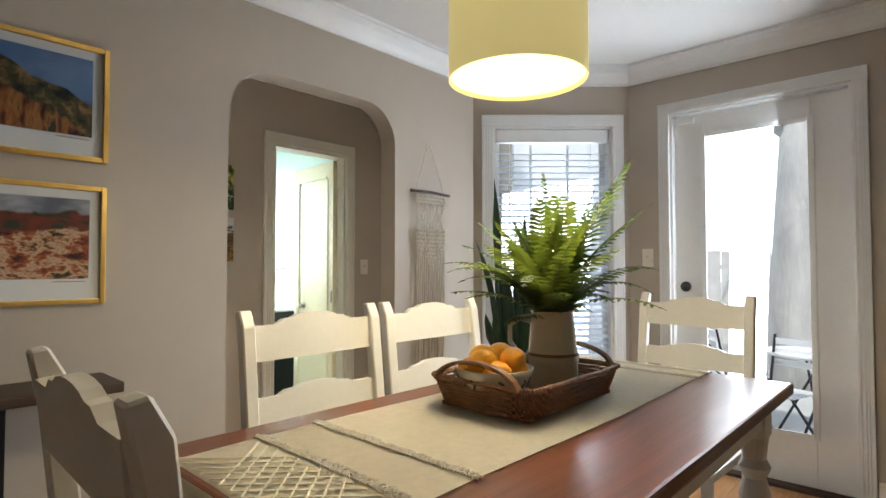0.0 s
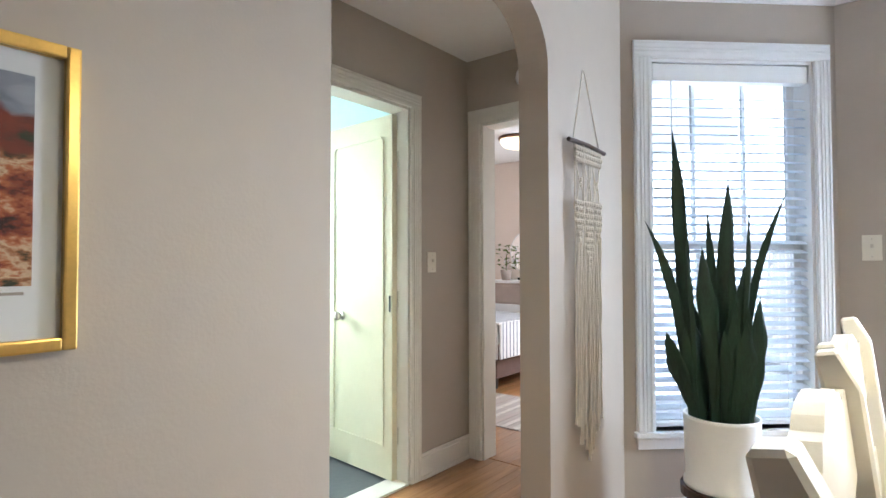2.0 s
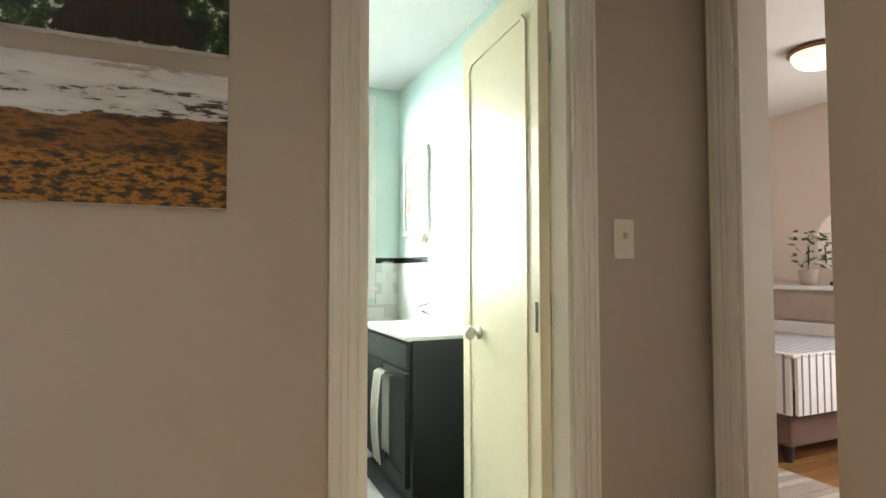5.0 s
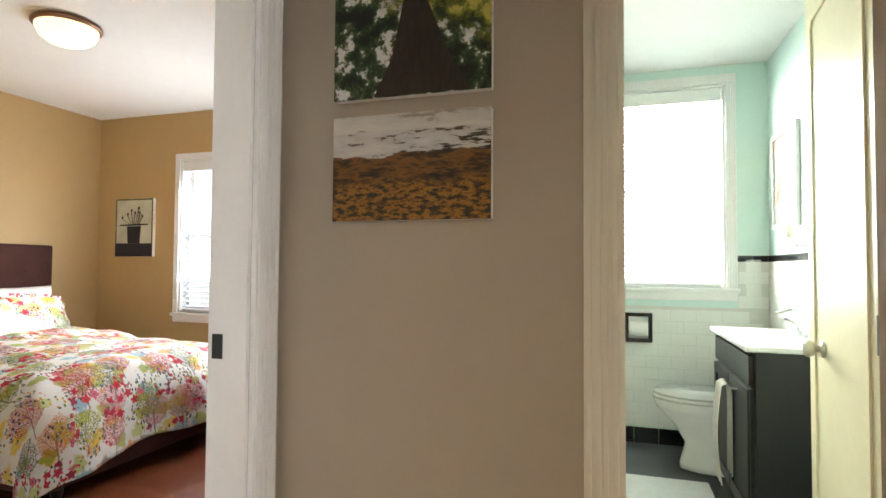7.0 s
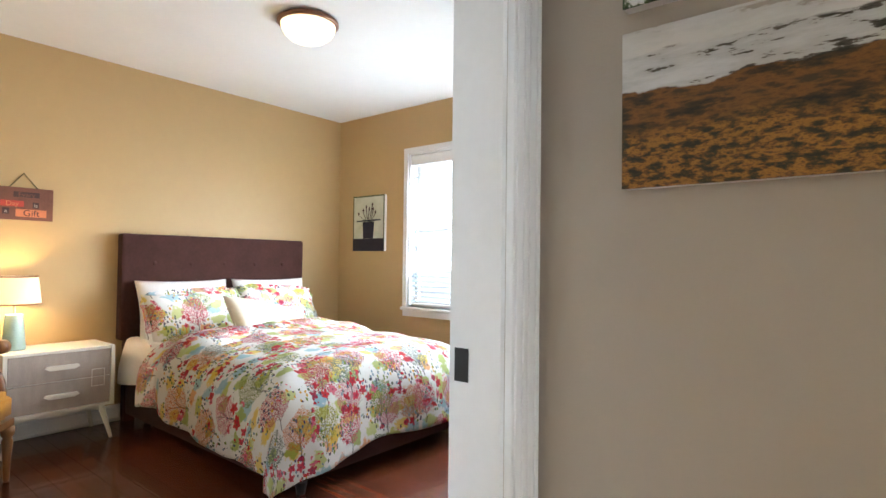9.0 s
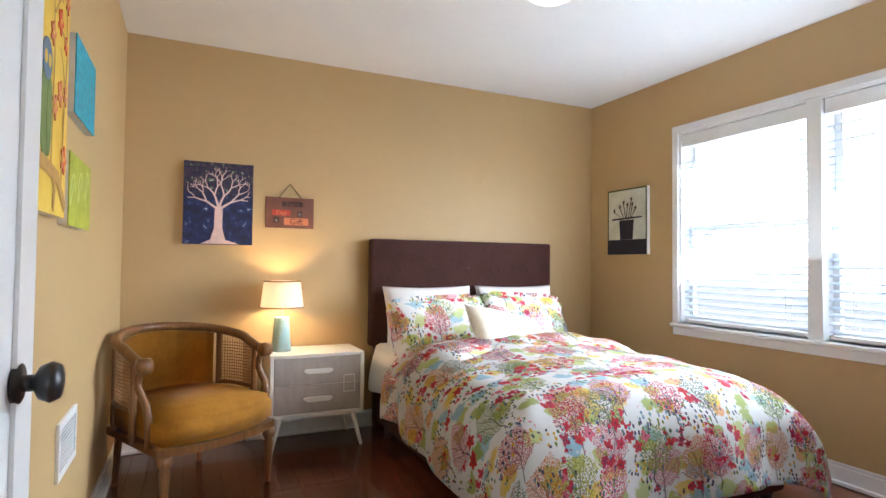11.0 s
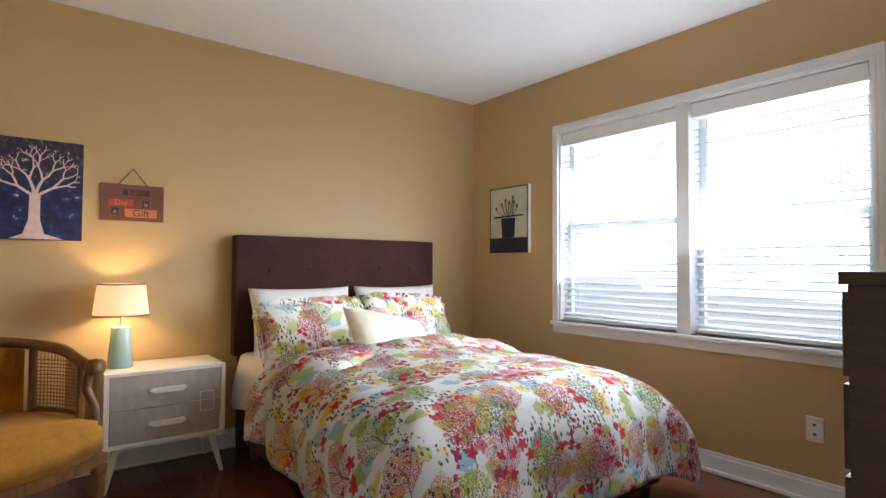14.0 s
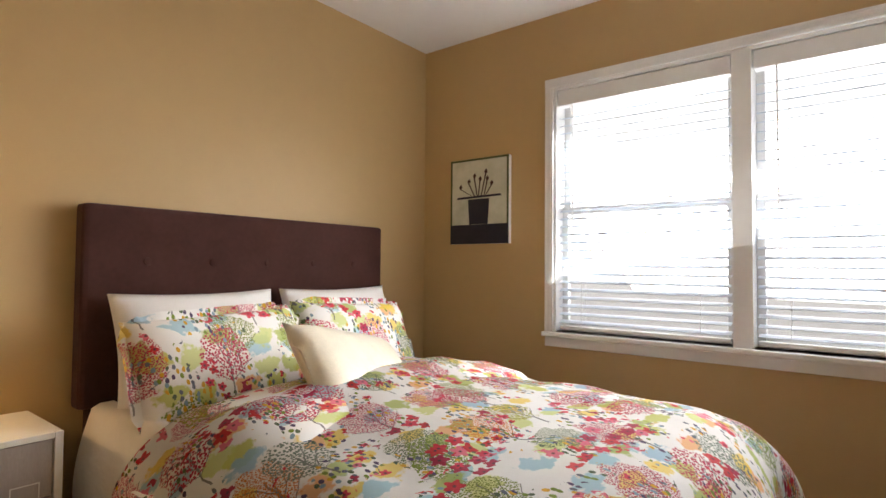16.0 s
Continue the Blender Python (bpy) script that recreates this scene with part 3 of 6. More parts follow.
# patio door
pd = thing("patio_door", pose(3.965, DY0, 0, 0, 0, -90), "white door with a tall glass pane to the patio", "door")
W = DY0 - DY1
bm = bmesh.new()
for q in ((0.016, 0.185, 0.02, 2.15), (W - 0.185, W - 0.016, 0.02, 2.15)):
    box(bm, q[0], q[1], -0.02, 0.02, q[2], q[3], bevel=0.002)
box(bm, 0.186, W - 0.186, -0.02, 0.02, 0.02, 0.29, bevel=0.002), box(bm, 0.186, W - 0.186, -0.02, 0.02, 2.02, 2.15, bevel=0.002)
part("leaf", bm, WHITE, pd)
bm = bmesh.new()
for q in ((0.17, 0.20, 0.275, 2.035), (W - 0.20, W - 0.17, 0.275, 2.035)):
    box(bm, q[0], q[1], -0.03, -0.0205, q[2], q[3], bevel=0.003)
box(bm, 0.201, W - 0.201, -0.03, -0.0205, 0.275, 0.305, bevel=0.003), box(bm, 0.201, W - 0.201, -0.03, -0.0205, 2.005, 2.035, bevel=0.003)
part("glazing_bead", bm, WHITE, pd)
g = part("pane", B(0.184, W - 0.184, -0.003, 0.003, 0.288, 2.022), GLASS, pd)
g.visible_shadow = False
part("deadbolt", turned(bmesh.new(), [(0.032, 0), (0.032, 0.01), (0.028, 0.016), (0.012, 0.018), (0.010, 0.032)], 20, pose(0.075, -0.02, 1.085, 90, 0, 0)), BLACKM, pd, smooth=True)
bm = turned(bmesh.new(), [(0.034, 0), (0.034, 0.01), (0.014, 0.014), (0.012, 0.05)], 20, pose(0.075, -0.02, 0.94, 90, 0, 0))
tube(bm, [(0.075, -0.066, 0.94), (0.12, -0.068, 0.937), (0.185, -0.066, 0.93)], 0.009)
part("lever_handle", bm, BLACKM, pd, smooth=True)
part("door_closer", B(0.02, 0.14, -0.05, -0.0205, 2.10, 2.135, bevel=0.004), WHITE, pd)
struct("door_threshold", B(3.88, 4.03, DY1 + 0.014, DY0 - 0.014, -0.01, 0.018, bevel=0.004), SHELFW, "dark wooden threshold", "threshold")
struct("bath_threshold", B(2.39, 2.964, 1.09, 1.225, -0.01, 0.012, bevel=0.004), TRIM, "pale marble threshold", "threshold")

# ---- dining room ----
TZ = 0.84
K = 0.93  # the set on the table, drawn up about one corner of the room
SET = Matrix.Translation((0.428 * (1 - K), -2.283 * (1 - K), 0)) @ Matrix.Diagonal((K, K, 1, 1))


def on_table(x, y, z, *turn):
    p = SET @ Vector((x, y, 0))
    return pose(p.x, p.y, z, *turn) @ Matrix.Diagonal((K, K, K, 1))


tb = thing("dining_table", SET, "red-brown wooden dining table with turned cream legs", "table")
part("tabletop", B(0.86, 2.62, -1.90, -1.00, TZ - 0.035, TZ, bevel=0.008), TABLEW, tb)
bm = bmesh.new()
for q in ((0.98, 2.50, -1.09, -1.065), (0.98, 2.50, -1.835, -1.81), (0.98, 1.005, -1.80, -1.10), (2.475, 2.50, -1.80, -1.10)):
    box(bm, *q, TZ - 0.13, TZ - 0.0355, bevel=0.002)
part("apron", bm, CHAIRP, tb)
for x in (0.97, 2.51):
    for y in (-1.10, -1.80):
        bm = box(bmesh.new(), x - 0.045, x + 0.045, y - 0.045, y + 0.045, TZ - 0.16, TZ - 0.036, bevel=0.004)
        turned(bm, [(0.03, 0), (0.034, 0.03), (0.045, 0.07), (0.03, 0.10), (0.036, 0.2), (0.046, 0.42), (0.05, 0.5), (0.034, 0.55), (0.05, 0.585), (0.036, 0.61), (0.045, TZ - 0.161)], 20, pose(x, y, 0))
        part("leg", bm, CHAIRP, tb)


def ladder_chair():
    """A painted ladder-back chair: seat facing -y, base at its middle."""
    ob = thing("dining_chair", pose(0, 0, 0), "cream painted ladder-back dining chair", "chair", "chairs round the dining table")
    part("seat", B(-0.22, 0.22, -0.22, 0.20, 0.44, 0.475, bevel=0.012), CHAIRP, ob)
    for s in (-1, 1):
        side = [(0.185, 0), (0.215, 0.44), (0.215, 0.5), (0.27, 1.0), (0.287, 1.085), (0.262, 1.09), (0.238, 1.045), (0.175, 0.5), (0.172, 0.44), (0.15, 0)]
        bm = plate(bmesh.new(), side, s * 0.205, s * 0.243, "x")
        bmesh.ops.bevel(bm, geom=bm.edges[:], offset=0.004, segments=1, affect="EDGES")
        part("back_post", bm, CHAIRP, ob)
        part("leg", tube(bmesh.new(), [(s * 0.19, -0.185, 0), (s * 0.195, -0.185, 0.2), (s * 0.195, -0.185, 0.44)], 0.016, 10, 1.4), CHAIRP, ob)
        part("stretcher", tube(bmesh.new(), [(s * 0.205, -0.17, 0.17), (s * 0.215, 0.17, 0.17)], 0.010), CHAIRP, ob)
    part("stretcher", tube(bmesh.new(), [(-0.19, -0.185, 0.22), (0.19, -0.185, 0.22)], 0.010), CHAIRP, ob)
    for z0, h, y in ((0.945, 0.125, 0.245), (0.765, 0.10, 0.226)):
        top = [(-0.205, h * 0.80)] + [(u, h * v) for u, v in ((-0.13, 0.80), (-0.105, 0.92), (-0.08, 0.93), (-0.06, 1.0), (-0.03, 1.04), (0, 1.05), (0.03, 1.04), (0.06, 1.0), (0.08, 0.93), (0.105, 0.92), (0.13, 0.80))] + [(0.205, h * 0.80)]
        bm = plate(bmesh.new(), [(-0.205, 0)] + top[:] + [(0.205, 0)], -0.012, 0.012)
        part("back_rail", bm, CHAIRP, ob, m=pose(0, y + 0.012, z0, -6, 0, 0))
    return ob


ch = ladder_chair()
ch.matrix_basis = pose(1.385, -1.125, 0, 0, 0, 0)
copy_thing(ch, pose(1.90, -1.125, 0, 0, 0, -1))
copy_thing(ch, pose(2.70, -1.46, 0, 0, 0, -92))
copy_thing(ch, pose(0.89, -1.485, 0, 0, 0, 89))
rn = thing("table_runner", Matrix.Translation((0, 0, TZ + 0.001)) @ SET, "cream woven table runner with tassel bands", "runner")
bm = bmesh.new()
N, M = 60, 16
grid = []
for i in range(N + 1):
    s = i / N * 1.98 - 0.10
    row = []
    for j in range(M + 1):
        y = -1.115 - 0.525 * j / M + 0.006 * math.sin(s * 5)
        x, z = 0.868 + s, 0.003 + 0.0012 * noise.noise((s * 9, y * 9, 0))
        if s < 0.0:
            x, z = 0.868 + 0.006 * s - 0.012, s * 1.9 - 0.003
        if x > 2.61:
            z, x = -(x - 2.61) * 0.9 - 0.0, 2.625
        row.append(bm.verts.new((x, y, z)))
    grid.append(row)
for i in range(N):
    for j in range(M):
        bm.faces.new((grid[i][j], grid[i + 1][j], grid[i + 1][j + 1], grid[i][j + 1]))
bmesh.ops.solidify(bm, geom=bm.faces[:], thickness=-0.0025)
part("cloth", bm, RUNNER, rn, smooth=True)
for x in (1.06, 1.215, 2.44, 2.56):
    bm = bmesh.new()
    for k in range(70):
        y = -1.112 - 0.531 * k / 69
        dx = random.uniform(0.012, 0.03)
        tube(bm, [(x, y, 0.007), (x + dx * 0.5, y + random.uniform(-0.004, 0.004), 0.010), (x + dx, y + random.uniform(-0.006, 0.006), 0.006)], 0.0028, 5)
    part("tassel_band", bm, ROPE, rn)
bm = bmesh.new()
for k in range(14):
    for sgn in (-1, 1):
        x0, y0 = 0.88, -1.12 - 0.515 * k / 13
        x1, y1 = 1.05, y0 + sgn * 0.17
        if -1.64 < y1 < -1.115:
            tube(bm, [(x0, y0, 0.006), (x1, y1, 0.006)], 0.0022, 5)
part("diamond_stitching", bm, RUNNER, rn)

# basket
BX0, BX1, BY0, BY1 = 1.555, 2.05, -1.535, -1.20
bk = thing("wicker_tray", on_table((BX0 + BX1) / 2, (BY0 + BY1) / 2, TZ + 0.0065), "brown woven wicker tray with arched handles", "tray")
hw, hd = (BX1 - BX0) / 2, (BY1 - BY0) / 2
part("tray_base", B(-hw + 0.02, hw - 0.02, -hd + 0.02, hd - 0.02, 0.0, 0.012, bevel=0.004), WICKER, bk)
bm = bmesh.new()


def loop(o, z, n=72, wob=0.0, ph=0):
    pts = []
    for i in range(n + 1):
        a = 2 * math.pi * i / n
        c, s = math.cos(a), math.sin(a)
        e = 0.22
        x = (hw - 0.02 + o) * math.copysign(abs(c) ** e, c)
        y = (hd - 0.02 + o) * math.copysign(abs(s) ** e, s)
        w = wob * (1 if (i + ph) % 2 else -1)
        pts.append((x * (1 + w / hw), y * (1 + w / hd), z))
    return pts


bm.free()
for k in range(7):
    part("woven_strand", tube(bmesh.new(), loop(0.003 * k, 0.012 + 0.0095 * k, wob=0.006, ph=k), 0.0055, 5), WICKER, bk)
bm = bmesh.new()
for o in (-0.006, 0.006):
    tube(bm, loop(0.024 + o, 0.082 + 0.003 * (o > 0), 96, 0.003), 0.006, 6)
part("braided_rim", bm, WICKER, bk)
for s in (-1, 1):
    bm = bmesh.new()
    for o in (-0.007, 0.0, 0.007):
        tube(bm, [(s * (hw + 0.008 + o), y, 0.08 + 0.058 * (1 - (y / 0.14) ** 2) ** 0.6 if abs(y) < 0.14 else 0.08) for y in np.linspace(-0.14, 0.14, 18)], 0.006, 6)
    part("handle", bm, WICKER, bk)

pt = thing("pitcher", on_table(1.905, -1.385, TZ + 0.0185), "cream glazed stoneware pitcher holding a fern", "pitcher")
part("body", turned(bmesh.new(), [(0.060, 0), (0.075, 0.004), (0.078, 0.03), (0.077, 0.085), (0.08, 0.09), (0.08, 0.10), (0.076, 0.105), (0.067, 0.215), (0.064, 0.235), (0.068, 0.243), (0.063, 0.243), (0.058, 0.23), (0.056, 0.19)], 32), STONE, pt, smooth=True)
bm = tube(bmesh.new(), [(-0.05, 0.045, 0.21), (-0.075, 0.07, 0.22), (-0.10, 0.09, 0.20), (-0.10, 0.09, 0.15), (-0.08, 0.07, 0.11), (-0.055, 0.045, 0.10)], 0.008)
part("handle", bm, STONE, pt, smooth=True)
part("soil", turned(bmesh.new(), [(0.057, 0.20), (0.055, 0.212), (0.01, 0.22)], 20), SOIL, pt)
part("brown_bands", turned(bmesh.new(), [(0.0795, 0.108), (0.0805, 0.112), (0.0785, 0.117)], 32, caps=False), BRONZE, pt, smooth=True)
bw = thing("fruit_bowl", on_table(1.645, -1.355, TZ + 0.0185), "patterned cream ceramic bowl filled with lemons and oranges", "bowl")
part("bowl_body", turned(bmesh.new(), [(0.045, 0), (0.05, 0.004), (0.085, 0.045), (0.105, 0.085), (0.11, 0.10), (0.106, 0.102), (0.098, 0.085), (0.07, 0.04), (0.02, 0.02)], 32), STONE, bw, smooth=True)
for k in range(16):
    a = k * 2 * math.pi / 16
    part("painted_mark", tube(bmesh.new(), [(0.088 * math.cos(a), 0.088 * math.sin(a), 0.05), (0.098 * math.cos(a + 0.12), 0.098 * math.sin(a + 0.12), 0.07), (0.101 * math.cos(a - 0.02), 0.101 * math.sin(a - 0.02), 0.078)], 0.004, 5), SHELFW, bw)


def fruit(m, r, long):
    prof = [(0.004, -long)] + [(r * math.sin(a), -long * math.cos(a)) for a in np.linspace(0.25, math.pi - 0.35, 9)] + [(0.006, long * 1.06)]
    ob = new("orange", mesh_of("orange", turned(bmesh.new(), prof, 18), ORANGE, True))
    ob.matrix_basis = m
    return tagged(ob, "bright yellow-orange citrus fruit in the bowl", "fruit", "fruits in the bowl")


for x, y, z, rx, rz in ((-0.045, -0.04, 0.09, 70, 20), (0.04, -0.045, 0.088, 95, 80), (0.045, 0.035, 0.09, 80, 150), (-0.03, 0.05, 0.092, 90, 220), (-0.052, 0.0, 0.118, 80, 40), (0.02, -0.05, 0.122, 90, 100), (0.045, 0.012, 0.126, 85, 10), (-0.01, 0.03, 0.124, 100, 60)):
    fruit(on_table(1.645 + x, -1.355 + y, TZ + 0.0185 + z * K, rx, 0, rz), 0.036, 0.042)

fe = thing("fern", on_table(1.905, -1.385, TZ + 0.22), "green fern with arching feathery fronds in a pitcher", "plant")


def frond(a, reach, rise, droop, width, n=32):
    bm, stem = bmesh.new(), bmesh.new()
    pts = []
    for i in range(n + 1):
        t = i / n
        d = 1.15 * reach * (t ** 1.25)
        z = rise * t - droop * t ** 3
        pts.append(Vector((math.cos(a) * d + 0.02 * math.sin(3 * t + a), math.sin(a) * d, z)))
    tube(stem, pts, 0.0022, 5, 0.4)
    for i in range(3, n):
        t = i / n
        d = (pts[i + 1] - pts[i - 1]).normalized()
        sd = d.cross(Vector((0, 0, 1)))
        sd = sd.normalized() if sd.length > 0.05 else Vector((math.sin(a), -math.cos(a), 0))
        ln = width * math.sin(math.pi * min(1, t * 0.88 + 0.12)) ** 0.7
        for s in (-1, 1):
            o = sd * s
            tip = pts[i] + o * ln + d * ln * 0.35 + Vector((0, 0, -0.18 * ln + random.uniform(-0.004, 0.004)))
            mid = pts[i] + (tip - pts[i]) * 0.5 + Vector((0, 0, 0.07 * ln))
            w = d * (0.0056 + 0.002 * (1 - t))
            k = mid + Vector((0, 0, 0.002))
            v = [bm.verts.new(p) for p in (pts[i] - w * 0.7, mid - w, tip, mid + w, pts[i] + w * 0.7)]
            bm.faces.new(v)
    f = part("frond", bm, FERN, fe)
    part("stem", stem, FERNDK, f)


random.seed(5)
for a, r, z, dr, w in ((0.9, 0.05, 0.47, 0.0, 0.075), (5.7, 0.24, 0.54, 0.02, 0.085), (5.3, 0.26, 0.42, 0.06, 0.08), (2.5, 0.16, 0.36, 0.05, 0.06), (2.1, 0.10, 0.40, 0.03, 0.065), (5.0, 0.20, 0.36, 0.06, 0.065), (0.2, 0.22, 0.34, 0.06, 0.065), (2.8, 0.24, 0.24, 0.06, 0.05)):
    frond(a, r, z, dr, w)
for k in range(28):
    a = k * 2.399 + random.uniform(-0.2, 0.2)
    frond(a, random.uniform(0.14, 0.36), random.uniform(0.14, 0.32), random.uniform(0.05, 0.2), random.uniform(0.04, 0.06), 24)
for k in range(18):
    frond(k * 2.4 + random.uniform(-0.3, 0.3), random.uniform(0.06, 0.22), random.uniform(0.26, 0.44), random.uniform(0.01, 0.07), random.uniform(0.05, 0.07), 28)
for k in range(7):
    frond(k * 0.9, random.uniform(0.10, 0.16), random.uniform(0.04, 0.10), random.uniform(0.03, 0.08), 0.045, 18)

pl = thing("pendant_lamp", pose(1.70, -1.40, 1.745), "lit pendant lamp with a yellow drum shade", "lamp")
bm = bmesh.new()
turned(bm, [(0.197, 0), (0.197, 0.265), (0.194, 0.265), (0.194, 0.0)], 48, caps=False)
part("shade", bm, SHADE, pl, "lit pale yellow fabric drum shade", smooth=True)
part("diffuser", turned(bmesh.new(), [(0.192, 0.012), (0.192, 0.016)], 48), DIFFUSE, pl, "glowing white diffuser")
part("rod", tube(bmesh.new(), [(0, 0, 0.24), (0, 0, HD - 1.745 - 0.03)], 0.006), NICKEL, pl)
part("canopy", turned(bmesh.new(), [(0.06, HD - 1.745 - 0.035), (0.06, HD - 1.745 - 0.012), (0.05, HD - 1.745 - 0.001)], 28), WHITE, pl, smooth=True)


def ramp_mat(name, layers, rough=0.6):
    """A picture's colours: noise bands mixed by height. layers: (scale, stretch, stops, z0, z1, unevenness, slope)."""
    m = bpy.data.materials.new(name)
    m.use_nodes = True
    n, l = m.node_tree.nodes, m.node_tree.links
    b = n["Principled BSDF"]
    b.inputs["Roughness"].default_value = rough
    tc, sx = n.new("ShaderNodeTexCoord"), n.new("ShaderNodeSeparateXYZ")
    l.new(tc.outputs["Object"], sx.inputs[0])
    prev = None
    for scale, stretch, stops, z0, z1, wb, slope in layers:
        mp, no, r = n.new("ShaderNodeMapping"), n.new("ShaderNodeTexNoise"), n.new("ShaderNodeValToRGB")
        mp.inputs["Scale"].default_value = stretch
        no.inputs["Scale"].default_value, no.inputs["Detail"].default_value, no.inputs["Roughness"].default_value = scale, 7, 0.62
        l.new(tc.outputs["Object"], mp.inputs[0]), l.new(mp.outputs[0], no.inputs[0]), l.new(no.outputs[0], r.inputs[0])
        e = r.color_ramp.elements
        e[0].position, e[0].color = stops[0][0], (*stops[0][1], 1)
        e[1].position, e[1].color = stops[-1][0], (*stops[-1][1], 1)
        for p, c in stops[1:-1]:
            e.new(p).color = (*c, 1)
        if prev is None:
            prev = r.outputs[0]
            continue
        wob, ad, mr, mx = n.new("ShaderNodeTexNoise"), n.new("ShaderNodeMath"), n.new("ShaderNodeMapRange"), n.new("ShaderNodeMix")
        wob.inputs["Scale"].default_value, wob.inputs["Detail"].default_value = 9, 5
        l.new(tc.outputs["Object"], wob.inputs[0])
        ad.operation = "MULTIPLY_ADD"
        ad.inputs[1].default_value = wb
        sl = n.new("ShaderNodeMath")
        sl.operation = "MULTIPLY_ADD"
        sl.inputs[1].default_value = slope
        l.new(sx.outputs[0], sl.inputs[0]), l.new(sx.outputs[2], sl.inputs[2])
        l.new(wob.outputs[0], ad.inputs[0]), l.new(sl.outputs[0], ad.inputs[2])
        mr.inputs["From Min"].default_value, mr.inputs["From Max"].default_value = z0 + wb / 2, z1 + wb / 2
        mx.data_type = "RGBA"
        l.new(ad.outputs[0], mr.inputs[0]), l.new(mr.outputs[0], mx.inputs[0]), l.new(prev, mx.inputs[6]), l.new(r.outputs[0], mx.inputs[7])
        prev = mx.outputs[2]
    l.new(prev, b.inputs["Base Color"])
    return m


ROCKS = [(0.36, (0.03, 0.008, 0.006)), (0.42, (0.22, 0.035, 0.012)), (0.48, (0.42, 0.13, 0.04)), (0.53, (0.66, 0.46, 0.28)), (0.58, (0.36, 0.14, 0.05)), (0.63, (0.03, 0.03, 0.01))]
CLIFF = [(0.38, (0.02, 0.01, 0.008)), (0.45, (0.20, 0.055, 0.015)), (0.54, (0.46, 0.19, 0.05)), (0.62, (0.06, 0.05, 0.025))]
ART_CANYON = ramp_mat("red_canyon_photo", [(15, (1, 1, 1.8), ROCKS, 0, 0, 0, 0), (16, (1, 1, 2), [(0.4, (0.22, 0.035, 0.012)), (0.52, (0.14, 0.03, 0.015)), (0.6, (0.03, 0.04, 0.015))], 0.25, 0.26, 0.12, -0.1), (5, (1, 1, 2.5), [(0.4, (0.14, 0.15, 0.19)), (0.6, (0.42, 0.43, 0.47))], 0.315, 0.322, 0.08, -0.04)])
ART_CLIFF = ramp_mat("canyon_cliff_photo", [(10, (2.4, 1, 0.6), CLIFF, 0, 0, 0, 0), (20, (1, 1, 1), [(0.4, (0.015, 0.02, 0.01)), (0.52, (0.10, 0.08, 0.03)), (0.62, (0.34, 0.20, 0.08))], 0.22, 0.235, 0.14, 0.55), (4, (1, 1, 2), [(0.4, (0.07, 0.15, 0.34)), (0.6, (0.17, 0.28, 0.48))], 0.315, 0.32, 0.09, 0.42)])


def framed(name, x0, x1, z0, z1, art, label):
    ob = thing(name, pose((x0 + x1) / 2, -0.0005, z0), label, "picture", "framed canyon photographs")
    hw, h, f = (x1 - x0) / 2, z1 - z0, 0.018
    for q in ((-hw, -hw + f, 0, h), (hw - f, hw, 0, h), (-hw + f, hw - f, 0, f), (-hw + f, hw - f, h - f, h)):
        part("frame_bar", B(q[0], q[1], -0.026, -0.001, q[2], q[3], bevel=0.003), GOLD, ob, "gilt frame")
    part("mat_board", B(-hw + f, hw - f, -0.012, -0.002, f, h - f), MATBOARD, ob)
    part("photo", B(-hw + 0.052, hw - 0.052, -0.0145, -0.0125, 0.09, h - 0.05), art, ob)
    part("caption_bar", B(hw - 0.16, hw - 0.06, -0.0135, -0.0125, 0.078, 0.082), DRAWER, ob)
    p = part("pane", B(-hw + f, hw - f, -0.0205, -0.018, f, h - f), GLASS, ob)
    p.visible_shadow = False


framed("framed_picture", 0.44, 1.052, 1.590, 2.012, ART_CLIFF, "framed photograph of orange canyon cliffs in gilt frame")
framed("framed_picture", 0.44, 1.050, 1.078, 1.502, ART_CANYON, "framed photograph of red rock hills in gilt frame")

sh = thing("console_table", pose(0.62, -0.14, 0), "narrow dark wooden console with black metal legs", "console")
part("top", B(-0.52, 0.43, -0.115, 0.135, 0.79, 0.825, bevel=0.006), SHELFW, sh)
for x in (-0.45, 0.10):
    part("leg", B(x - 0.02, x + 0.02, -0.09, 0.11, 0.0, 0.789, bevel=0.003), BLACKM, sh)

mc = thing("macrame_hanging", pose(2.76, -0.02, 0), "cream knotted macrame hanging from a wooden dowel", "wall hanging")
part("dowel", tube(bmesh.new(), [(-0.165, -0.012, 1.652), (0.0, -0.014, 1.655), (0.165, -0.012, 1.648)], 0.0085, 10), SHELFW, mc)
part("hanging_cord", tube(bmesh.new(), [(-0.12, -0.008, 1.655), (-0.01, 0.002, 1.94), (0.0, 0.006, 1.955), (0.01, 0.002, 1.94), (0.12, -0.008, 1.655)], 0.0035, 6), ROPE, mc)
random.seed(3)
for k in range(20):
    x = -0.112 + 0.224 * k / 19
    mid = 1 - abs(k - 9.5) / 9.5
    bot = 0.66 - 0.20 * mid + random.uniform(-0.045, 0.045)
    drift = random.uniform(-0.010, 0.010)
    pts = [(x + 0.004 * math.sin(z * 26 + k) + drift * max(0, 1.2 - z) / 0.6, -0.010 - 0.005 * (k % 3), z) for z in np.linspace(1.30 - 0.05 * mid if k % 5 else 1.645, bot, 14)]
    q = part("strand", tube(bmesh.new(), pts, 0.0030, 5), ROPE, mc)
    part("tassel_end", tube(bmesh.new(), [pts[-1], (pts[-1][0], pts[-1][1], bot - 0.03)], 0.0032, 6, 1.9), ROPE, q)


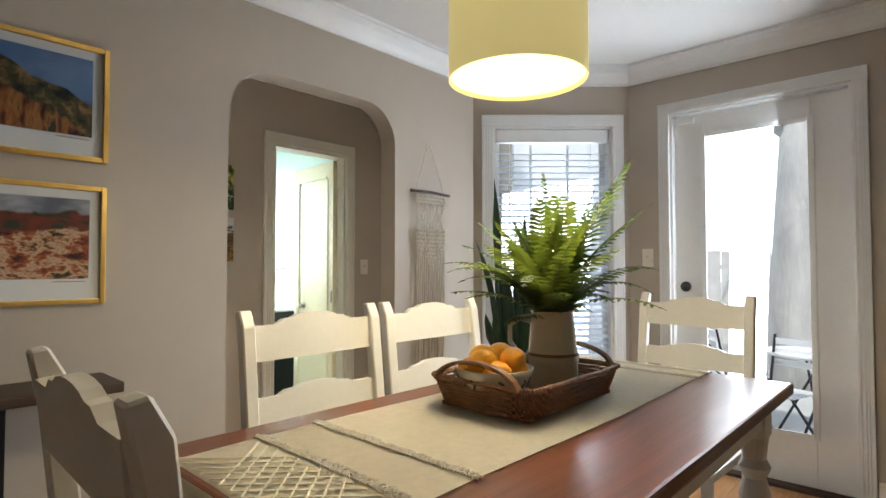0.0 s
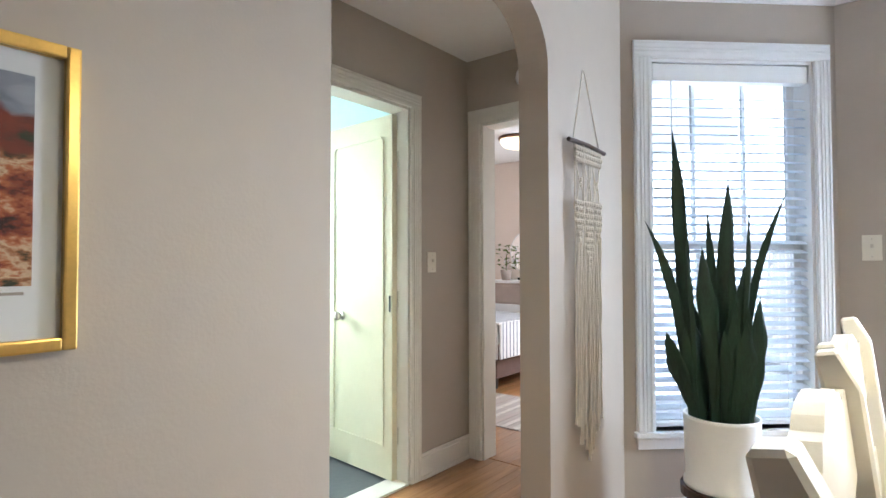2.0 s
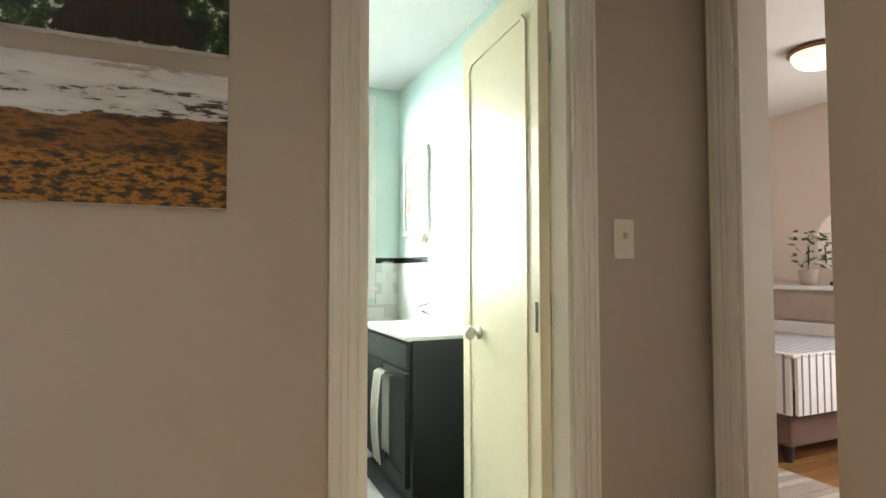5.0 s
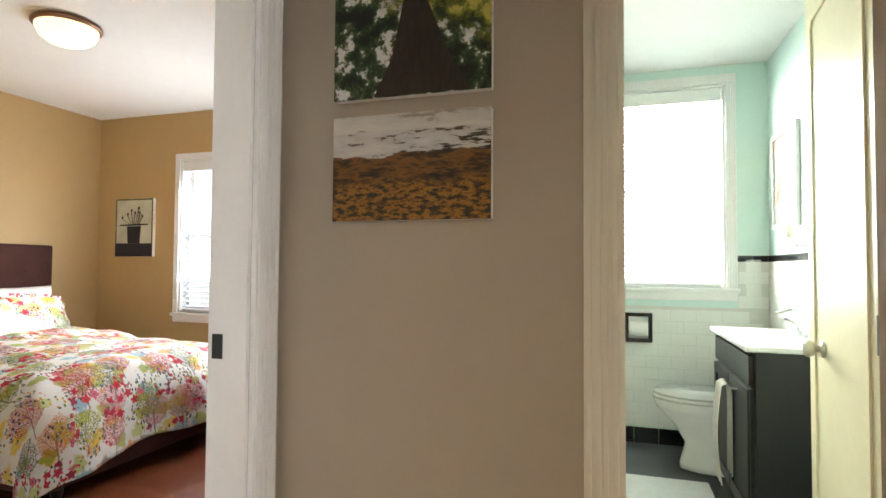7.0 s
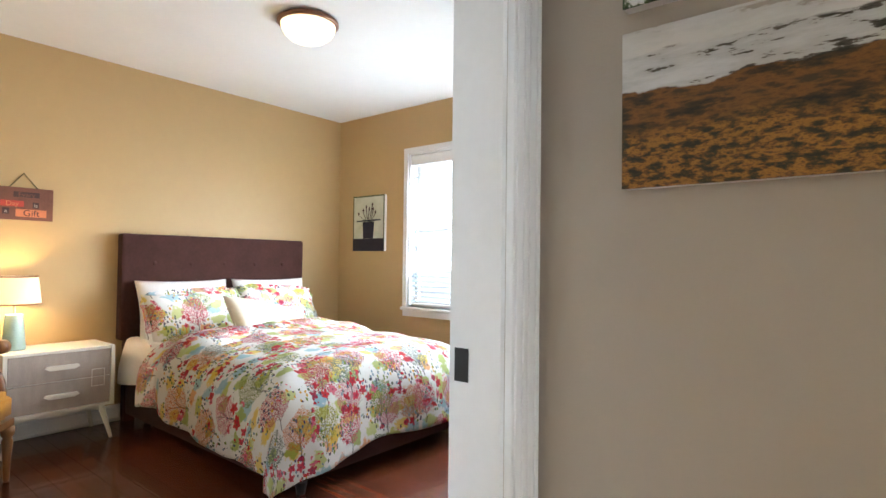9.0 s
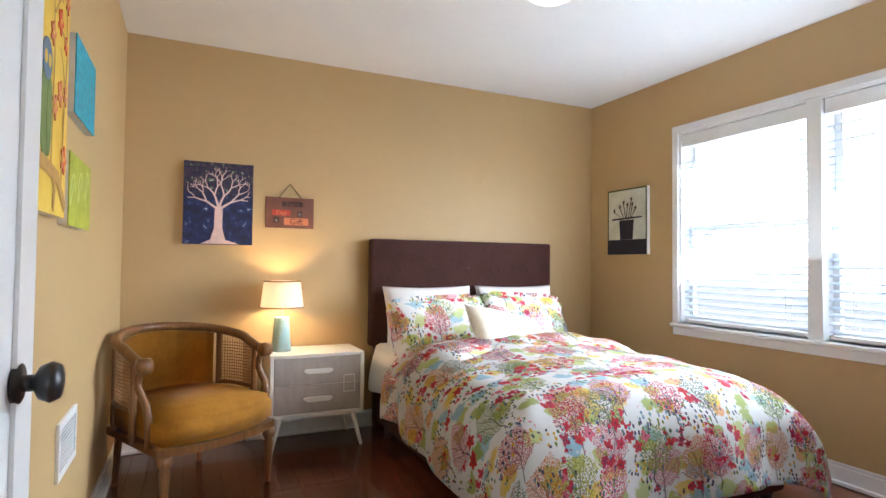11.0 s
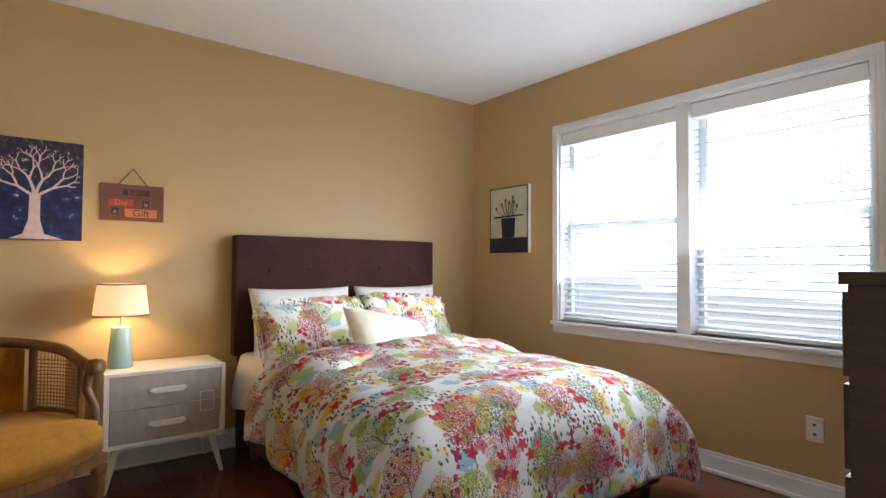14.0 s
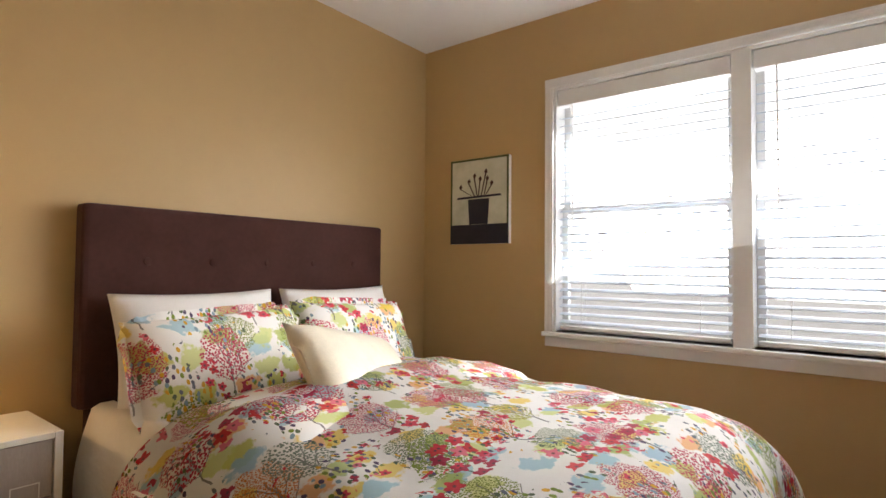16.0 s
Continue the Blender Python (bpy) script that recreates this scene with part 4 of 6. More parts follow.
def knot(x, z):
    part("knot", turned(bmesh.new(), [(0.002, -0.011), (0.0075, -0.004), (0.0075, 0.004), (0.002, 0.011)], 8, pose(x, -0.017, z)), ROPE, mc)


# a close band under the dowel, open crossings, then three tapering nets
for r in range(3):
    for k in range(12):
        knot(-0.112 + 0.0204 * k + (0.005 if r % 2 else -0.005), 1.628 - r * 0.021)
for cx in (-0.075, 0.0, 0.075):
    for s in (-1, 1):
        for w in (0.0, 0.009):
            part("crossing_cord", tube(bmesh.new(), [(cx + s * (0.034 - w), -0.013, 1.575), (cx + s * 0.026, -0.015, 1.545), (cx + s * 0.006, -0.016, 1.50), (cx + s * 0.022, -0.015, 1.46), (cx + s * (0.034 - w), -0.013, 1.43)], 0.0028, 5), ROPE, mc)
    for z in (1.512, 1.495):
        knot(cx, z)
for cx, rows_ in ((-0.085, 7), (0.0, 11), (0.085, 7)):
    for r in range(rows_):
        n = 4 - (r % 2) if r < rows_ - 4 else max(1, rows_ - r)
        for k in range(n):
            knot(cx + (k - (n - 1) / 2) * 0.019, 1.425 - r * 0.0235)
            z = 1.425 - r * 0.0235
            part("net_cord", tube(bmesh.new(), [(cx + (k - (n - 1) / 2) * 0.019, -0.015, z), (cx + (k - (n - 1) / 2) * 0.019 + (0.0095 if (r + k) % 2 else -0.0095), -0.014, z - 0.0235)], 0.0026, 5), ROPE, mc)

# snake plant on a stand
sp = thing("plant_stand", pose(3.10, -0.42, 0), "dark wooden plant stand with four legs", "stand")
part("ring", turned(bmesh.new(), [(0.15, 0.30), (0.15, 0.335), (0.02, 0.335), (0.02, 0.30)], 28), SHELFW, sp)
for k in range(4):
    a = math.pi / 4 + k * math.pi / 2
    part("leg", tube(bmesh.new(), [(0.16 * math.cos(a), 0.16 * math.sin(a), 0), (0.13 * math.cos(a), 0.13 * math.sin(a), 0.30)], 0.014, 8), SHELFW, sp)
po = thing("plant_pot", pose(3.10, -0.42, 0.3355), "white cylindrical plant pot", "pot")
part("pot_wall", turned(bmesh.new(), [(0.125, 0), (0.138, 0.004), (0.138, 0.02), (0.13, 0.024), (0.136, 0.26), (0.137, 0.275), (0.127, 0.275), (0.125, 0.24), (0.12, 0.2)], 40), POTW, po, smooth=True)
part("soil", turned(bmesh.new(), [(0.122, 0.22), (0.118, 0.235), (0.02, 0.24)], 24), SOIL, po)
sk = thing("snake_plant", pose(3.10, -0.42, 0.565), "dark green snake plant with upright blade leaves", "plant")


def blade(a0, a1, depth, h, w, power=1.7, turn=0.0):
    """A sword leaf: a0 and a1 its foot and tip along the window's side, depth across; wavy margins, a sharp tip."""
    bm = bmesh.new()
    rows = []
    n = 22
    ph = random.uniform(0, 6)
    for i in range(n + 1):
        t = i / n
        ww = w * (0.42 + 0.58 * math.sin(math.pi * min(1, t / 0.62) / 2) ** 1.3 if t < 0.62 else max(0.0, 1 - ((t - 0.62) / 0.38) ** 1.8) + 0.015)
        a = 1.69 + turn + 0.5 * (t - 0.5)
        s = a0 + (a1 - a0) * t ** power + 0.006 * math.sin(5 * t + ph)
        c = Vector((0.12 * s + 0.99 * depth * (1 + t), -0.99 * s + 0.12 * depth, 1.12 * h * t))
        d, q = Vector((math.cos(a), math.sin(a), 0)), Vector((-math.sin(a), math.cos(a), 0))
        e = 1 + 0.09 * math.sin(21 * t + ph)
        f = 1 + 0.09 * math.sin(18 * t + 2 * ph)
        rows.append([bm.verts.new(c + d * ww * k / 2 + q * (0.16 * ww * abs(k) + o)) for k, o in ((-e, 0), (-0.5, -0.002), (0, -0.003), (0.5, -0.002), (f, 0), (0.5, 0.003), (0, 0.004), (-0.5, 0.003))])
    for a, b in zip(rows, rows[1:]):
        for j in range(8):
            bm.faces.new((a[j], a[(j + 1) % 8], b[(j + 1) % 8], b[j]))
    bm.faces.new(rows[0][::-1]), bm.faces.new(rows[-1])
    part("leaf", bm, SNAKE, sk, smooth=True)


random.seed(11)
for q in ((-0.095, -0.175, 0.01, 1.06, 0.058, 1.2), (0.0, 0.025, 0.02, 0.86, 0.066, 1.2), (-0.10, -0.27, -0.02, 0.72, 0.044, 2.2), (0.085, 0.22, 0.02, 0.80, 0.032, 2.8), (0.07, 0.115, -0.03, 0.76, 0.022, 1.5), (-0.08, -0.185, -0.03, 0.32, 0.075, 1.3), (-0.03, -0.045, 0.03, 0.75, 0.042, 1.2),
          (-0.02, -0.045, -0.03, 0.62, 0.070, 1.2), (0.09, 0.145, -0.01, 0.45, 0.060, 1.1), (-0.07, -0.11, -0.04, 0.62, 0.022, 1.4), (0.04, 0.065, -0.04, 0.64, 0.034, 1.3), (0.06, 0.085, 0.03, 0.56, 0.055, 1.3)):
    blade(*q, turn=random.uniform(-0.35, 0.35))
for k in range(14):
    a = -0.09 + 0.18 * k / 13
    blade(a, a * 1.35, random.uniform(-0.05, 0.05), random.uniform(0.28, 0.52), random.uniform(0.055, 0.075), 1.3, random.uniform(-0.6, 0.6))


def switch(name, m, toggles=1, outlet=False, label="ivory light switch plate on the wall"):
    ob = thing(name, m, label, "switch" if not outlet else "outlet")
    part("plate", B(-0.036, 0.036, -0.0065, -0.0005, -0.058, 0.058, bevel=0.002), IVORY if not outlet else WHITE, ob)
    if outlet:
        for z in (-0.022, 0.022):
            part("socket", B(-0.016, 0.016, -0.009, -0.0066, z - 0.014, z + 0.014, bevel=0.003), WHITE, ob)
            part("slot", B(-0.007, 0.007, -0.0095, -0.0091, z - 0.004, z + 0.005), BLACKM, ob)
    else:
        part("toggle", B(-0.006, 0.006, -0.018, -0.0066, 0.0, 0.018, bevel=0.002), NICKEL, ob)
    for z in (-0.04, 0.04):
        part("screw", turned(bmesh.new(), [(0.003, 0), (0.003, 0.0015)], 8, pose(0, -0.0066, z, 90, 0, 0)), NICKEL, ob)


switch("light_switch", pose(3.165, 1.10, 1.205))
switch("light_switch", pose(3.90, -0.885, 1.265, 0, 0, -90))
switch("wall_outlet", pose(0.365, 3.51, 0.34), outlet=True, label="white double wall outlet")

# ---- hall ----
FIELD = [(0.38, (0.025, 0.022, 0.01)), (0.445, (0.06, 0.04, 0.012)), (0.49, (0.18, 0.08, 0.015)), (0.56, (0.42, 0.19, 0.025)), (0.62, (0.20, 0.085, 0.02)), (0.68, (0.06, 0.05, 0.015))]
ART_COAST = ramp_mat("coast_flowers_canvas", [(34, (1, 1, 2.4), FIELD, 0, 0, 0, 0), (15, (0.8, 1, 2.6), [(0.38, (0.02, 0.016, 0.008)), (0.47, (0.07, 0.035, 0.012)), (0.55, (0.24, 0.10, 0.02)), (0.66, (0.07, 0.04, 0.015))], 0.085, 0.12, 0.08, 0), (16, (0.5, 1, 2.6), [(0.37, (0.03, 0.028, 0.022)), (0.415, (0.13, 0.11, 0.09)), (0.43, (0.55, 0.55, 0.55)), (0.6, (0.70, 0.70, 0.71))], 0.172, 0.175, 0.06, 0), (12, (0.5, 1, 2), [(0.42, (0.40, 0.36, 0.32)), (0.46, (0.62, 0.61, 0.60)), (0.6, (0.72, 0.71, 0.70))], 0.235, 0.24, 0.03, 0)])
LEAVES = [(0.40, (0.006, 0.012, 0.008)), (0.49, (0.02, 0.05, 0.02)), (0.55, (0.09, 0.13, 0.05)), (0.59, (0.78, 0.80, 0.80)), (0.7, (0.86, 0.88, 0.9))]
ART_TREE = ramp_mat("leafy_tree_canvas", [(24, (1, 1, 1), LEAVES, 0, 0, 0, 0), (26, (1, 1, 1), [(0.40, (0.02, 0.035, 0.015)), (0.52, (0.18, 0.20, 0.03)), (0.62, (0.58, 0.54, 0.12))], 0.20, 0.26, 0.16, 0.5)])
BARKART = mat("dark_painted_bark", (0.035, 0.027, 0.022), 0.7, 0.4, 30, 0, 60, stretch=(3, 1, 0.6))


def canvas(name, m, w, h, art, label, d=0.03):
    """A stretched canvas: local x along the wall, the wall at y 0, room at y < 0, base at z 0."""
    ob = thing(name, m, label, "picture")
    part("canvas_face", B(-w / 2, w / 2, -d, -d + 0.004, 0, h, bevel=0.0015), art, ob)
    part("stretcher", B(-w / 2 + 0.001, w / 2 - 0.001, -d + 0.0042, -0.001, 0.001, h - 0.001), LINENW, ob, "white canvas edge")
    return ob


canvas("canvas_print", pose(1.853, 1.10, 1.243), 0.44, 0.283, ART_COAST, "canvas print of orange flowers by a coast")
c = canvas("canvas_print", pose(1.853, 1.10, 1.572), 0.44, 0.29, ART_TREE, "canvas print looking up a dark tree trunk")
part("painted_trunk", plate(bmesh.new(), [(-0.10, 0.002), (-0.05, 0.10), (-0.01, 0.288), (0.035, 0.288), (0.06, 0.22), (0.11, 0.10), (0.165, 0.002)], -0.0315, -0.0302), BARKART, c)
dt = thing("smoke_detector", pose(3.519, 0.67, 2.285, 0, -90, 0), "white round smoke detector above a doorway", "detector")
part("housing", turned(bmesh.new(), [(0.065, 0), (0.065, 0.02), (0.05, 0.035), (0.03, 0.038)], 28), WHITE, dt, smooth=True)

# ---- bathroom ----
vn = thing("bathroom_vanity", pose(2.89, 2.20, 0), "black painted vanity cabinet with two doors", "vanity")
part("body", B(0.02, 0.395, 0.0, 0.78, 0.08, 0.79, bevel=0.003), BLACKP, vn)
part("plinth", B(0.05, 0.395, 0.02, 0.76, 0.0, 0.079), BLACKP, vn)
part("drawer_front", B(0.0, 0.019, 0.03, 0.75, 0.65, 0.77, bevel=0.003), BLACKP, vn)
for y0, y1 in ((0.03, 0.385), (0.395, 0.75)):
    d = part("door", B(0.004, 0.019, y0, y1, 0.11, 0.635, bevel=0.002), BLACKP, vn)
    bm = bmesh.new()
    for q in ((y0, y0 + 0.05, 0.11, 0.635), (y1 - 0.05, y1, 0.11, 0.635), (y0 + 0.05, y1 - 0.05, 0.11, 0.16), (y0 + 0.05, y1 - 0.05, 0.585, 0.635)):
        box(bm, -0.006, 0.0035, *q, bevel=0.002)
    part("door_frame", bm, BLACKP, d)
part("handle", tube(bmesh.new(), [(0.0, 0.35, 0.60), (-0.03, 0.35, 0.60), (-0.03, 0.20, 0.60), (0.0, 0.20, 0.60)], 0.005), CHROME, vn, "chrome towel bar")
bt = thing("washbasin", pose(2.87, 2.18, 0.7905), "white one-piece washbasin slab on the vanity", "washbasin")
part("slab", B(0, 0.418, 0, 0.82, 0, 0.022, bevel=0.006), PORC, bt)
part("splashback", B(0.40, 0.418, 0.0, 0.82, 0.0225, 0.10, bevel=0.004), PORC, bt)
fc = thing("basin_faucet", pose(3.20, 2.60, 0.813), "chrome basin faucet with two levers", "faucet")
part("spout", tube(bmesh.new(), [(0, 0, 0), (0, 0, 0.09), (-0.04, 0, 0.125), (-0.11, 0, 0.105)], 0.012, 10, 0.8), CHROME, fc, smooth=True)
for s in (-0.08, 0.08):
    part("lever", tube(bmesh.new(), [(0, s, 0), (0, s, 0.05), (-0.05, s * 1.3, 0.075)], 0.010, 8), CHROME, fc, smooth=True)
tw = thing("hand_towel", pose(2.86, 2.475, 0), "cream hand towel over a chrome bar", "towel")
bm = bmesh.new()
rows = []
for i in range(24):
    t = i / 23
    if t < 0.62:
        x, z = -0.035 - 0.018 * math.sin(t * 5), 0.17 + (0.612 - 0.17) * t / 0.62
    elif t < 0.7:
        x, z = -0.030 + 0.034 * (t - 0.62) / 0.08, 0.618
    else:
        x, z = 0.0065, 0.612 - (t - 0.7) / 0.3 * 0.40
    rows.append([bm.verts.new((x - 0.006 * math.sin(k * 1.9) * (0.3 + abs(t - 0.66)), -0.062 + 0.124 * k / 8, z)) for k in range(9)])
for a, b in zip(rows, rows[1:]):
    for k in range(8):
        bm.faces.new((a[k], a[k + 1], b[k + 1], b[k]))
bmesh.ops.solidify(bm, geom=bm.faces[:], thickness=0.005)
part("cloth", bm, TOWEL, tw, smooth=True)

to = thing("toilet", pose(3.28, 3.13, 0, 0, 0, 180), "white porcelain toilet with a closed lid", "toilet")
bm = bmesh.new()
rings = []
for z, x0, x1, w in ((0, 0.12, 0.55, 0.10), (0.03, 0.12, 0.55, 0.10), (0.14, 0.14, 0.52, 0.085), (0.24, 0.14, 0.58, 0.11), (0.33, 0.14, 0.67, 0.165), (0.385, 0.14, 0.69, 0.18)):
    rings.append([bm.verts.new(((x0 + x1) / 2 + (x1 - x0) / 2 * math.cos(a), w * math.sin(a), z)) for a in np.linspace(0, 2 * math.pi, 28, endpoint=False)])
for a, b in zip(rings, rings[1:]):
    for j in range(28):
        bm.faces.new((a[j], a[(j + 1) % 28], b[(j + 1) % 28], b[j]))
bm.faces.new(rings[0][::-1]), bm.faces.new(rings[-1])
part("bowl", bm, PORC, to, smooth=True)
for nm, z0, z1, g in (("seat", 0.387, 0.407, 0.0), ("lid", 0.409, 0.43, -0.008)):
    bm = plate(bmesh.new(), [(0.43 + (0.265 + g) * math.cos(a), (0.187 + g) * math.sin(a)) for a in np.linspace(0, 2 * math.pi, 32, endpoint=False)], z0, z1, "z")
    bmesh.ops.bevel(bm, geom=[e for e in bm.edges if abs(e.verts[0].co.z - e.verts[1].co.z) < 1e-6], offset=0.006, segments=2, affect="EDGES")
    part(nm, bm, PORC, to, smooth=True)
part("tank", B(0.0, 0.19, -0.22, 0.22, 0.40, 0.74, bevel=0.02), PORC, to)
part("tank_lid", B(-0.003, 0.20, -0.23, 0.23, 0.741, 0.775, bevel=0.01), PORC, to)
tp = thing("paper_holder", pose(2.53, 3.495, 0.645), "black framed recessed toilet paper holder with a roll", "holder")
for q in ((-0.085, -0.06, 0, 0.19), (0.06, 0.085, 0, 0.19), (-0.06, 0.06, 0, 0.025), (-0.06, 0.06, 0.165, 0.19)):
    part("frame_bar", B(q[0], q[1], -0.012, -0.001, q[2], q[3], bevel=0.003), BLACKTILE, tp)
part("roll", tube(bmesh.new(), [(-0.055, -0.03, 0.09), (0.055, -0.03, 0.09)], 0.045, 20), LINENW, tp)
rg = tagged(new("bath_rug", mesh_of("bath_rug", B(2.30, 2.84, 2.00, 2.88, 0.0, 0.016, bevel=0.007), RUGW)), "white tufted bath rug on dark tiles", "rug")
bp = thing("bath_picture", pose(3.29, 3.15, 1.35, 0, 0, -90), "framed pastel print in a white frame", "picture")
ART_PASTEL = ramp_mat("pastel_print", [(7, (1, 1, 1), [(0.35, (0.12, 0.38, 0.46)), (0.5, (0.55, 0.45, 0.38)), (0.62, (0.60, 0.10, 0.05))], 0, 0, 0, 0)])
for q in ((-0.22, -0.19, 0, 0.55), (0.19, 0.22, 0, 0.55), (-0.19, 0.19, 0, 0.03), (-0.19, 0.19, 0.52, 0.55)):
    part("frame_bar", B(q[0], q[1], -0.022, -0.001, q[2], q[3], bevel=0.002), WHITE, bp)
part("print", B(-0.19, 0.19, -0.010, -0.001, 0.03, 0.52), ART_PASTEL, bp)
hk = thing("wall_hook", pose(3.289, 2.84, 1.24, 0, 0, -90), "small white wall sconce with a pink shade", "sconce")
part("stem", tube(bmesh.new(), [(0, 0, 0), (0, -0.05, 0.0), (0, -0.07, 0.04)], 0.008), WHITE, hk)
part("cup", turned(bmesh.new(), [(0.02, 0), (0.035, 0.06), (0.032, 0.06), (0.018, 0.005)], 16, pose(0, -0.07, 0.04)), PEACH, hk, smooth=True)

# ---- bedroom ----
bd = thing("bed", pose(0, 0, 0), "double bed with a tall brown tufted headboard", "bed")
bm = B(-2.062, -1.975, 1.565, 3.03, 0.55, 1.275, bevel=0.018)
part("headboard", bm, SUEDE, bd, "brown microsuede headboard")
for k in range(5):
    for z in (0.93, 1.07):
        part("button", turned(bmesh.new(), [(0.016, 0), (0.014, 0.006), (0.004, 0.008)], 12, pose(-1.976, 1.78 + k * 0.26, z, 0, 90, 0)), SUEDE, bd)
for y in (1.64, 2.96):
    part("headboard_post", B(-2.05, -1.99, y - 0.035, y + 0.035, 0, 0.549), SUEDE, bd)
part("side_rail", B(-1.97, -0.12, 1.60, 3.02, 0.06, 0.34, bevel=0.02), SUEDE, bd, "brown upholstered bed base")
for x in (-1.85, -0.15):
    for y in (1.70, 2.92):
        part("foot", turned(bmesh.new(), [(0.02, 0), (0.03, 0.059)], 12, pose(x, y, 0)), BLACKM, bd)
part("mattress", B(-1.965, -0.13, 1.625, 2.99, 0.345, 0.535, bevel=0.085), LINENW, bd, smooth=True)

PALETTE_W = (0.80, 0.78, 0.73)


def floral(name):
    """White cotton printed with dotted tree crowns, stems, flower clusters and washes."""
    m = bpy.data.materials.new(name)
    m.use_nodes = True
    n, l = m.node_tree.nodes, m.node_tree.links
    b = n["Principled BSDF"]
    b.inputs["Roughness"].default_value = 0.85
    uv = n.new("ShaderNodeUVMap")

    def node(kind, **kw):
        k = n.new("ShaderNode" + kind)
        for a, v in kw.items():
            k.inputs[a].default_value = v
        return k

    def math_(op, a, c):
        k = n.new("ShaderNodeMath")
        k.operation = op
        for i, v in enumerate((a, c)):
            if isinstance(v, (int, float)):
                k.inputs[i].default_value = v
            else:
                l.new(v, k.inputs[i])
        return k.outputs[0]

    def mix(fac, a, c):
        k = n.new("ShaderNodeMix")
        k.data_type = "RGBA"
        if isinstance(fac, float):
            k.inputs[0].default_value = fac
        else:
            l.new(fac, k.inputs[0])
        for i, v in ((6, a), (7, c)):
            if isinstance(v, tuple):
                k.inputs[i].default_value = (*v, 1)
            else:
                l.new(v, k.inputs[i])
        return k.outputs[2]

    def step(v, a, c):
        k = n.new("ShaderNodeMapRange")
        k.inputs["From Min"].default_value, k.inputs["From Max"].default_value = a, c
        l.new(v, k.inputs[0])
        return k.outputs[0]

    warp = node("TexNoise", Scale=9.0, Detail=6.0)
    l.new(uv.outputs[0], warp.inputs[0])
    def palette(v, cols):
        sp_ = n.new("ShaderNodeSeparateColor")
        l.new(v.outputs["Color"], sp_.inputs[0])
        r = n.new("ShaderNodeValToRGB")
        r.color_ramp.interpolation = "CONSTANT"
        e = r.color_ramp.elements
        e[0].position, e[0].color = 0, (*cols[0], 1)
        e[1].position, e[1].color = 1 / len(cols), (*cols[1], 1)
        for i, c in enumerate(cols[2:], 2):
            e.new(i / len(cols)).color = (*c, 1)
        l.new(sp_.outputs[0], r.inputs[0])
        return r.outputs[0], sp_.outputs[1]

    def local(v, mp_out):
        """Place within a cell, in metres, and the cell's own random numbers."""
        sb_ = n.new("ShaderNodeVectorMath")
        sb_.operation = "SUBTRACT"
        l.new(mp_out, sb_.inputs[0]), l.new(v.outputs["Position"], sb_.inputs[1])
        xy = n.new("ShaderNodeSeparateXYZ")
        l.new(sb_.outputs[0], xy.inputs[0])
        return xy.outputs[0], xy.outputs[1]

    def inside(v, lo, hi):
        return math_("MULTIPLY", math_("GREATER_THAN", v, lo), math_("LESS_THAN", v, hi))

    def wobble(scale, amount):
        k = node("TexNoise", Scale=scale, Detail=3.0)
        l.new(uv.outputs[0], k.inputs[0])
        return math_("MULTIPLY", math_("SUBTRACT", k.outputs[0], 0.5), amount)

    def shifted(off, rough):
        """The cloth's plane, shifted and a little uneven."""
        k = n.new("ShaderNodeVectorMath")
        k.operation = "MULTIPLY_ADD"
        k.inputs[1].default_value = (rough, rough, 0)
        mp = node("Mapping")
        mp.inputs["Location"].default_value = off
        l.new(uv.outputs[0], mp.inputs[0]), l.new(warp.outputs["Color"], k.inputs[0]), l.new(mp.outputs[0], k.inputs[2])
        return k.outputs[0]

    def grid(scale, vec, rnd):
        v = node("TexVoronoi", Scale=scale, Randomness=rnd)
        v.voronoi_dimensions = "2D"
        l.new(vec, v.inputs["Vector"])
        return v

    def radius(x, y, ky=1.0):
        y2 = math_("MULTIPLY", y, ky)
        return math_("SQRT", math_("ADD", math_("MULTIPLY", x, x), math_("MULTIPLY", y2, y2)), 0.0)

    col = mix(step(warp.outputs[0], 0.35, 0.65), (0.90, 0.89, 0.87), (0.85, 0.84, 0.82))
    # watery blots
    for off, cols in (((0.31, 0.12, 0), [(0.80, 0.58, 0.05), (0.34, 0.58, 0.66), (0.52, 0.55, 0.06), (0.80, 0.40, 0.12)]), ((0.77, 0.55, 0), [(0.30, 0.52, 0.64), (0.82, 0.62, 0.08), (0.38, 0.46, 0.05), (0.60, 0.66, 0.20)])):
        vec = shifted(off, 0.05)
        v = grid(7.5, vec, 0.9)
        x, y = local(v, vec)
        c, sel = palette(v, cols)
        rr = math_("ADD", radius(x, y, 1.35), math_("ADD", wobble(26.0, 0.10), wobble(70.0, 0.035)))
        col = mix(math_("MULTIPLY", math_("MULTIPLY", step(rr, 0.052, 0.040), math_("GREATER_THAN", sel, 0.38)), 0.82), col, c)
    # trees: a crown of small dots on a forked stem
    dots = grid(105.0, shifted((0, 0, 0), 0.02), 1.0)
    fine = grid(165.0, shifted((0.2, 0.4, 0), 0.02), 1.0)
    for off, cols, dt_, few in (((0.0, 0.0, 0), [(0.50, 0.03, 0.09), (0.20, 0.26, 0.03), (0.66, 0.20, 0.02), (0.12, 0.18, 0.08), (0.58, 0.10, 0.18)], fine, 0.14), ((0.43, 0.29, 0), [(0.22, 0.30, 0.05), (0.66, 0.10, 0.18), (0.16, 0.21, 0.16), (0.36, 0.36, 0.04), (0.50, 0.03, 0.09)], dots, 0.35)):
        vec = shifted(off, 0.02)
